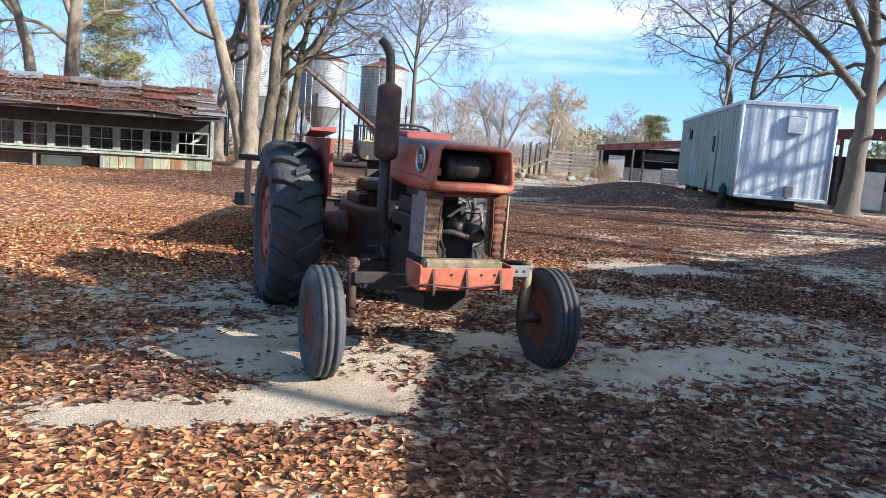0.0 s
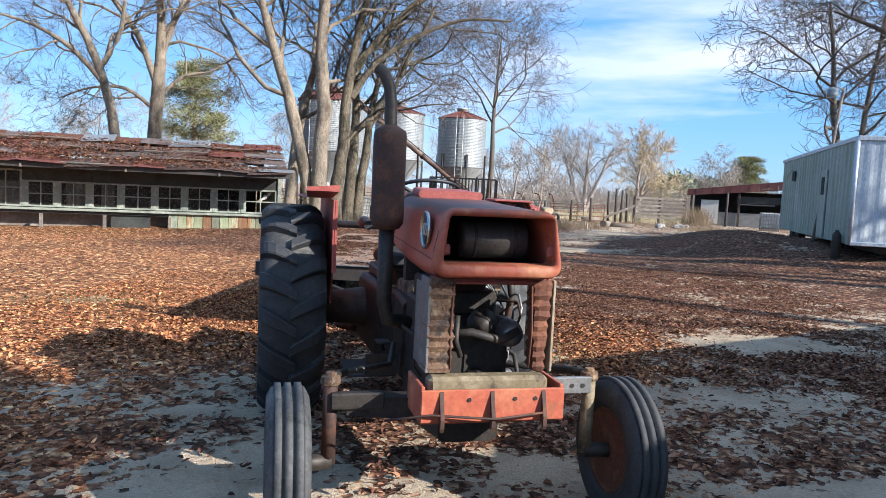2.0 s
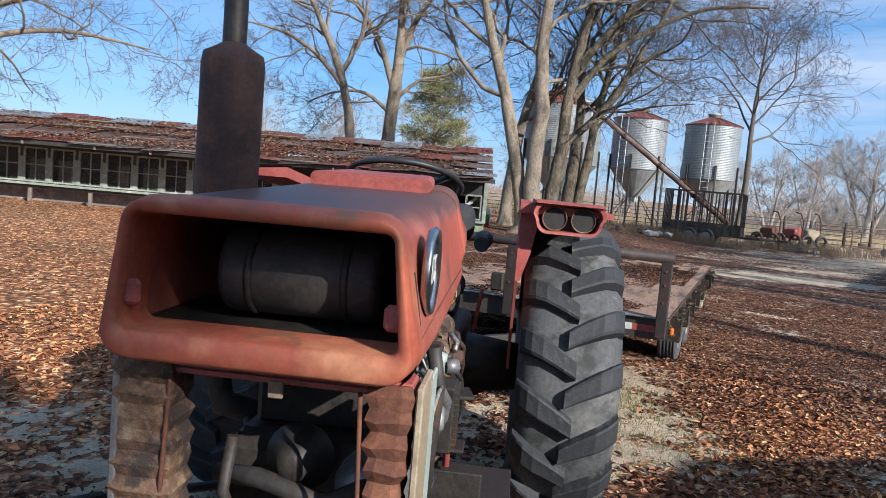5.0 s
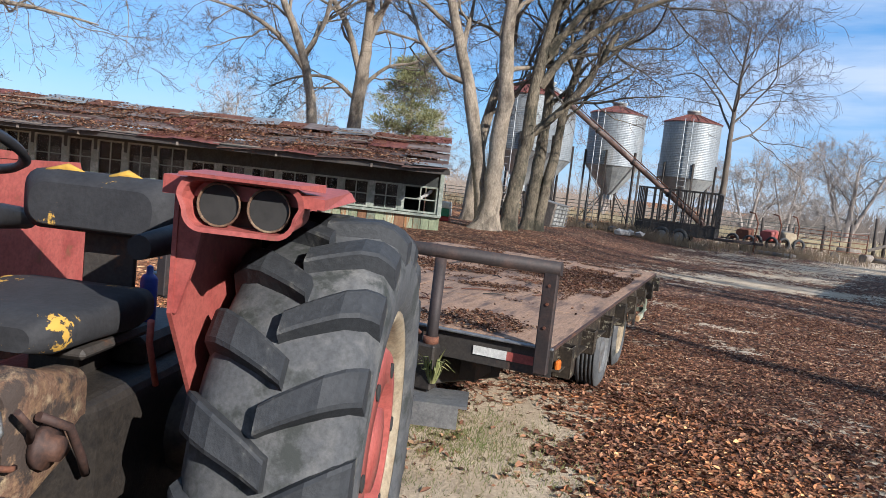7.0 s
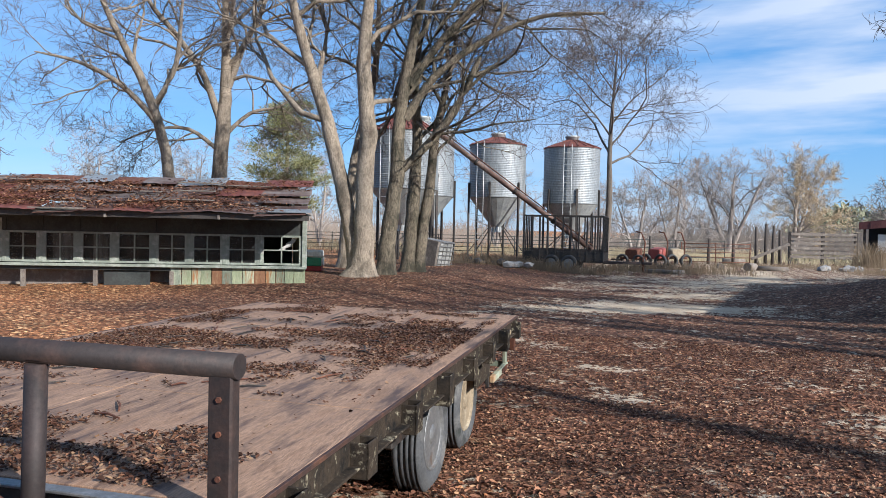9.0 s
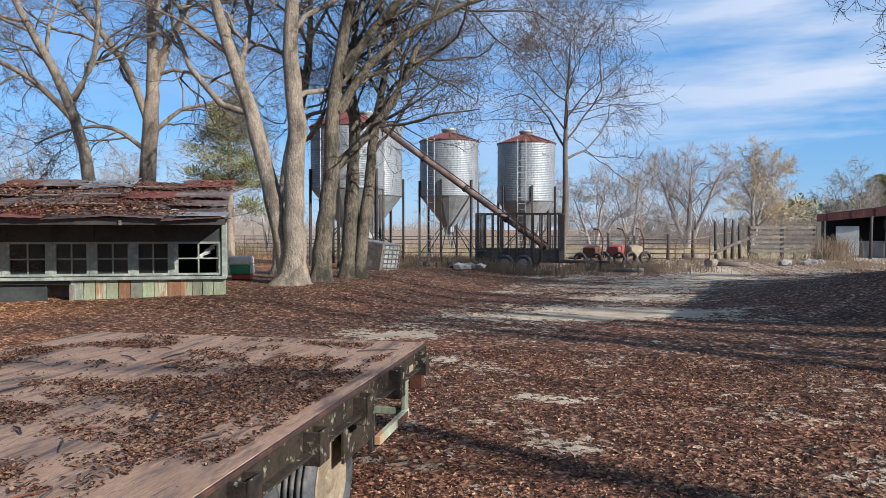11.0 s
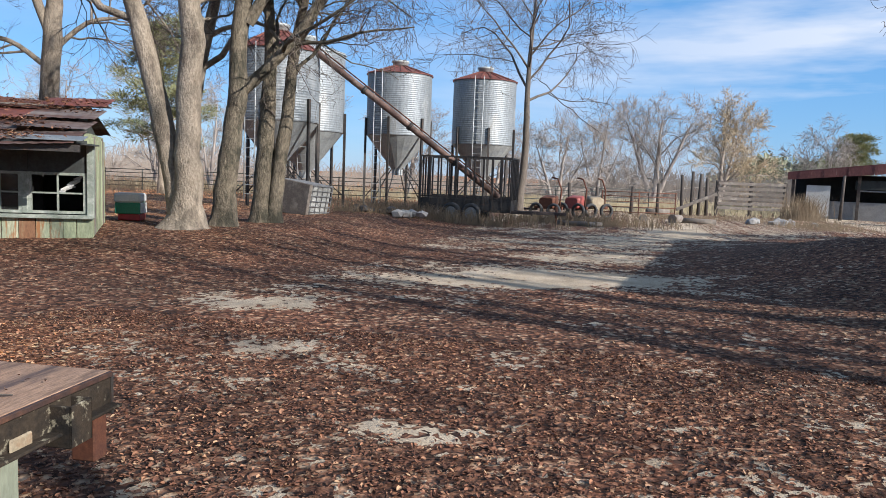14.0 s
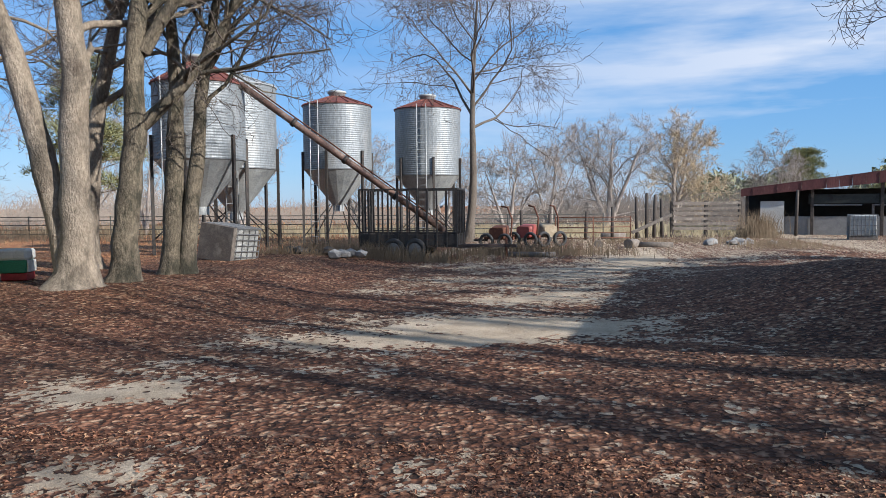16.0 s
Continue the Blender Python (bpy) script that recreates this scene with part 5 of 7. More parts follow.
def flatbed():
    t = thing("flatbed_trailer", pose(0.2, 9.32, 0.06, 0, 0, 3.9), "long flatbed trailer with weathered plywood deck and pipe front rail", "trailer")
    W, L, Z = 2.87, 5.25, 0.83
    for i, (y0, y1) in enumerate(((0.02, 1.24), (1.244, 2.46), (2.464, 3.68), (3.684, L))):
        for x0, x1 in ((-W + 0.02, -1.44), (-1.436, -0.012)):
            part("deck_sheet", box(((x0 + x1) / 2, (y0 + y1) / 2, Z - 0.01 + 0.002 * (i % 2)), (x1 - x0, y1 - y0, 0.028), 0, 0.003), PLY, t)
    for x, s in ((-0.006, 1), (-W + 0.006, -1)):
        part("edge_angle", box((x, L / 2, Z - 0.006), (0.016, L, 0.02), 0, 0.002), DARK_RUST, t, "rusty deck edge angle")
        part("rub_rail", box((x - s * 0.004, L / 2, Z - 0.07), (0.012, L, 0.1)), RAIL_STEEL, t, "streaked dark side rail")
        part("lower_lip", box((x + s * 0.02, L / 2, Z - 0.125), (0.06, L, 0.012), 0, 0.003), RAIL_STEEL, t)
    for k in range(8):
        y = 0.2 + 0.68 * k
        bm = bmesh.new()
        for dx, dy, sx, sy in ((0.05, 0, 0.01, 0.12), (0.005, 0.055, 0.1, 0.01), (0.005, -0.055, 0.1, 0.01)):
            bm_box(bm, (0.02 + dx, y + dy, Z - 0.1), (sx, sy, 0.15 if k % 3 else 0.18), 0, 0.003)
        part("stake_pocket", bm, RAIL_STEEL, t)
    for k in range(7):
        part("cross_member", box((-W / 2, 0.35 + 0.75 * k, Z - 0.1), (W - 0.1, 0.06, 0.12)), STEEL_DARK, t)
    for x in (-0.55, -W + 0.55):
        part("main_beam", box((x, L / 2, Z - 0.25), (0.1, L - 0.4, 0.18)), STEEL_DARK, t)
    part("front_plate", box((-W / 2, 0.0, Z - 0.085), (W, 0.014, 0.16)), STEEL_DARK, t)
    part("front_lip", box((-W / 2, -0.012, Z - 0.005), (W, 0.05, 0.012), 0, 0.003), GREY_METAL, t)
    part("reflector_strip", box((-0.36, -0.012, Z - 0.09), (0.2, 0.004, 0.05)), WHITE_PAINT, t, "dirty white reflective strip")
    part("reflector_strip", box((-0.16, -0.012, Z - 0.09), (0.2, 0.004, 0.05)), RED, t, "dull red reflective strip")
    part("marker_lamp", box((0.02, 0.05, Z - 0.1), (0.03, 0.06, 0.06), 0, 0.01), AMBER, t, "amber plastic marker lamp")
    # front rail
    part("top_rail", tube([(-W + 0.05, -0.06, 1.27), (-1.4, -0.06, 1.275), (0.0, -0.06, 1.275)], 0.038, 16), BROWN_STEEL, t, "dark rusty steel pipe")
    for x in (-0.05, -1.22, -2.7):
        p = part("rail_post", box((x, -0.06, 0.97), (0.078, 0.05, 0.56), 0, 0.006), BROWN_STEEL, t)
        for z in (0.95, 1.08, 1.18):
            part("bolt", tube([(x, -0.092, z), (x, -0.08, z)], 0.009, 6), RUST, p)
    part("jack_pipe", tube([(-0.69, -0.1, 0.5), (-0.69, -0.08, 1.24)], 0.034, 14), BROWN_STEEL, t, "bare steel jack pipe")
    part("jack_collar", tube([(-0.69, -0.1, 0.74), (-0.69, -0.1, 0.79)], 0.046, 14), RUST, t)
    part("jack_handle", tube([(-0.75, -0.12, 0.8), (-0.8, -0.16, 0.86), (-0.83, -0.18, 1.0)], 0.012, 6), RUST, t)
    part("jack_body", box((-0.7, -0.12, 0.62), (0.13, 0.1, 0.26), 0, 0.01), IRON, t)
    part("light_bracket", box((-1.3, -0.12, 0.95), (0.1, 0.06, 0.14), 0, 0.01), IRON, t)
    # tongue
    for s in (1, -1):
        a, b = Vector((-1.43 + s * 0.95, 0.6, 0.55)), Vector((-1.43 + s * 0.06, -0.85, 0.5))
        d = b - a
        part("tongue_beam", box((a + b) / 2, (0.06, d.length, 0.16), math.degrees(math.atan2(d.y, d.x)) - 90, 0.008), STEEL_DARK, t)
    part("tongue_plate", box((-0.85, -0.25, 0.47), (0.9, 0.3, 0.014), 18), GREY_METAL, t)
    part("tongue_skirt", box((-0.85, -0.4, 0.41), (0.9, 0.014, 0.13), 18), GREY_METAL, t, "dull grey steel skirt plate")
    part("hitch", box((-1.43, -0.95, 0.5), (0.12, 0.3, 0.1), 0, 0.02), IRON, t)
    # running gear
    for y in (2.55, 3.5):
        part("axle", tube([(-W + 0.2, y, 0.36), (-0.2, y, 0.36)], 0.045, 10), IRON, t)
        for x, o in ((-0.2, 1), (-W + 0.2, -1)):
            road_wheel(t, x, y, 0.36, 0.21, CREAM if y > 3 else GREY_METAL, o)
    for x in (-0.12, -W + 0.12):
        part("spring_hanger", box((x - 0.12, 3.02, 0.55), (0.06, 0.5, 0.12), 0, 0.01), IRON, t)
        part("wheel_guard", box((x, 1.9, Z - 0.21), (0.05, 0.5, 0.2), 0, 0.01), STEEL_DARK, t)
    # hanging step frame near the rear
    part("step_hanger", box((-0.03, 4.72, 0.585), (0.03, 0.09, 0.33), 0, 0.004), GREEN_WALL, t, "chipped green step hanger")
    part("step_hanger", box((-0.06, 4.05, 0.56), (0.03, 0.05, 0.4), 0, 0.004), STEEL_DARK, t)
    part("step_bar", box((-0.02, 4.38, 0.43), (0.04, 0.7, 0.055), 0, 0.004), GREEN_WALL, t, "chipped pale green step bar")
    part("step_patch", box((0.003, 4.55, 0.432), (0.006, 0.26, 0.04)), RUST, t)
    part("step_bar", box((-0.3, 4.38, 0.45), (0.04, 0.7, 0.055), 0, 0.004), GREY_METAL, t)
    part("step_end", box((-0.16, 4.72, 0.44), (0.3, 0.04, 0.05), 0, 0.004), GREEN_WALL, t)
    part("side_plate", box((-0.05, 3.78, 0.58), (0.012, 0.56, 0.25)), RAIL_STEEL, t)
    part("tail_plate", box((-W / 2, L, Z - 0.085), (W, 0.014, 0.16)), STEEL_DARK, t)
    part("tail_lamp_box", box((-0.06, L - 0.06, Z - 0.22), (0.1, 0.08, 0.22), 0, 0.006), RUST, t)
    part("marker_lamp", box((0.006, L - 0.5, Z - 0.1), (0.012, 0.1, 0.045), 0, 0.005), CREAM, t)
    # leaves on the deck
    rng = np.random.default_rng(14)
    n = 120000
    lx, ly = rng.uniform(-2.75, -0.1, n), rng.uniform(0.05, 5.1, n)
    f = fbm(lx * 0.8, ly * 1.1, 91) * 0.6 + fbm(lx * 3, ly * 3, 92) * 0.4 + 0.10 * np.exp(-((ly - 2.9) / 1.5) ** 2) - 0.05 * (ly < 1.3) - 0.08 * (lx > -0.35) + 0.06 * (fbm(lx * 7, ly * 7, 93) - 0.5) + rng.normal(0, 0.02, n)
    k = f > 0.585
    k |= rng.uniform(0, 1, n) < 0.008
    part("deck_leaves", leaf_mesh("deck_leaves", lx[k], ly[k], np.full(k.sum(), Z + 0.005), rng, 0.021, 0.012, DECK_LEAF), DECK_LEAF, t, "dark wet leaves lying on the deck")
    # broken sticks and bark among the leaves
    r3 = random.Random(15)
    for k in range(70):
        x, y, a, l = r3.uniform(-2.6, -0.3), r3.gauss(3.1, 1.0), r3.uniform(0, 3.14), r3.uniform(0.06, 0.3)
        if 0.2 < y < 5:
            part("stick", tube([(x, y, Z + 0.012), (x + l * 0.5 * math.cos(a) + 0.01, y + l * 0.5 * math.sin(a), Z + 0.02), (x + l * math.cos(a), min(5.15, y + l * math.sin(a)), Z + 0.012)], [0.004, 0.006, 0.003], 5), r3.choice((POST_WOOD, IRON, RUST)), t)
    return t


flatbed()


def tuft(m, n, h, label, seed, mat=None):
    rng = random.Random(seed)
    verts, faces = [], []
    for k in range(n):
        a, l = rng.uniform(0, 6.3), h * rng.uniform(0.5, 1.1)
        o = rng.uniform(0.2, 0.9) * l
        w = 0.006
        p = [Vector((0.02 * math.cos(a), 0.02 * math.sin(a), 0)), Vector((o * 0.5 * math.cos(a), o * 0.5 * math.sin(a), l * 0.6)), Vector((o * math.cos(a), o * math.sin(a), l * rng.uniform(0.35, 0.9)))]
        s = Vector((-math.sin(a), math.cos(a), 0)) * w
        i = len(verts)
        verts += [p[0] - s, p[0] + s, p[1] + s, p[1] - s, p[2]]
        faces += [(i, i + 1, i + 2, i + 3), (i + 3, i + 2, i + 4)]
    return solo("grass_tuft", raw_mesh("grass_tuft", verts, faces, mat or GRASS), None, label, "grass", m)


tuft(pose(-0.42, 9.12, 0.6), 40, 0.24, "green grass tuft growing on the trailer tongue", 3)

# ---- tractor: x across, y from the front axle to the rear, turned towards the drive ----
def text_mesh(txt, size, depth, material):
    cu = bpy.data.curves.new("lettering", "FONT")
    cu.body, cu.size, cu.extrude, cu.align_x, cu.align_y = txt, size, depth, "CENTER", "CENTER"
    ob = bpy.data.objects.new("lettering", cu)
    scene.collection.objects.link(ob)
    me = bpy.data.meshes.new_from_object(ob.evaluated_get(bpy.context.evaluated_depsgraph_get()))
    bpy.data.objects.remove(ob)
    me.materials.clear()
    me.materials.append(material)
    return me


def rounded(hw, z0, z1, r, y, cx, n=5, top_in=0.0):
    """A rounded outline in a plane of constant y; top_in narrows its top."""
    pts = []
    for sx, zc, a0 in ((1, z1 - r, 0), (-1, z1 - r, 90), (-1, z0 + r, 180), (1, z0 + r, 270)):
        for k in range(n):
            a = radians(a0 + 90 * k / (n - 1))
            h = hw - (top_in if zc > (z0 + z1) / 2 else 0)
            pts.append(Vector((cx + sx * (h - r) + r * math.cos(a), y, zc + r * math.sin(a))))
    return pts


def rear_wheel(t, x, y, R, w, out):
    cz = R - 0.03
    body = R - 0.045
    prof = [(R * 0.56, -w * 0.38), (R * 0.66, -w * 0.48), (R * 0.82, -w * 0.5), (body - 0.03, -w * 0.42), (body, -w * 0.3), (body + 0.008, 0), (body, w * 0.3), (body - 0.03, w * 0.42),
            (R * 0.82, w * 0.5), (R * 0.66, w * 0.48), (R * 0.56, w * 0.38)]
    bm = lathe(prof, "X", 64, (x, y, cz), True)
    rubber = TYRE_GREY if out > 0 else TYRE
    wheel = part("rear_wheel", bm, rubber, t, "large worn rear tyre with deep bar tread")
    n = 19
    for side_s in (-1, 1):
        secs = []
        for f in (0.0, 0.2, 0.4, 0.6, 0.8, 0.92, 1.0):
            a = 0.17 * f ** 0.9
            drop = 0.0 if f < 0.6 else 0.065 * ((f - 0.6) / 0.4) ** 2
            base, top = body - 0.02 - drop * 1.4, body + 0.052 - drop
            hw = (0.036 + 0.018 * f) / R
            secs.append([(side_s * (-0.02 + (w * 0.5 + 0.015) * f), r_ * math.sin(a + da), r_ * math.cos(a + da))
                         for r_, da in ((base, -hw * 1.35), (top - 0.006, -hw * 1.05), (top, -hw * 0.8), (top, hw * 0.8), (top - 0.006, hw * 1.05), (base, hw * 1.35))])
        lug = to_mesh("tread_lug", loft(secs), TREAD)
        for k in range(n):
            ob = part("tread_lug", lug, None, wheel)
            ob.matrix_local = Matrix.Translation((x, y, cz)) @ Matrix.Rotation(-2 * math.pi * (k + (0.5 if side_s > 0 else 0)) / n, 4, "X")
    o = out
    part("rim", lathe([(R * 0.55, o * -w * 0.4), (R * 0.6, o * w * 0.41), (R * 0.615, o * w * 0.44), (R * 0.58, o * w * 0.44), (R * 0.545, o * w * 0.38), (R * 0.54, o * w * 0.2),
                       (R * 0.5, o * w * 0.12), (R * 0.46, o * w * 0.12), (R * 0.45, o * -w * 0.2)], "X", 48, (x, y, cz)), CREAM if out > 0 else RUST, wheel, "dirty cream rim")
    disc = part("wheel_disc", lathe([(R * 0.47, o * w * 0.1), (R * 0.46, o * w * 0.34), (R * 0.43, o * w * 0.40), (R * 0.3, o * w * 0.42), (R * 0.27, o * w * 0.3), (R * 0.2, o * w * 0.28), (R * 0.18, o * w * 0.4),
                                     (0.01, o * w * 0.42)], "X", 40, (x, y - 0.0, cz)), RED, wheel, "faded red wheel weight disc")
    for k in range(6):
        a = 2 * math.pi * k / 6
        yy, zz = y + R * 0.36 * math.cos(a), cz + R * 0.36 * math.sin(a)
        part("disc_hole", tube([(x + o * w * 0.405, yy, zz), (x + o * w * 0.425, yy, zz)], 0.028, 12), DARK, disc)
    for k in range(8):
        a = 2 * math.pi * (k + 0.5) / 8
        yy, zz = y + R * 0.5 * math.cos(a), cz + R * 0.5 * math.sin(a)
        part("rim_clamp", box((x + o * w * 0.2, yy, zz), (0.07, 0.07, 0.07), 0, 0.012, Matrix.Rotation(a, 4, "X")), CREAM, wheel)
    return wheel


def front_wheel(t, x, y, R, w, out):
    prof = [(R * 0.55, -w * 0.36), (R * 0.68, -w * 0.48), (R * 0.84, -w * 0.5), (R * 0.94, -w * 0.4), (R * 0.97, -w * 0.3)]
    for k in range(3):
        a = (-0.24 + 0.24 * k) * w
        prof += [(R * 0.945, a - w * 0.085), (R * 1.0, a - w * 0.07), (R * 1.0, a + w * 0.07), (R * 0.945, a + w * 0.085)]
    prof += [(R * 0.97, w * 0.3), (R * 0.94, w * 0.4), (R * 0.84, w * 0.5), (R * 0.68, w * 0.48), (R * 0.55, w * 0.36)]
    # the left tyre's sunlit look is put into its colour by the paler rubber
    wheel = part("front_wheel", lathe(prof, "X", 44, (x, y, R - 0.02), True), TYRE_GREY if out < 0 else TYRE, t, "weathered ribbed front tyre, lit grey painted on the left")
    o = out
    part("rim", lathe([(R * 0.57, -w * 0.34), (R * 0.6, -w * 0.4), (R * 0.53, -w * 0.36), (R * 0.5, 0), (R * 0.53, w * 0.36), (R * 0.6, w * 0.4), (R * 0.57, w * 0.34)], "X", 32, (x, y, R - 0.02)), RUST, wheel)
    part("wheel_disc", lathe([(R * 0.52, o * w * 0.05), (R * 0.4, o * w * 0.12), (R * 0.3, o * w * 0.02), (R * 0.16, o * w * 0.02), (R * 0.15, o * w * 0.3), (0.01, o * w * 0.34)], "X", 28, (x, y, R - 0.02)), RED, wheel, "faded red wheel disc")
    part("inner_disc", lathe([(R * 0.5, -o * w * 0.0), (R * 0.2, -o * w * 0.05), (R * 0.16, -o * w * 0.3), (0.01, -o * w * 0.32)], "X", 28, (x, y, R - 0.02)), RUST, wheel)
    return wheel


def hood_section(y, z0, z1, hw, cx=0.04):
    return rounded(hw, z0, z1, 0.07, y, cx, 6, 0.035)


def tractor():
    t = thing("tractor", pose(0.02, 5.165, 0.04, 0, 0, 21.3), "old faded red farm tractor, radiator missing, parked before a trailer", "tractor")
    CX = 0.04
    # hood shell: open below, front and rear left open
    bm = bmesh.new()
    secs = [(-0.25, 1.29, 1.625, 0.297), (0.1, 1.285, 1.64, 0.297), (0.42, 1.30, 1.65, 0.297), (0.80, 1.335, 1.665, 0.295)]
    for inner in (0.0, 0.008):
        bm_loft(bm, [hood_section(y, z0 + inner, z1 - inner, hw - inner) for y, z0, z1, hw in secs], False, True)
    part("hood", bm, HOOD_RED, t, "sun-bleached orange-red hood")
    bm = bmesh.new()
    bm_loft(bm, [hood_section(0.802, 1.40, 1.67, 0.296), hood_section(0.95, 1.43, 1.685, 0.29), [p + Vector((0, 0.14 * (1.7 - p.z) / 0.25, 0)) for p in hood_section(1.03, 1.46, 1.675, 0.275)]], True, True)
    part("rear_cowl", bm, HOOD_RED, t, "faded red cowl")
    part("fuel_cap_plate", loft([rounded(0.19, 1.655, 1.70, 0.02, 0.62, CX), rounded(0.16, 1.655, 1.715, 0.02, 0.95, CX)]), RED, t)
    for s in (-1, 1):
        part("hood_crease", tube([(CX + s * 0.292, -0.2, 1.385), (CX + s * 0.291, 0.79, 1.42)], 0.0022, 6), RUST, t)
        part("hood_seam", tube([(CX + s * 0.2955, -0.215, 1.37), (CX + s * 0.286, -0.225, 1.44), (CX + s * 0.272, -0.235, 1.52)], 0.003, 5), DARK, t)
        by = -0.105 if s > 0 else -0.04
        b = part("badge", lathe([(0.086, 0.0), (0.093, s * 0.012), (0.088, s * 0.02), (0.073, s * 0.013), (0.071, s * 0.002)], "X", 36, (CX + s * 0.281, by, 1.51)), CHROME, t, "round chrome badge ring")
        part("badge_face", lathe([(0.074, 0.0), (0.073, s * 0.010), (0.005, s * 0.012)], "X", 32, (CX + s * 0.281, by, 1.51)), BADGE_BLACK, b)
        me = text_mesh("175", 0.07, 0.002, WHITE_PAINT)
        m = Matrix.Translation((CX + s * 0.294, by, 1.51)) @ Matrix.Rotation(radians(90 * s), 4, "Z") @ Matrix.Rotation(radians(90), 4, "X") @ Matrix.Diagonal((0.85, 1.2, 1, 1))
        me.transform(m)
        part("badge_number", me, None, b, "white raised number 175")
    # grille surround: a hollow rounded frame
    bm = bmesh.new()
    rings = [hood_section(-0.22, 1.30, 1.628, 0.30), hood_section(-0.315, 1.315, 1.63, 0.302), rounded(0.294, 1.322, 1.620, 0.05, -0.333, CX, 6, 0.03), rounded(0.290, 1.328, 1.615, 0.045, -0.338, CX, 6, 0.03), rounded(0.270, 1.368, 1.598, 0.022, -0.332, CX, 6, 0.02), rounded(0.266, 1.374, 1.594, 0.02, -0.322, CX, 6, 0.02), rounded(0.262, 1.378, 1.59, 0.02, -0.22, CX, 6, 0.02)]
    bm_loft(bm, rings, False, True)
    part("grille_surround", bm, ORANGE, t, "open hood front with chipped red rim")
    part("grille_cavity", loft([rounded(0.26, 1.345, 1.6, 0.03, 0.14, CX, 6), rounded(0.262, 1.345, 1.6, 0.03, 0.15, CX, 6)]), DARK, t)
    part("grille_floor", box((CX, -0.05, 1.365), (0.56, 0.36, 0.012)), IRON, t)
    ac = part("air_cleaner", lathe([(0.01, -0.165), (0.08, -0.165), (0.09, -0.15), (0.09, 0.15), (0.08, 0.165), (0.01, 0.165)], "X", 28, (CX + 0.025, -0.09, 1.475)), STEEL_DARK, t, "dull dark air cleaner canister")
    for x in (-0.1, 0.1):
        part("canister_band", lathe([(0.092, x - 0.008), (0.095, x), (0.092, x + 0.008)], "X", 28, (CX + 0.025, -0.09, 1.475)), IRON, ac)
    for s in (-1, 1):
        part("bolt_tab", box((CX + s * 0.25, -0.3, 1.44), (0.035, 0.02, 0.05), 0, 0.008), RED, t)
    # radiator frame, empty
    for s, mat_ in ((-1, CREAM), (1, RUST)):
        rng = random.Random(4 + s)
        secs = []
        for k in range(19):
            z = 0.86 + 0.0245 * k
            hw = 0.058 - 0.014 * (s > 0) - 0.0012 * (18 - k) * (s > 0) + (0.007 if k % 2 else -0.002) + rng.uniform(-0.003, 0.003)
            x, y = CX + s * 0.247 + rng.uniform(-0.004, 0.004), -0.2 + rng.uniform(-0.004, 0.004)
            hy = 0.045 + (0.006 if k % 2 else -0.003)
            secs.append([(x - hw, y - hy, z), (x - hw * 0.5, y - hy - 0.006, z + rng.uniform(-0.004, 0.004)), (x + hw * 0.5, y - hy - 0.006, z + rng.uniform(-0.004, 0.004)), (x + hw, y - hy, z), (x + hw, y + hy, z), (x - hw, y + hy, z)])
        bm = loft(secs)
        part("radiator_column", bm, RUST if s > 0 else TAN_RUST, t, "rusty ribbed side column")
        part("column_edge", box((CX + s * 0.305, -0.17, 1.08), (0.014, 0.16, 0.44), 0, 0.003), GREY_METAL if s < 0 else CREAM, t)
        part("column_trim", tube([(CX + s * 0.192, -0.25, 0.88), (CX + s * 0.20, -0.252, 1.05), (CX + s * 0.19, -0.25, 1.28)], 0.005, 6), RUST, t)
    part("lower_bar", box((CX - 0.01, -0.25, 0.815), (0.58, 0.1, 0.075), 0, 0.018), DIRTY_CREAM, t, "oil-stained cream cross bar")
    part("bracket_tab", box((CX + 0.02, -0.24, 1.265), (0.03, 0.01, 0.035), 0, 0.002), CREAM, t)
    part("top_bar", box((CX, -0.2, 1.29), (0.58, 0.08, 0.03), 0, 0.004), RED, t)
    # front bolster
    bm = bmesh.new()
    bm_box(bm, (CX, -0.335, 0.73), (0.69, 0.02, 0.15), 0, 0.004)
    bm_box(bm, (CX, -0.2, 0.655), (0.69, 0.26, 0.02), 0, 0.004)
    for s in (-1, 1):
        bm_box(bm, (CX + s * 0.335, -0.18, 0.735), (0.02, 0.3, 0.17), 0, 0.004)
    bolster = part("bolster", bm, ORANGE, t, "orange-red front bolster channel")
    for x in (-0.26, -0.02, 0.23):
        part("bolster_rib", panel([(-0.345, 0.80), (-0.345, 0.66), (-0.375, 0.62), (-0.385, 0.64), (-0.385, 0.68)], 0.018, "YZ", CX + x), DARK_RUST, bolster)
    part("cable", tube([(CX - 0.5, -0.3, 0.66), (CX - 0.3, -0.37, 0.7), (CX, -0.39, 0.68), (CX + 0.25, -0.37, 0.7)], 0.006, 6), DARK_RUST, bolster)
    for x in (-0.12, 0.1, 0.2):
        part("bolt_hole", tube([(CX + x, -0.349, 0.76), (CX + x, -0.346, 0.76)], 0.01, 8), DARK, bolster)
    # front axle
    part("axle_beam", loft([[(-0.6, -0.05, 0.61), (-0.6, 0.05, 0.61), (-0.6, 0.05, 0.70), (-0.6, -0.05, 0.70)], [(0, -0.06, 0.55), (0, 0.06, 0.55), (0, 0.06, 0.68), (0, -0.06, 0.68)],
                            [(0.5, -0.05, 0.64), (0.5, 0.05, 0.64), (0.5, 0.05, 0.74), (0.5, -0.05, 0.74)]]), IRON, t)
    part("axle_tube", tube([(0.25, -0.03, 0.69), (0.48, -0.03, 0.72)], 0.055, 12), RUST, t)
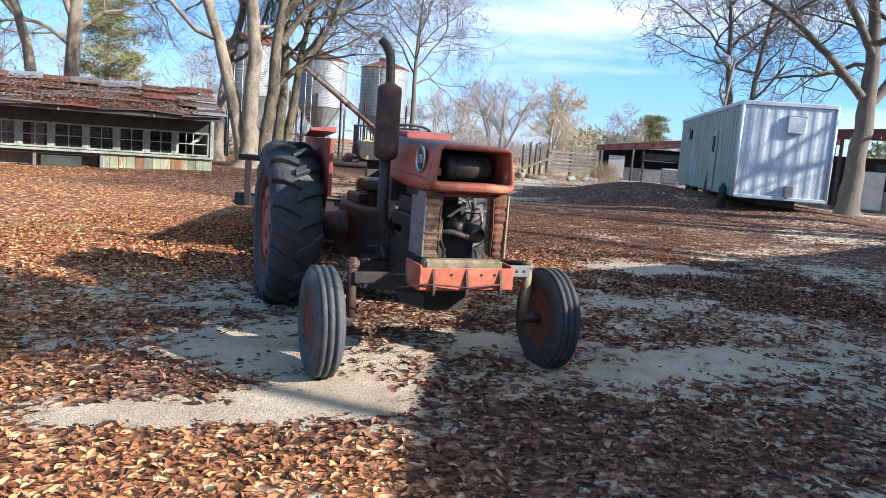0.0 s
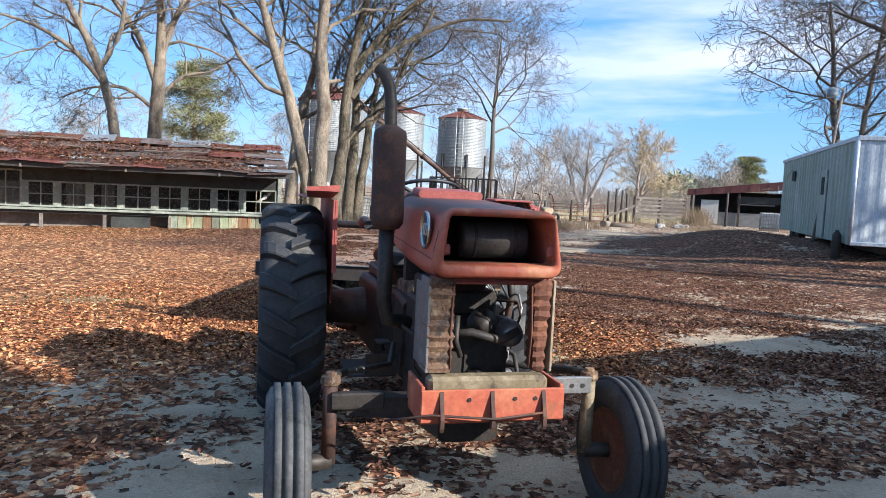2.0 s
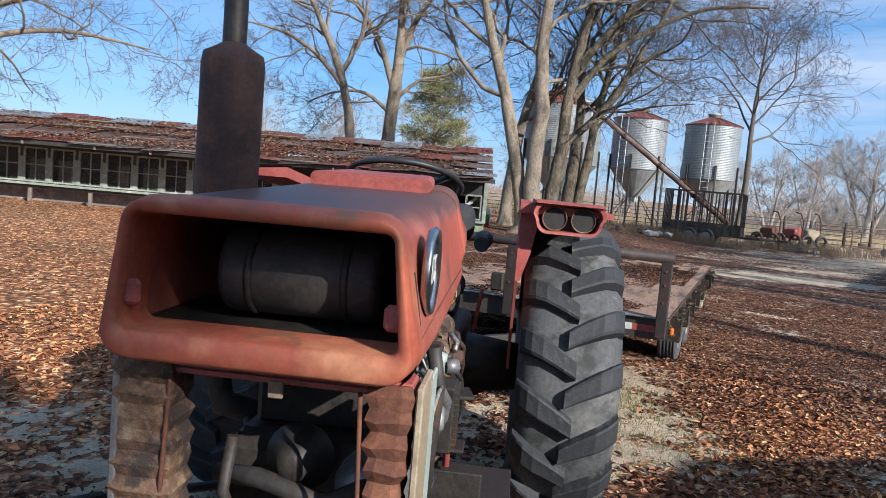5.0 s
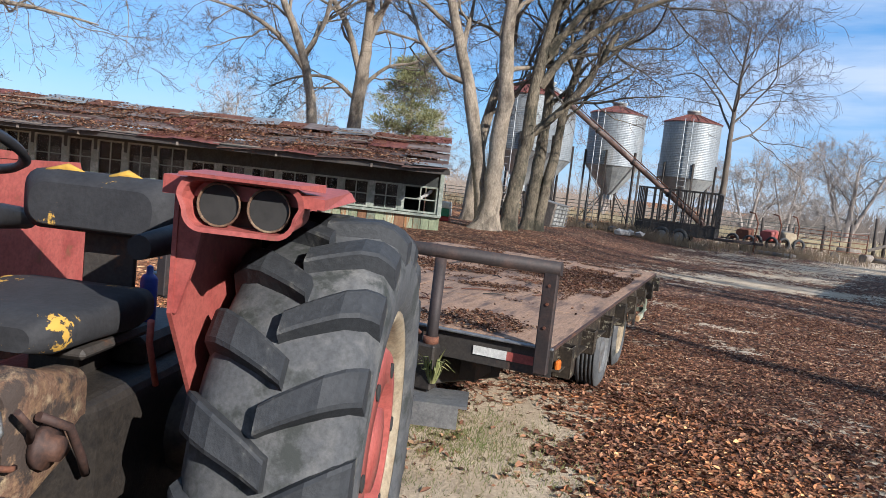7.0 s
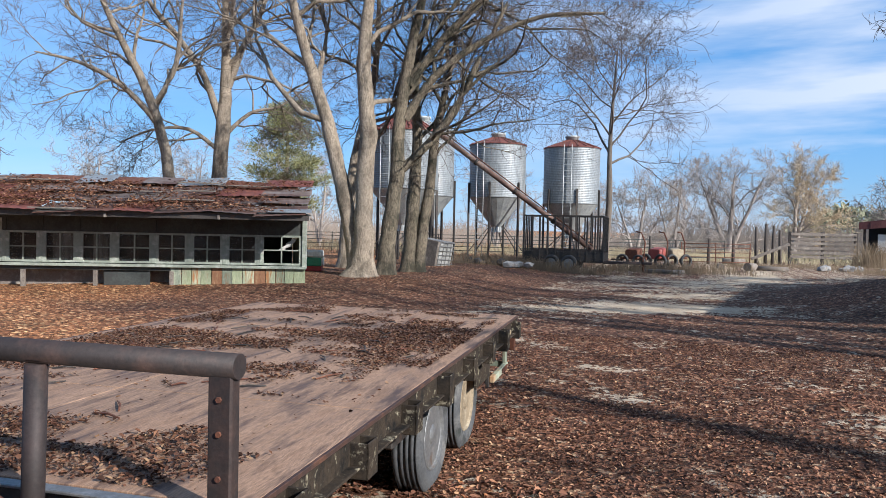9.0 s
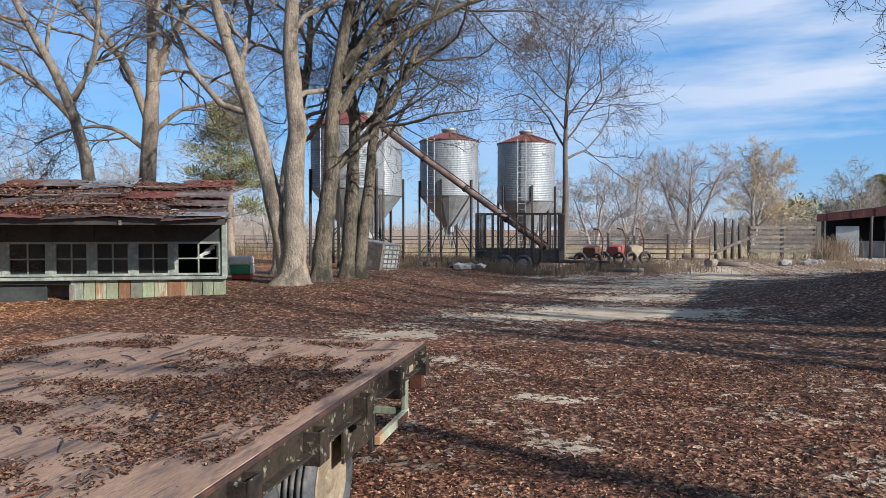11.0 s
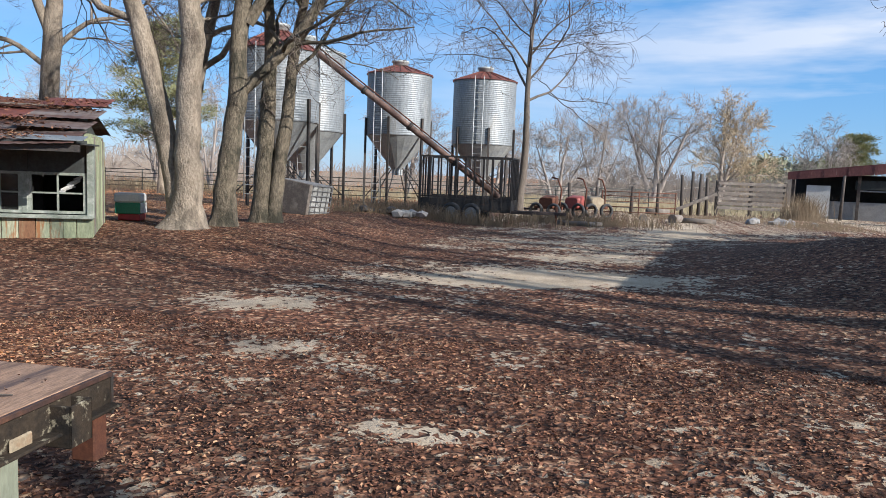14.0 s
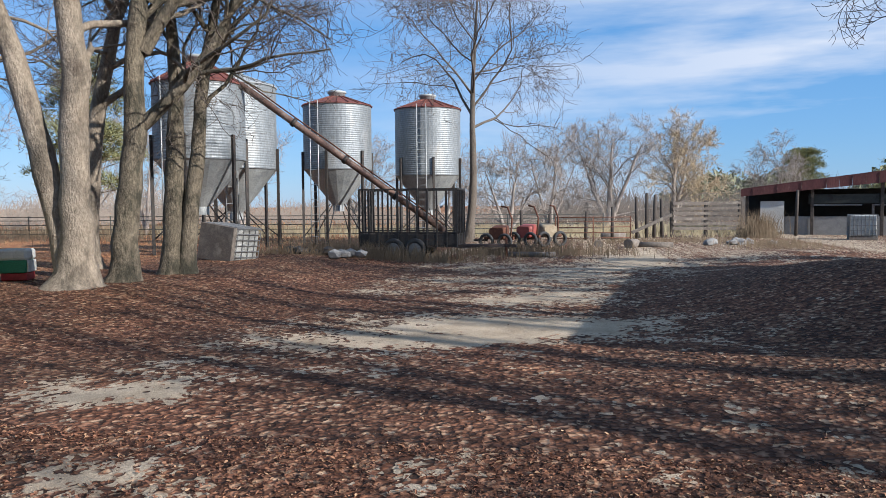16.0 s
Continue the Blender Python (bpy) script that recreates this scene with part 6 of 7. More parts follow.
    ap = part("axle_plate", box((0.55, -0.05, 0.735), (0.22, 0.03, 0.085), 0, 0.004), GREY_METAL, t, "pale drilled axle plate")
    for x in (0.49, 0.55, 0.61):
        part("bolt_hole", tube([(x, -0.068, 0.735), (x, -0.064, 0.735)], 0.012, 8), DARK, ap)
    part("axle_extension", box((-0.55, -0.04, 0.68), (0.26, 0.06, 0.08), 0, 0.008), IRON, t)
    for s in (-1, 1):
        k = part("kingpin", tube([(s * 0.675, 0, 0.36), (s * 0.675, 0, 0.77)], 0.035, 12), DIRTY_CREAM if s > 0 else DARK_RUST, t)
        part("kingpin_cap", lathe([(0.045, 0.75), (0.05, 0.765), (0.045, 0.79), (0.03, 0.795), (0.026, 0.81), (0.005, 0.812)], "Z", 8, (s * 0.675, 0, 0), smooth=False), TAN_RUST, k)
        part("steering_arm", tube([(s * 0.675, 0, 0.78), (s * 0.62, 0.12, 0.77), (s * 0.58, 0.26, 0.74)], 0.022, 8), IRON, k)
        part("stub_axle", tube([(s * 0.66, 0, 0.37), (s * 0.9, 0, 0.36)], 0.04, 12), IRON, k)
        part("tie_rod", tube([(s * 0.58, 0.26, 0.74), (s * 0.3, 0.5, 0.72), (s * 0.2, 0.95, 0.74)], 0.016, 8), IRON, t)
        front_wheel(t, s * 0.875, 0, 0.385, 0.2, s)
        rear_wheel(t, s * 0.79, 2.25, 0.785, 0.46, s)
    # engine
    eng = part("engine_block", box((CX, 0.5, 0.82), (0.34, 0.9, 0.5), 0, 0.02), IRON, t, "oily dark engine block")
    part("oil_pan", loft([rounded(0.16, 0.42, 0.6, 0.04, 0.05, CX), rounded(0.19, 0.36, 0.6, 0.05, 0.5, CX), rounded(0.17, 0.42, 0.6, 0.04, 0.95, CX)]), IRON, eng)
    part("cylinder_head", box((CX, 0.5, 1.13), (0.28, 0.78, 0.13), 0, 0.015), IRON, eng)
    part("valve_cover", loft([rounded(0.09, 1.19, 1.27, 0.03, 0.15, CX), rounded(0.09, 1.19, 1.27, 0.03, 0.85, CX)]), DARK_RUST, eng)
    part("timing_cover", box((CX, 0.03, 0.86), (0.36, 0.06, 0.42), 0, 0.03), IRON, eng)
    part("crank_pulley", lathe([(0.09, 0), (0.1, -0.015), (0.08, -0.03), (0.1, -0.045), (0.09, -0.06), (0.02, -0.06)], "Y", 24, (CX, 0, 0.72)), IRON, eng)
    part("water_pump", lathe([(0.07, 0), (0.08, -0.03), (0.05, -0.06), (0.03, -0.1), (0.005, -0.1)], "Y", 20, (CX + 0.02, 0, 1.05)), IRON, eng)
    part("alternator", lathe([(0.06, 0.12), (0.07, 0.1), (0.07, -0.02), (0.05, -0.04), (0.06, -0.06), (0.02, -0.07)], "Y", 20, (CX + 0.17, 0.0, 1.0)), GREY_METAL, eng)
    rng = random.Random(12)
    for k in range(16):
        s = rng.choice((-1, 1, 1))
        p = Vector((CX + s * rng.uniform(0.12, 0.2), rng.uniform(0.05, 0.8), rng.uniform(0.7, 1.15)))
        q = p + Vector((s * rng.uniform(0.0, 0.08), rng.uniform(-0.25, 0.25), rng.uniform(-0.25, 0.2)))
        mid = (p + q) / 2 + Vector((s * 0.07, 0, rng.uniform(-0.05, 0.08)))
        part("pipe", tube([p, p.lerp(mid, 0.6) + Vector((s * 0.02, 0, 0)), mid, q.lerp(mid, 0.5) + Vector((s * 0.02, 0, 0)), q], rng.choice((0.005, 0.007, 0.012)), 6), rng.choice((IRON, STEEL_DARK, DARK_RUST, VINYL)), eng)
    part("coolant_hose", tube([(CX - 0.16, -0.05, 1.0), (CX - 0.05, -0.1, 1.02), (CX + 0.1, -0.1, 0.98), (CX + 0.2, -0.06, 1.02)], 0.022, 10), STEEL_DARK, eng)
    part("hanging_hose", tube([(CX - 0.12, -0.08, 1.1), (CX - 0.13, -0.1, 0.98), (CX - 0.1, -0.09, 0.9)], 0.014, 8), STEEL_DARK, eng)
    part("injector_pump", box((CX + 0.22, 0.35, 0.86), (0.1, 0.26, 0.16), 0, 0.02), GREY_METAL, eng)
    f = part("fuel_filter", lathe([(0.015, 1.03), (0.032, 1.035), (0.036, 1.05), (0.036, 1.13), (0.041, 1.135), (0.041, 1.155), (0.02, 1.165), (0.004, 1.165)], "Z", 20, (CX + 0.24, 0.66, 0)), FILTER, eng, "pale green-grey fuel filter bowl")
    part("filter_head", box((CX + 0.225, 0.66, 1.175), (0.08, 0.07, 0.03), 0, 0.008), DARK_RUST, f)
    part("filter_nut", tube([(CX + 0.27, 0.73, 1.1), (CX + 0.31, 0.75, 1.1)], 0.026, 6), GREY_METAL, f)
    part("bent_pipe", tube([(CX + 0.2, 0.68, 1.04), (CX + 0.25, 0.74, 1.02), (CX + 0.27, 0.84, 0.95), (CX + 0.26, 0.88, 0.88), (CX + 0.22, 0.84, 0.8)], 0.026, 12), GREY_METAL, eng, "dull metal bent pipe")
    part("pump_body", loft([rounded(0.06, 0.92, 1.08, 0.03, 0.36, CX + 0.2), rounded(0.075, 0.9, 1.09, 0.03, 0.44, CX + 0.2), rounded(0.06, 0.93, 1.07, 0.03, 0.56, CX + 0.2)], True, True), ALLOY, eng, "cast alloy injection pump")
    part("pump_cap", lathe([(0.04, 0), (0.042, 0.02), (0.03, 0.03), (0.005, 0.03)], "X", 16, (CX + 0.27, 0.5, 1.0)), ALLOY, eng)
    part("drain_hose", tube([(CX + 0.27, 0.3, 1.26), (CX + 0.29, 0.31, 1.15), (CX + 0.28, 0.33, 1.0), (CX + 0.27, 0.35, 0.8)], 0.02, 10), STEEL_DARK, eng)
    part("wire_loop", tube([(CX + 0.26, 0.12, 0.95), (CX + 0.29, 0.14, 1.1), (CX + 0.3, 0.22, 1.16), (CX + 0.3, 0.34, 1.15)], 0.006, 6), ALLOY, eng)
    for k in range(4):
        y0 = 0.3 + 0.14 * k
        part("injector_line", tube([(CX + 0.2, 0.42 + 0.03 * k, 1.08), (CX + 0.25, 0.4 + 0.05 * k, 1.14), (CX + 0.22, y0, 1.2), (CX + 0.14, y0 + 0.02, 1.22)], 0.005, 6), GREY_METAL, eng)
        part("injector", tube([(CX + 0.1, y0 + 0.02, 1.19), (CX + 0.14, y0 + 0.02, 1.26)], 0.018, 8), RUST, eng)
    for k in range(5):
        y0 = 0.2 + 0.12 * k
        part("cable", tube([(CX + 0.19, y0, 1.22 - 0.03 * k), (CX + 0.28, y0 + 0.08, 1.1 - 0.05 * k), (CX + 0.24, y0 + 0.2, 1.0), (CX + 0.2, y0 + 0.3, 1.08)], 0.007, 6), VINYL, eng)
    for y0, z0, l in ((0.2, 0.85, 0.12), (0.4, 0.75, 0.18), (0.62, 0.82, 0.1), (0.3, 0.98, 0.08)):
        part("bracket", box((CX + 0.2, y0, z0), (0.06, l, 0.05), 0, 0.008), RUST, eng)
        part("bolt", tube([(CX + 0.23, y0, z0), (CX + 0.25, y0, z0)], 0.014, 6), ALLOY, eng)
    part("starter", lathe([(0.05, 0.5), (0.055, 0.52), (0.055, 0.74), (0.03, 0.78), (0.005, 0.78)], "Y", 18, (CX + 0.22, 0, 0.72)), IRON, eng)
    part("oil_filter", lathe([(0.045, 0.58), (0.05, 0.6), (0.05, 0.72), (0.03, 0.74), (0.005, 0.74)], "Z", 18, (CX + 0.26, 0.28, 0)), ALLOY, eng)
    part("control_panel", box((CX + 0.21, 0.98, 1.32), (0.012, 0.14, 0.22), 0, 0.003), GREY_METAL, t, "grey sheet control panel")
    part("dark_panel", box((CX + 0.215, 0.86, 1.28), (0.012, 0.1, 0.3), 0, 0.003), STEEL_DARK, t)
    for z in (1.2, 1.28, 1.36):
        part("panel_bolt", tube([(CX + 0.221, 0.87, z), (CX + 0.23, 0.87, z)], 0.01, 6), ALLOY, t)
    part("gauge", lathe([(0.03, 0.0), (0.034, 0.012), (0.026, 0.016), (0.005, 0.014)], "X", 18, (CX + 0.215, 1.0, 1.40)), CHROME, t)
    part("switch", box((CX + 0.222, 0.925, 1.38), (0.012, 0.03, 0.05), 0, 0.004), ALLOY, t)
    part("side_plate", box((CX + 0.3, -0.03, 1.06), (0.01, 0.24, 0.4), 0, 0.003), FILTER, t, "pale green-grey side plate")
    part("side_plate", box((CX - 0.3, -0.05, 1.06), (0.01, 0.2, 0.4), 0, 0.003), GREY_METAL, t)
    # exhaust
    ex = part("muffler", lathe([(0.03, 1.47), (0.07, 1.485), (0.088, 1.51), (0.09, 1.55), (0.09, 1.98), (0.085, 2.01), (0.05, 2.03), (0.036, 2.04)], "Z", 28, (-0.355, 0.466, 0)), DARK_RUST, t, "rusty brown upright muffler")
    part("tail_pipe", tube([(-0.355, 0.466, 2.02), (-0.357, 0.47, 2.15), (-0.365, 0.48, 2.24), (-0.39, 0.50, 2.31), (-0.42, 0.53, 2.345)], 0.034, 16, False), IRON, ex)
    part("down_pipe", tube([(-0.355, 0.466, 1.49), (-0.355, 0.466, 1.1), (-0.33, 0.48, 0.98), (-0.2, 0.5, 0.95)], 0.042, 14), IRON, ex)
    # dash, column and wheel
    part("dash_panel", box((CX, 1.02, 1.3), (0.36, 0.04, 0.34), 0, 0.01), STEEL_DARK, t, "dark instrument panel")
    sp = part("side_mesh", box((CX + 0.2, 0.92, 1.02), (0.014, 0.22, 0.4), 0, 0.004), GREY_METAL, t, "grey perforated side cover")
    for i in range(8):
        for j in range(3):
            part("slot", box((CX + 0.209, 0.855 + 0.065 * j, 0.87 + 0.042 * i), (0.004, 0.05, 0.014)), DARK, sp)
    part("key_switch", lathe([(0.02, 0.0), (0.02, 0.02), (0.005, 0.022)], "X", 12, (CX + 0.19, 0.96, 1.24)), CHROME, t)
    st = Matrix.Translation((CX, 1.29, 1.685)) @ Matrix.Rotation(radians(-20), 4, "X")
    bm = lathe([(0.228, -0.013), (0.241, 0.0), (0.228, 0.013), (0.215, 0.0)], "Z", 40, closed=True)
    bmesh.ops.transform(bm, matrix=st, verts=bm.verts[:])
    wh = part("steering_wheel", bm, VINYL, t, "thin black steering wheel")
    for k in range(3):
        a = radians(90 + 120 * k)
        part("spoke", tube([st @ Vector((0, 0, -0.06)), st @ Vector((0.11 * math.cos(a), 0.11 * math.sin(a), -0.03)), st @ Vector((0.225 * math.cos(a), 0.225 * math.sin(a), 0))], 0.012, 8), VINYL, wh)
    part("steering_column", tube([st @ Vector((0, 0, -0.04)), (CX, 1.02, 1.4)], 0.026, 12), STEEL_DARK, wh)
    # gearbox, foot plates, axle
    gb = part("gearbox", loft([rounded(0.19, 0.5, 1.0, 0.04, 0.95, CX), rounded(0.17, 0.48, 1.02, 0.04, 1.35, CX), rounded(0.24, 0.45, 1.0, 0.05, 1.7, CX), rounded(0.26, 0.45, 1.0, 0.06, 2.5, CX)]), IRON, t)
    part("gearbox_top", loft([rounded(0.10, 0.98, 1.10, 0.03, 1.08, CX), rounded(0.13, 0.98, 1.13, 0.05, 1.2, CX), rounded(0.14, 0.98, 1.09, 0.03, 1.45, CX)], True, True), TAN_RUST, gb, "flaking cream gearbox cover")
    rng = random.Random(9)
    part("side_casting", loft([rounded(0.03, 0.66, 1.0, 0.03, 1.03, CX + 0.17), rounded(0.06, 0.62, 1.08, 0.04, 1.08, CX + 0.18), rounded(0.07, 0.6, 1.1, 0.05, 1.16, CX + 0.18), rounded(0.05, 0.64, 1.04, 0.04, 1.24, CX + 0.17), rounded(0.06, 0.7, 0.98, 0.03, 1.3, CX + 0.16)], True, True), TAN_RUST, gb, "peeling cream and rust casting")
    for k in range(9):
        yy, zz = 1.06 + 0.24 * rng.random(), 0.66 + 0.4 * rng.random()
        part("bolt", tube([(CX + 0.2, yy, zz), (CX + 0.262, yy, zz)], rng.uniform(0.009, 0.016), 6), rng.choice((ALLOY, RUST, IRON)), gb)
    cool = part("oil_cooler", box((CX + 0.27, 0.98, 0.86), (0.06, 0.16, 0.24), 0, 0.006), IRON, gb, "black finned oil cooler")
    for k in range(11):
        part("cooler_fin", box((CX + 0.305, 0.98, 0.755 + 0.021 * k), (0.016, 0.15, 0.006)), STEEL_DARK, cool)
    for k in range(12):
        yy, zz = rng.uniform(1.02, 1.55), rng.uniform(0.62, 1.12)
        e = Vector((rng.uniform(0.0, 0.05), rng.uniform(-0.1, 0.12), rng.uniform(-0.14, 0.14)))
        q = Vector((CX + 0.235, yy, zz))
        part("control_rod", tube([q, q + e * 0.5 + Vector((0.02, 0, 0)), q + e], rng.uniform(0.006, 0.014), 6), rng.choice((IRON, DARK_RUST, ALLOY, RUST)), gb)
    for yy, zz, r in ((1.12, 0.78, 0.05), (1.2, 0.98, 0.04), (1.46, 0.96, 0.055)):
        part("flange", lathe([(r * 0.5, 0.0), (r, 0.0), (r, 0.02), (r * 0.6, 0.026), (r * 0.55, 0.05), (0.004, 0.055)], "X", 16, (CX + 0.235, yy, zz)), rng.choice((DARK_RUST, IRON)), gb)
    part("red_rod", tube([(CX + 0.27, 1.2, 0.58), (CX + 0.27, 1.22, 0.92)], 0.014, 8), RED, gb)
    part("linkage", tube([(CX + 0.26, 1.1, 1.02), (CX + 0.3, 1.16, 0.95), (CX + 0.31, 1.24, 0.84), (CX + 0.29, 1.28, 0.74)], 0.011, 8), IRON, gb)
    part("linkage_plate", box((CX + 0.3, 1.2, 0.88), (0.1, 0.14, 0.014), 12, 0.004), IRON, gb)
    part("broken_tin", panel([(1.06, 1.13), (1.2, 1.16), (1.36, 1.2), (1.3, 1.15), (1.18, 1.12)], 0.05, "YZ", CX + 0.14), ALLOY, gb)
    part("brake_casting", loft([rounded(0.04, 0.86, 1.12, 0.03, 1.34, CX + 0.18), rounded(0.06, 0.8, 1.16, 0.05, 1.42, CX + 0.17), rounded(0.05, 0.84, 1.12, 0.04, 1.54, CX + 0.17), rounded(0.065, 0.88, 1.1, 0.04, 1.66, CX + 0.16), rounded(0.03, 0.92, 1.04, 0.02, 1.7, CX + 0.16)], True, True), TAN_RUST, gb, "rust-flaked cream casting")
    part("brake_lever", tube([(CX + 0.25, 1.42, 1.05), (CX + 0.28, 1.5, 1.0), (CX + 0.28, 1.56, 0.9), (CX + 0.27, 1.6, 0.84)], 0.012, 8), DARK_RUST, gb)
    part("gear_lever", tube([(CX, 1.35, 1.1), (CX + 0.02, 1.4, 1.3), (CX + 0.03, 1.46, 1.4)], 0.011, 8), STEEL_DARK, gb)
    part("gear_knob", lathe([(0.004, -0.03), (0.025, -0.018), (0.028, 0.0), (0.02, 0.02), (0.003, 0.026)], "Z", 14, (CX + 0.03, 1.46, 1.41)), VINYL, gb)
    part("axle_housing", tube([(-0.6, 2.25, 0.755), (-0.2, 2.25, 0.755), (0.28, 2.25, 0.755), (0.68, 2.25, 0.755)], [0.11, 0.16, 0.16, 0.11], 20), IRON, gb)
    for s in (-1, 1):
        fp = part("foot_plate", box((CX + s * 0.38, 1.1, 0.55), (0.3, 0.42, 0.012), 0, 0.003), BROWN_STEEL, t)
        for i in range(3):
            part("tread_hole", tube([(CX + s * (0.3 + 0.07 * i), 0.96, 0.557), (CX + s * (0.3 + 0.07 * i), 0.96, 0.56)], 0.01, 8), DARK, fp)
        part("step_plate", box((CX + s * 0.32, 0.9, 0.62), (0.2, 0.02, 0.13), 0, 0.004), IRON, fp)
        part("pedal", box((CX + s * 0.3, 1.0, 0.74), (0.09, 0.12, 0.014), 0, 0.004), IRON, t)
        part("pedal_arm", tube([(CX + s * 0.3, 1.0, 0.73), (CX + s * 0.28, 1.15, 0.66), (CX + s * 0.24, 1.3, 0.62)], 0.012, 8), IRON, t)
        # fender: inner plate, flat top, lamp housing
        part("fender_plate", panel([(1.75, 1.0), (1.56, 1.3), (1.56, 1.6), (2.85, 1.6), (3.0, 1.2), (2.9, 0.95), (2.6, 1.0), (2.2, 0.9), (1.8, 0.85)], 0.012, "YZ", s * 0.52 - 0.006), RED, t, "faded red fender plate")
        part("fender_front", panel([(s * 0.515, 1.3), (s * 0.535, 1.3), (s * 0.57, 1.42), (s * 0.6, 1.6), (s * 0.515, 1.6)] if s > 0 else [(s * 0.51, 1.1), (s * 0.54, 1.1), (s * 0.54, 1.6), (s * 0.51, 1.6)], 0.014, "XZ", 1.565), RED, t)
        wo, up = (0.0, 0.0) if s > 0 else (0.17, 0.06)
        part("fender_top", loft([[(s * 0.51, 1.5, 1.60 + up), (s * (0.9 - wo), 1.5, 1.60 + up), (s * (0.9 - wo), 1.5, 1.625 + up), (s * 0.51, 1.5, 1.645 + up)],
                                 [(s * 0.51, 2.0, 1.605), (s * (0.86 - wo), 2.05, 1.605), (s * (0.84 - wo), 2.05, 1.63), (s * 0.51, 2.0, 1.65)],
                                 [(s * 0.51, 2.5, 1.60), (s * 0.74, 2.55, 1.61), (s * 0.72, 2.55, 1.622), (s * 0.51, 2.5, 1.625)]]), RED, t, "flat red fender top")
        if s < 0:
            continue
        hs = part("lamp_housing", loft([rounded(0.12, 1.54, 1.638, 0.04, 1.62, 0.715, 6), rounded(0.13, 1.528, 1.646, 0.045, 1.47, 0.715, 6, -0.012), rounded(0.135, 1.522, 1.652, 0.048, 1.452, 0.715, 6, -0.015),
                                        rounded(0.125, 1.533, 1.641, 0.042, 1.455, 0.715, 6, -0.012), rounded(0.12, 1.538, 1.636, 0.04, 1.54, 0.715, 6)], False, False), RED, t, "red lamp housing with empty sockets")
        part("socket_plate", loft([rounded(0.121, 1.537, 1.637, 0.04, 1.53, 0.715, 6), rounded(0.121, 1.537, 1.637, 0.04, 1.54, 0.715, 6)]), DARK_RUST, hs)
        part("visor", loft([[(0.575, 1.435, 1.648), (0.855, 1.435, 1.645), (0.855, 1.435, 1.653), (0.575, 1.435, 1.656)], [(0.56, 1.62, 1.64), (0.87, 1.62, 1.636), (0.87, 1.62, 1.656), (0.56, 1.62, 1.662)]]), RED, hs)
        for dx in (-0.06, 0.06):
            part("lamp_ring", lathe([(0.049, 1.49), (0.053, 1.484), (0.051, 1.478), (0.047, 1.484)], "Y", 26, (0.715 + dx, 0, 1.587), True), TAN_RUST, hs)
            part("lamp_socket", lathe([(0.048, 1.487), (0.04, 1.525), (0.005, 1.528)], "Y", 20, (0.715 + dx, 0, 1.587)), DARK, hs)
    # seat
    seat = part("seat", loft([rounded(0.19, 1.18, 1.24, 0.03, 1.46, CX), rounded(0.23, 1.16, 1.27, 0.05, 1.54, CX), rounded(0.22, 1.155, 1.245, 0.04, 1.72, CX), rounded(0.24, 1.15, 1.27, 0.05, 1.92, CX), rounded(0.22, 1.16, 1.26, 0.04, 2.02, CX)], True, True), SEAT_VINYL, t, "cracked black vinyl seat, foam showing")
    part("seat_pan", box((CX, 1.86, 1.13), (0.42, 0.4, 0.03), 0, 0.012), STEEL_DARK, seat)
    part("seat_post", box((CX, 1.95, 1.05), (0.16, 0.2, 0.16), 0, 0.01), IRON, seat)
    bk = part("backrest", loft([rounded(0.2, 1.43, 1.56, 0.05, 2.0, CX), rounded(0.25, 1.41, 1.60, 0.06, 2.05, CX), rounded(0.25, 1.42, 1.6, 0.06, 2.12, CX), rounded(0.22, 1.44, 1.57, 0.05, 2.16, CX)], True, True), SEAT_VINYL, t, "torn black backrest with yellow foam edge")
    for x, w_ in ((-0.12, 0.12), (0.08, 0.1)):
        part("foam_edge", tube([(CX + x - w_ / 2, 2.05, 1.592), (CX + x, 2.07, 1.606), (CX + x + w_ / 2, 2.06, 1.594)], [0.008, 0.016, 0.007], 7), YELLOW, bk)
    part("back_bracket", box((CX, 2.14, 1.32), (0.18, 0.02, 0.28), 0, 0.006), STEEL_DARK, bk)
    for s in (-1, 1):
        part("armrest", tube([(CX + s * 0.3, 2.15, 1.42), (CX + s * 0.31, 1.95, 1.44), (CX + s * 0.31, 1.72, 1.43)], [0.035, 0.045, 0.035], 12), VINYL, bk)
    # hydraulic and rear parts seen past the seat
    part("lift_cover", box((CX, 2.3, 1.04), (0.36, 0.5, 0.1), 0, 0.02), IRON, t)
    part("lift_lever", tube([(CX + 0.3, 1.9, 1.0), (CX + 0.32, 1.8, 1.15), (CX + 0.33, 1.78, 1.22)], 0.01, 8), RED, t)
    for s in (-1, 1):
        part("lift_arm", tube([(CX + s * 0.3, 2.4, 0.55), (CX + s * 0.38, 2.8, 0.5), (CX + s * 0.4, 3.15, 0.5)], 0.028, 8), RUST, t)
    part("drawbar", box((CX, 2.75, 0.42), (0.08, 0.8, 0.04), 0, 0.006), IRON, t)
    return t


tractor()
solo("spray_can", lathe([(0.028, 0), (0.03, 0.005), (0.03, 0.15), (0.022, 0.165), (0.012, 0.17), (0.012, 0.195), (0.004, 0.2)], "Z", 16), BLUE_PLASTIC,
     "blue and white spray can standing on the gearbox", "can", pose(0.02, 5.165, 0.04, 0, 0, 21.3) @ pose(0.1, 2.3, 1.088))

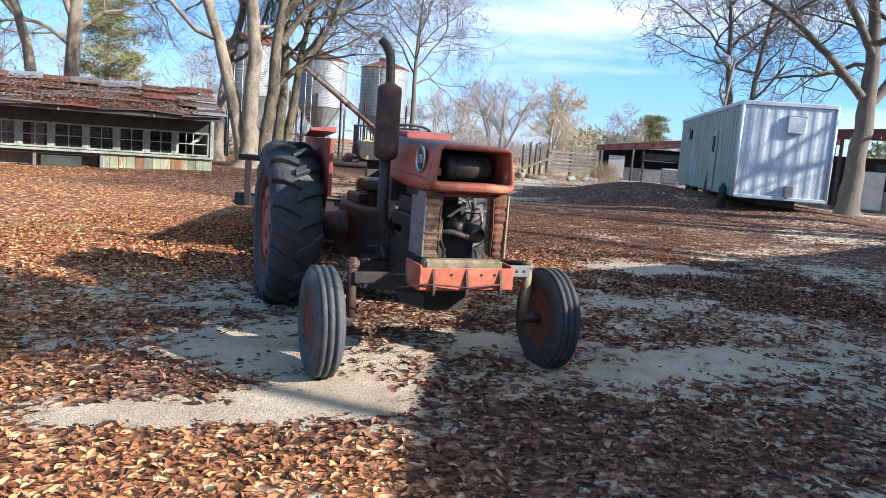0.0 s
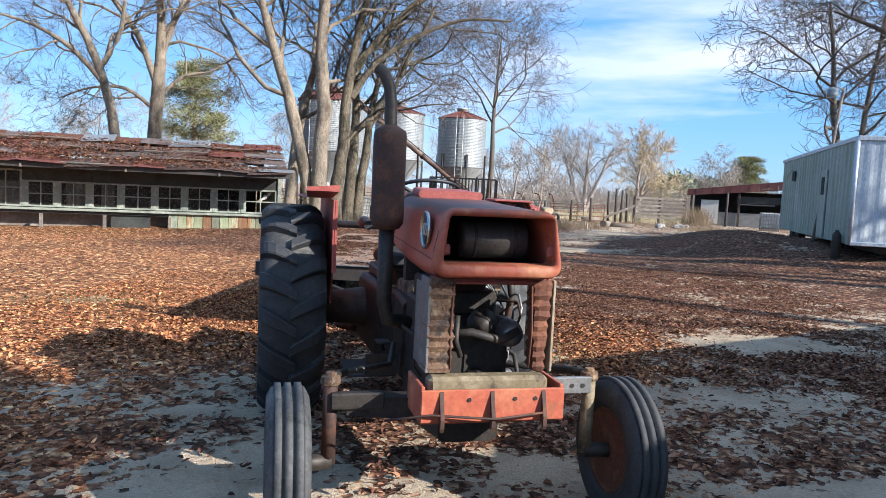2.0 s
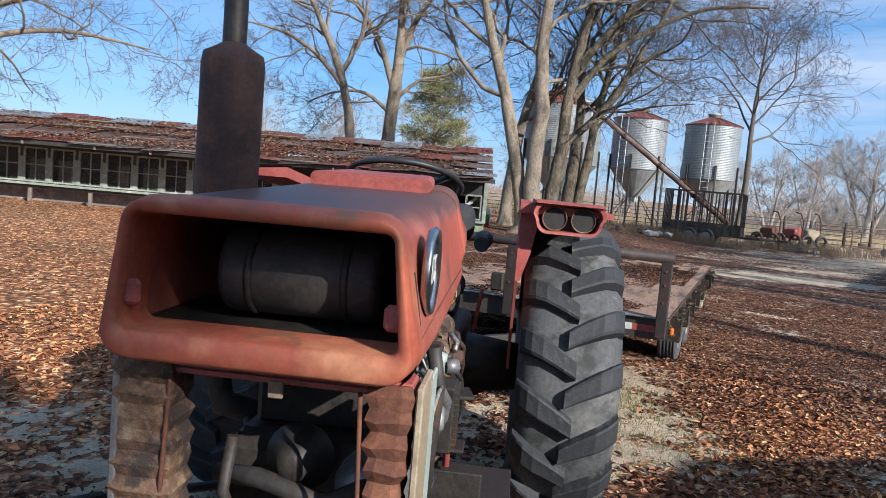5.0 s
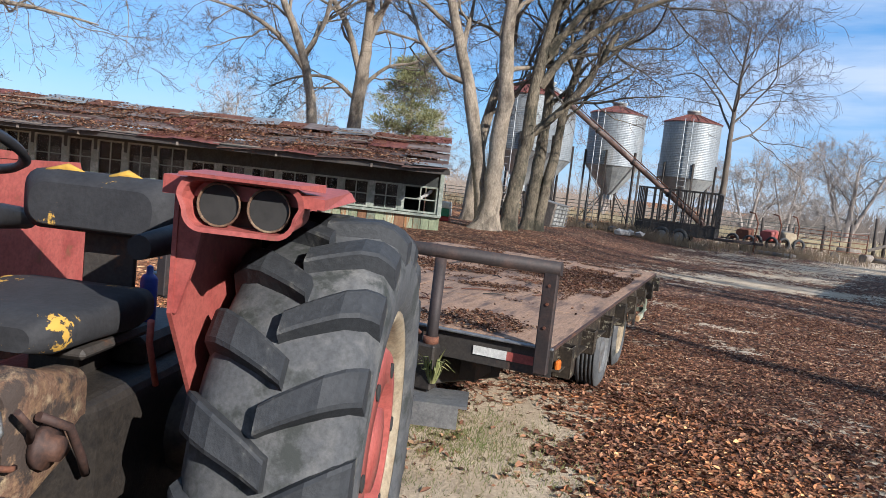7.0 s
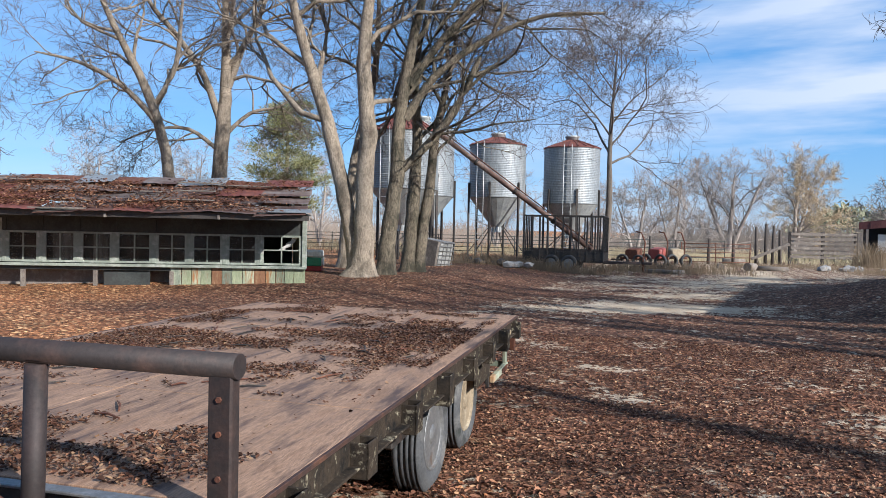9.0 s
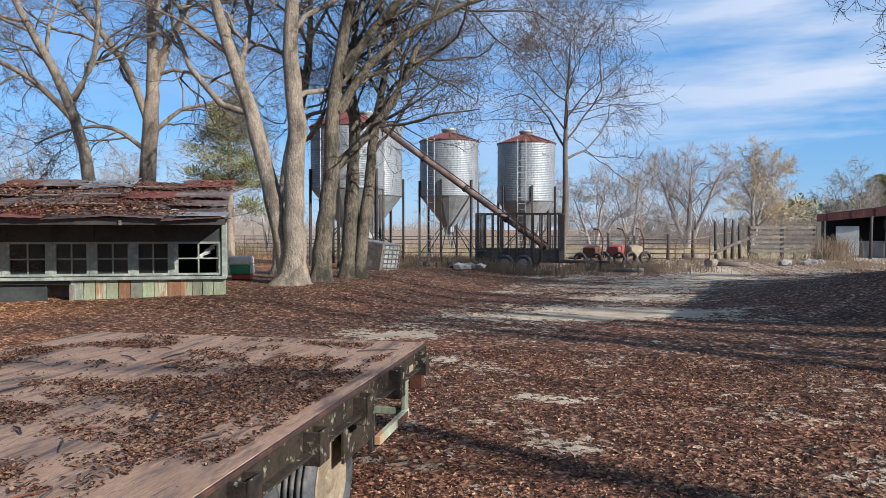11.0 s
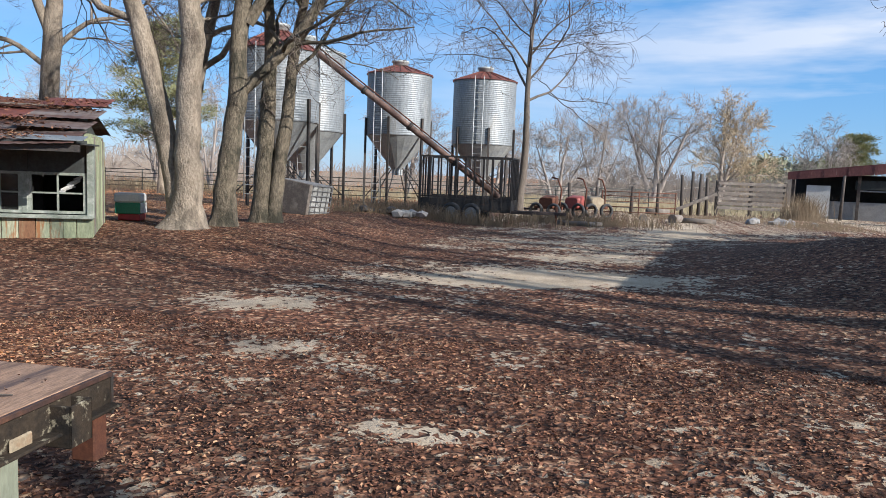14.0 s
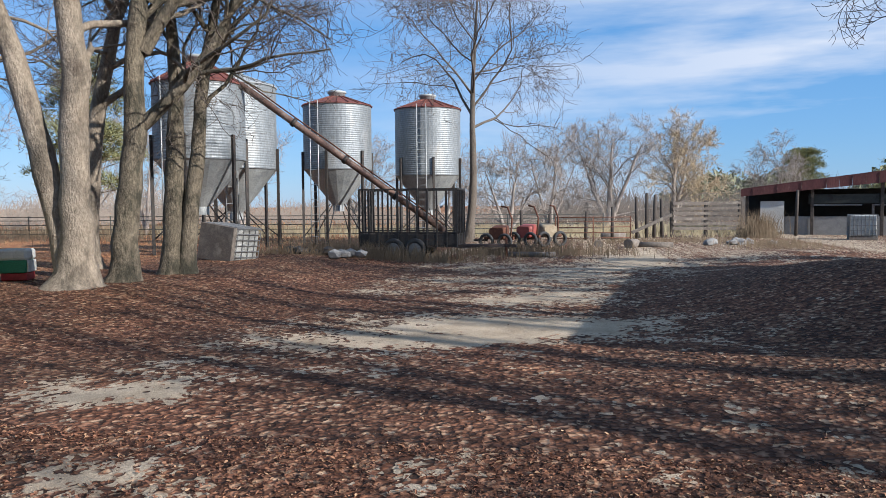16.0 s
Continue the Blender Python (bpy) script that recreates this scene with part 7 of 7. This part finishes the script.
# ---- yard things ----
def rack_trailer():
    x0, x1, y0, y1, zt = -4.87, -1.69, 36.75, 38.5, 2.36
    L, W = x1 - x0, y1 - y0
    g = gz(-3.3, 37)
    t = thing("rack_trailer", pose(x0, y0, g), "black steel livestock rack trailer among dry weeds", "trailer")
    H = zt - g
    part("floor", box((L / 2, W / 2, 0.42), (L, W, 0.08)), STEEL_DARK, t)
    for y in (0, W):
        part("side_panel", box((L / 2, y, 0.62), (L, 0.03, 0.36), 0, 0.005), STEEL_DARK, t)
        part("top_rail", box((L / 2, y, H), (L + 0.04, 0.05, 0.05)), STEEL_DARK, t)
        part("mid_rail", box((L / 2, y, 0.86), (L, 0.06, 0.05)), STEEL_DARK, t)
        for k in range(11):
            part("stake", box((L * k / 10, y - 0.02, 0.4 + (H - 0.4) / 2), (0.055, 0.045, H - 0.4)), STEEL_DARK, t)
    for x in (0, L):
        part("end_panel", box((x, W / 2, 0.62), (0.03, W - 0.06, 0.36)), STEEL_DARK, t)
        part("end_rail", box((x, W / 2, H), (0.05, W - 0.06, 0.05)), STEEL_DARK, t)
        for k in range(1, 5):
            part("stake", box((x, W * k / 5, 0.4 + (H - 0.4) / 2), (0.05, 0.05, H - 0.4)), STEEL_DARK, t)
    for x in (1.15, 1.85):
        for y in (-0.06, W + 0.06):
            w = part("wheel", lathe([(0.2, -0.09), (0.3, -0.1), (0.34, -0.06), (0.34, 0.06), (0.3, 0.1), (0.2, 0.09)], "Y", 26, (x, y, 0.33), True), TYRE, t)
            part("rim", lathe([(0.2, -0.08), (0.12, -0.03), (0.005, -0.02)], "Y", 20, (x, y, 0.33)), GREY_METAL, w)
    part("tongue", box((L + 0.9, W / 2, 0.4), (1.9, 0.1, 0.1), -4, 0.01), BROWN_STEEL, t)
    part("tongue_beam", box((L + 0.7, W / 2 - 0.35, 0.4), (1.5, 0.08, 0.1), 16, 0.01), BROWN_STEEL, t)
    part("jack", tube([(L + 1.5, W / 2, 0.05), (L + 1.5, W / 2, 0.65)], 0.04, 10), RUST, t)
    return t


rack_trailer()


def ibc_tote(m, label, tipped=False):
    t = thing("ibc_tote", m, label, "tank")
    r = Matrix.Rotation(radians(90), 4, "X") @ Matrix.Translation((0, 0, -0.6)) if tipped else Matrix.Identity(4)
    up = Matrix.Translation((0, 0, 0.52)) if tipped else Matrix.Identity(4)
    def put(bm):
        bmesh.ops.transform(bm, matrix=up @ r, verts=bm.verts[:])
        return bm
    part("tank", put(box((0, 0, 0.68), (1.1, 0.96, 0.98), 0, 0.06)), DIRTY_PLASTIC if tipped else PLASTIC_WHITE, t, "clouded white plastic tank")
    part("pallet", put(box((0, 0, 0.08), (1.16, 1.0, 0.14), 0, 0.01)), OLD_WOOD, t)
    for s in (-1, 1):
        for k in range(8):
            part("cage_bar", put(tube([(-0.54 + 1.08 * k / 7, s * 0.5, 0.15), (-0.54 + 1.08 * k / 7, s * 0.5, 1.18)], 0.016, 5)), GREY_METAL, t)
        for k in range(7):
            part("cage_bar", put(tube([(s * 0.57, -0.48 + 0.96 * k / 6, 0.15), (s * 0.57, -0.48 + 0.96 * k / 6, 1.18)], 0.016, 5)), GREY_METAL, t)
    for z in (0.2, 0.45, 0.7, 0.95, 1.18):
        part("cage_ring", put(tube([(-0.57, -0.5, z), (0.57, -0.5, z), (0.57, 0.5, z), (-0.57, 0.5, z), (-0.57, -0.5, z)], 0.012, 5)), GREY_METAL, t)
    part("fill_cap", put(lathe([(0.1, 1.17), (0.1, 1.21), (0.005, 1.22)], "Z", 16)), STEEL_DARK, t)
    return t


ibc_tote(pose(*on(-7.62, 33.0, -0.06), 3, -8, 165.7), "dirty white caged plastic tank tipped on its side", True)
ibc_tote(pose(15.3, 50.8, gz(15.3, 50.8), 0, 0, -14), "caged plastic tank standing before the shed")


def cooler(m):
    t = thing("storage_box", m, "white, green and red plastic box beside the house corner", "box")
    part("base", box((0, 0, 0.09), (0.5, 0.42, 0.16), 0, 0.02), RED_PLASTIC, t, "red lower part")
    part("body", box((-0.03, 0, 0.29), (0.56, 0.46, 0.26), 0, 0.02), GREEN_PLASTIC, t, "green plastic body")
    part("lid", box((-0.03, 0, 0.53), (0.6, 0.48, 0.22), 0, 0.04), WHITE_PAINT, t, "white lid")
    part("white_side", box((0.27, 0, 0.3), (0.03, 0.4, 0.24), 0, 0.01), WHITE_PAINT, t, "white end panel")


cooler(pose(*on(-9.2, 27.0), 0, 0, 18))


def board_fence():
    t = thing("board_fence", pose(7.1, 53.4, gz(7.1, 53.4), 0, 0, 8), "weathered grey board fence on dark posts", "fence")
    rng = random.Random(6)
    for x in (0, 1.75, 3.5):
        part("post", box((x, 0.06, 0.95), (0.17, 0.17, 1.9), 0, 0.02), POST_WOOD, t)
    for k in range(6):
        z = 0.45 + 0.26 * k
        for x in (0.88, 2.62):
            part("board", box((x, -0.05, z + rng.uniform(-0.02, 0.02)), (1.74, 0.03, 0.15), 0, 0.004, Matrix.Rotation(radians(rng.uniform(-1.2, 1.2)), 4, "Y")), OLD_WOOD, t)


board_fence()


def post(x, y, h, label, r=0.08, mat=None, lean=0.0):
    solo("fence_post", tube([(0, 0, -0.1), (lean * 0.5, 0, h * 0.5), (lean, 0, h)], [r, r * 0.95, r * 0.85], 8), mat or POST_WOOD, label, "post", pose(*on(x, y)), "old fence posts")


for k, (x, y, h) in enumerate(((5.2, 52.0, 2.1), (5.7, 52.3, 2.3), (6.05, 52.2, 2.2), (6.5, 52.6, 2.0), (3.9, 50.5, 1.6), (2.6, 50.2, 1.4), (-0.4, 49.0, 1.5), (0.9, 49.5, 1.3), (13.6, 55, 2.4))):
    post(x, y, h, "dark weathered wooden fence post", 0.09, None, 0.05 * (k % 3 - 1))
solo("fallen_beam", box((0, 0, 0), (2.2, 0.12, 0.16), 0, 0.01), OLD_WOOD, "pale fallen beam leaning on fence posts", "beam", pose(5.9, 51.8, 0.85, 0, -24, 10))


def pipe_fence(x0, y0, x1, y1, label, n, zs, mat):
    t = thing("pipe_fence", pose(x0, y0, 0), label, "fence")
    d = Vector((x1 - x0, y1 - y0, 0))
    for z in zs:
        part("rail", tube([(0, 0, z + 0.1), (d.x, d.y, z + 0.1)], 0.022, 6), mat, t)
    for k in range(n + 1):
        part("post", tube([(d.x * k / n, d.y * k / n, 0), (d.x * k / n, d.y * k / n, zs[-1] + 0.15)], 0.03, 6), mat, t)


pipe_fence(-30, 49.5, 3.5, 51.5, "long grey pipe fence behind the bins", 14, (0.3, 0.55, 0.8, 1.05, 1.25), GREY_WALL)
pipe_fence(1.2, 47.5, 4.6, 48.5, "rusty pipe gate panel", 2, (0.2, 0.45, 0.7, 0.95, 1.15), RUST)


def farm_junk(x, y, label, mat, seed):
    rng = random.Random(seed)
    t = thing("farm_implement", pose(*on(x, y), 0, 0, rng.uniform(-40, 40)), label, "implement")
    part("frame", box((0, 0, 0.45), (1.3, 0.12, 0.12), 0, 0.01), RUST, t)
    part("cover", loft([rounded(0.3, 0.4, 0.85, 0.1, -0.25, 0), rounded(0.34, 0.4, 0.95, 0.1, 0.25, 0)], True, True), mat, t)
    part("arm", tube([(0.5, 0, 0.4), (0.55, 0.05, 1.2), (0.35, 0.05, 1.65), (0.1, 0, 1.7)], 0.035, 8), RUST, t)
    for s in (-1, 1):
        part("wheel", lathe([(0.22, -0.06), (0.3, -0.07), (0.33, 0), (0.3, 0.07), (0.22, 0.06)], "Y", 22, (0.4 * s, -0.3, 0.32), True), TYRE, t)
    part("hitch", box((-0.8, 0, 0.35), (0.6, 0.08, 0.08), 10, 0.01), IRON, t)


farm_junk(0.1, 43.6, "rusty red farm implement by the fence", RED, 1)
farm_junk(0.95, 44.2, "faded yellow farm implement by the fence", CREAM, 2)
farm_junk(-0.9, 42.5, "rusty brown farm implement with bent arm", RUST, 3)


def log(x, y, l, r, a, label, mat):
    solo("log", tube([(-l / 2, 0, r), (0, 0.03, r), (l / 2, 0, r)], [r, r * 0.95, r * 0.9], 10), mat, label, "log", pose(*on(x, y, -0.03), 0, 0, a), "logs and blocks by the fence")


for x, y, l, r, a in ((4.0, 51.5, 1.2, 0.17, 10), (4.3, 43.8, 0.7, 0.2, 60), (5.2, 44.0, 1.4, 0.13, -5), (3.0, 44.1, 0.6, 0.16, 90), (0.6, 38.6, 1.6, 0.1, 4)):
    log(x, y, l, r, a, "grey log lying at the fence line", OLD_WOOD)


def rubble(x, y, n, s, label, mat, seed):
    rng = random.Random(seed)
    t = thing("rubble_heap", pose(*on(x, y)), label, "rubble")
    for k in range(n):
        bm = bmesh.new()
        p = Vector((rng.gauss(0, s), rng.gauss(0, s * 0.6), rng.uniform(0.02, 0.16)))
        g = bmesh.ops.create_icosphere(bm, subdivisions=1, radius=rng.uniform(0.1, 0.26))
        for v in g["verts"]:
            v.co = Vector((v.co.x * rng.uniform(0.7, 1.3), v.co.y * rng.uniform(0.7, 1.3), v.co.z * 0.7)) + p
        part("lump", bm, mat, t)


rubble(-4.9, 35.2, 9, 0.4, "pale broken lumps heaped in the weeds", CONCRETE, 3)
rubble(-6.0, 35.6, 8, 0.45, "dark crumpled heap beside the tank", STEEL_DARK, 4)
rubble(8.6, 46, 16, 0.9, "heap of grey rubble below the fence", CONCRETE, 5)


def yard_lamp():
    t = thing("yard_lamp", pose(8.95, 24.6, 0.2), "leaning pole with a yard lamp", "street lamp")
    part("pole", tube([(-0.4, 0, 0), (-0.1, 0, 2.7), (0.15, 0, 5.1)], [0.06, 0.05, 0.04], 8), OLD_WOOD, t)
    part("arm", tube([(0.15, 0, 5.0), (0.0, -0.05, 5.1), (-0.15, -0.08, 5.06)], 0.022, 6), GREY_METAL, t)
    part("shade", lathe([(0.05, 5.08), (0.14, 5.03), (0.16, 4.88), (0.15, 4.8)], "Z", 16, (-0.2, -0.1, 0)), GALV, t)


yard_lamp()


def brush_stuff():
    """Dry weeds and leafless scrub at the yard's edge."""
    rng = random.Random(31)
    verts, faces = [], []
    spots = [(-4.2, 36.0, 2.6, 0.5, 0.5, 1500), (-6.5, 35.6, 1.6, 0.7, 0.35, 400), (0.5, 39.5, 2.6, 1.2, 0.5, 1100), (4.5, 48, 2.6, 1.8, 0.22, 700), (8, 49, 2.4, 2.0, 0.25, 700),
             (9.8, 44, 1.5, 2.5, 0.4, 600), (11.2, 52.5, 0.7, 0.8, 1.3, 600), (-12, 46, 7, 3, 0.4, 900), (-28, 50, 10, 5, 0.9, 1500), (12.2, 17.3, 0.8, 0.8, 0.9, 400)]
    for x, y, rx, ry, h, n in spots:
        for k in range(n):
            px_, py_ = x + rng.gauss(0, rx * 0.6), y + rng.gauss(0, ry * 0.6)
            z = gz(px_, py_)
            l = h * rng.uniform(0.3, 1.2)
            a, o = rng.uniform(0, 6.3), l * rng.uniform(0.1, 0.6)
            w = 0.006 + 0.006 * h
            q = Vector((px_ + o * math.cos(a), py_ + o * math.sin(a), z + l))
            m_ = Vector((px_ + o * 0.3 * math.cos(a), py_ + o * 0.3 * math.sin(a), z + l * 0.55))
            i = len(verts)
            verts += [(px_ - w, py_, z - 0.02), (px_ + w, py_, z - 0.02), (m_.x + w * 0.7, m_.y, m_.z), (m_.x - w * 0.7, m_.y, m_.z), tuple(q)]
            faces += [(i, i + 1, i + 2, i + 3), (i + 3, i + 2, i + 4)]
    tagged(new("dry_weeds", raw_mesh("dry_weeds", verts, faces, WEED)), "tangled dry weeds and scrub along the yard edge", "weeds", kind="stuff")
    verts, faces = [], []
    for k in range(9000):
        x, y = rng.uniform(-34, 12), rng.uniform(52.5, 66)
        z, l, a = gz(x, y), rng.uniform(0.2, 0.75), rng.uniform(0, 6.3)
        i = len(verts)
        verts += [(x - 0.02, y, z), (x + 0.02, y, z), (x + l * 0.4 * math.cos(a), y + l * 0.4 * math.sin(a), z + l)]
        faces.append((i, i + 1, i + 2))
    tagged(new("field_grass", raw_mesh("field_grass", verts, faces, FIELD_GRASS)), "pale dry grass in the field behind the fence", "grass", kind="stuff")
    verts, faces = [], []
    for k in range(4800):
        cx, cy, sx, sy = ((0.35, 9.0, 0.5, 0.5), (-0.45, 9.75, 0.35, 0.4), (-0.5, 9.7, 0.3, 0.3), (-5.2, 10.2, 0.8, 0.4))[k % 4]
        x, y = cx + rng.gauss(0, sx), cy + rng.gauss(0, sy)
        z, l, a = gz(x, y), rng.uniform(0.015, 0.045), rng.uniform(0, 6.3)
        i = len(verts)
        verts += [(x - 0.003, y, z), (x + 0.003, y, z), (x + l * 0.6 * math.cos(a), y + l * 0.6 * math.sin(a), z + l)]
        faces.append((i, i + 1, i + 2))
    tagged(new("short_grass", raw_mesh("short_grass", verts, faces, GRASS)), "short green winter grass in the sand", "grass", kind="stuff")


brush_stuff()
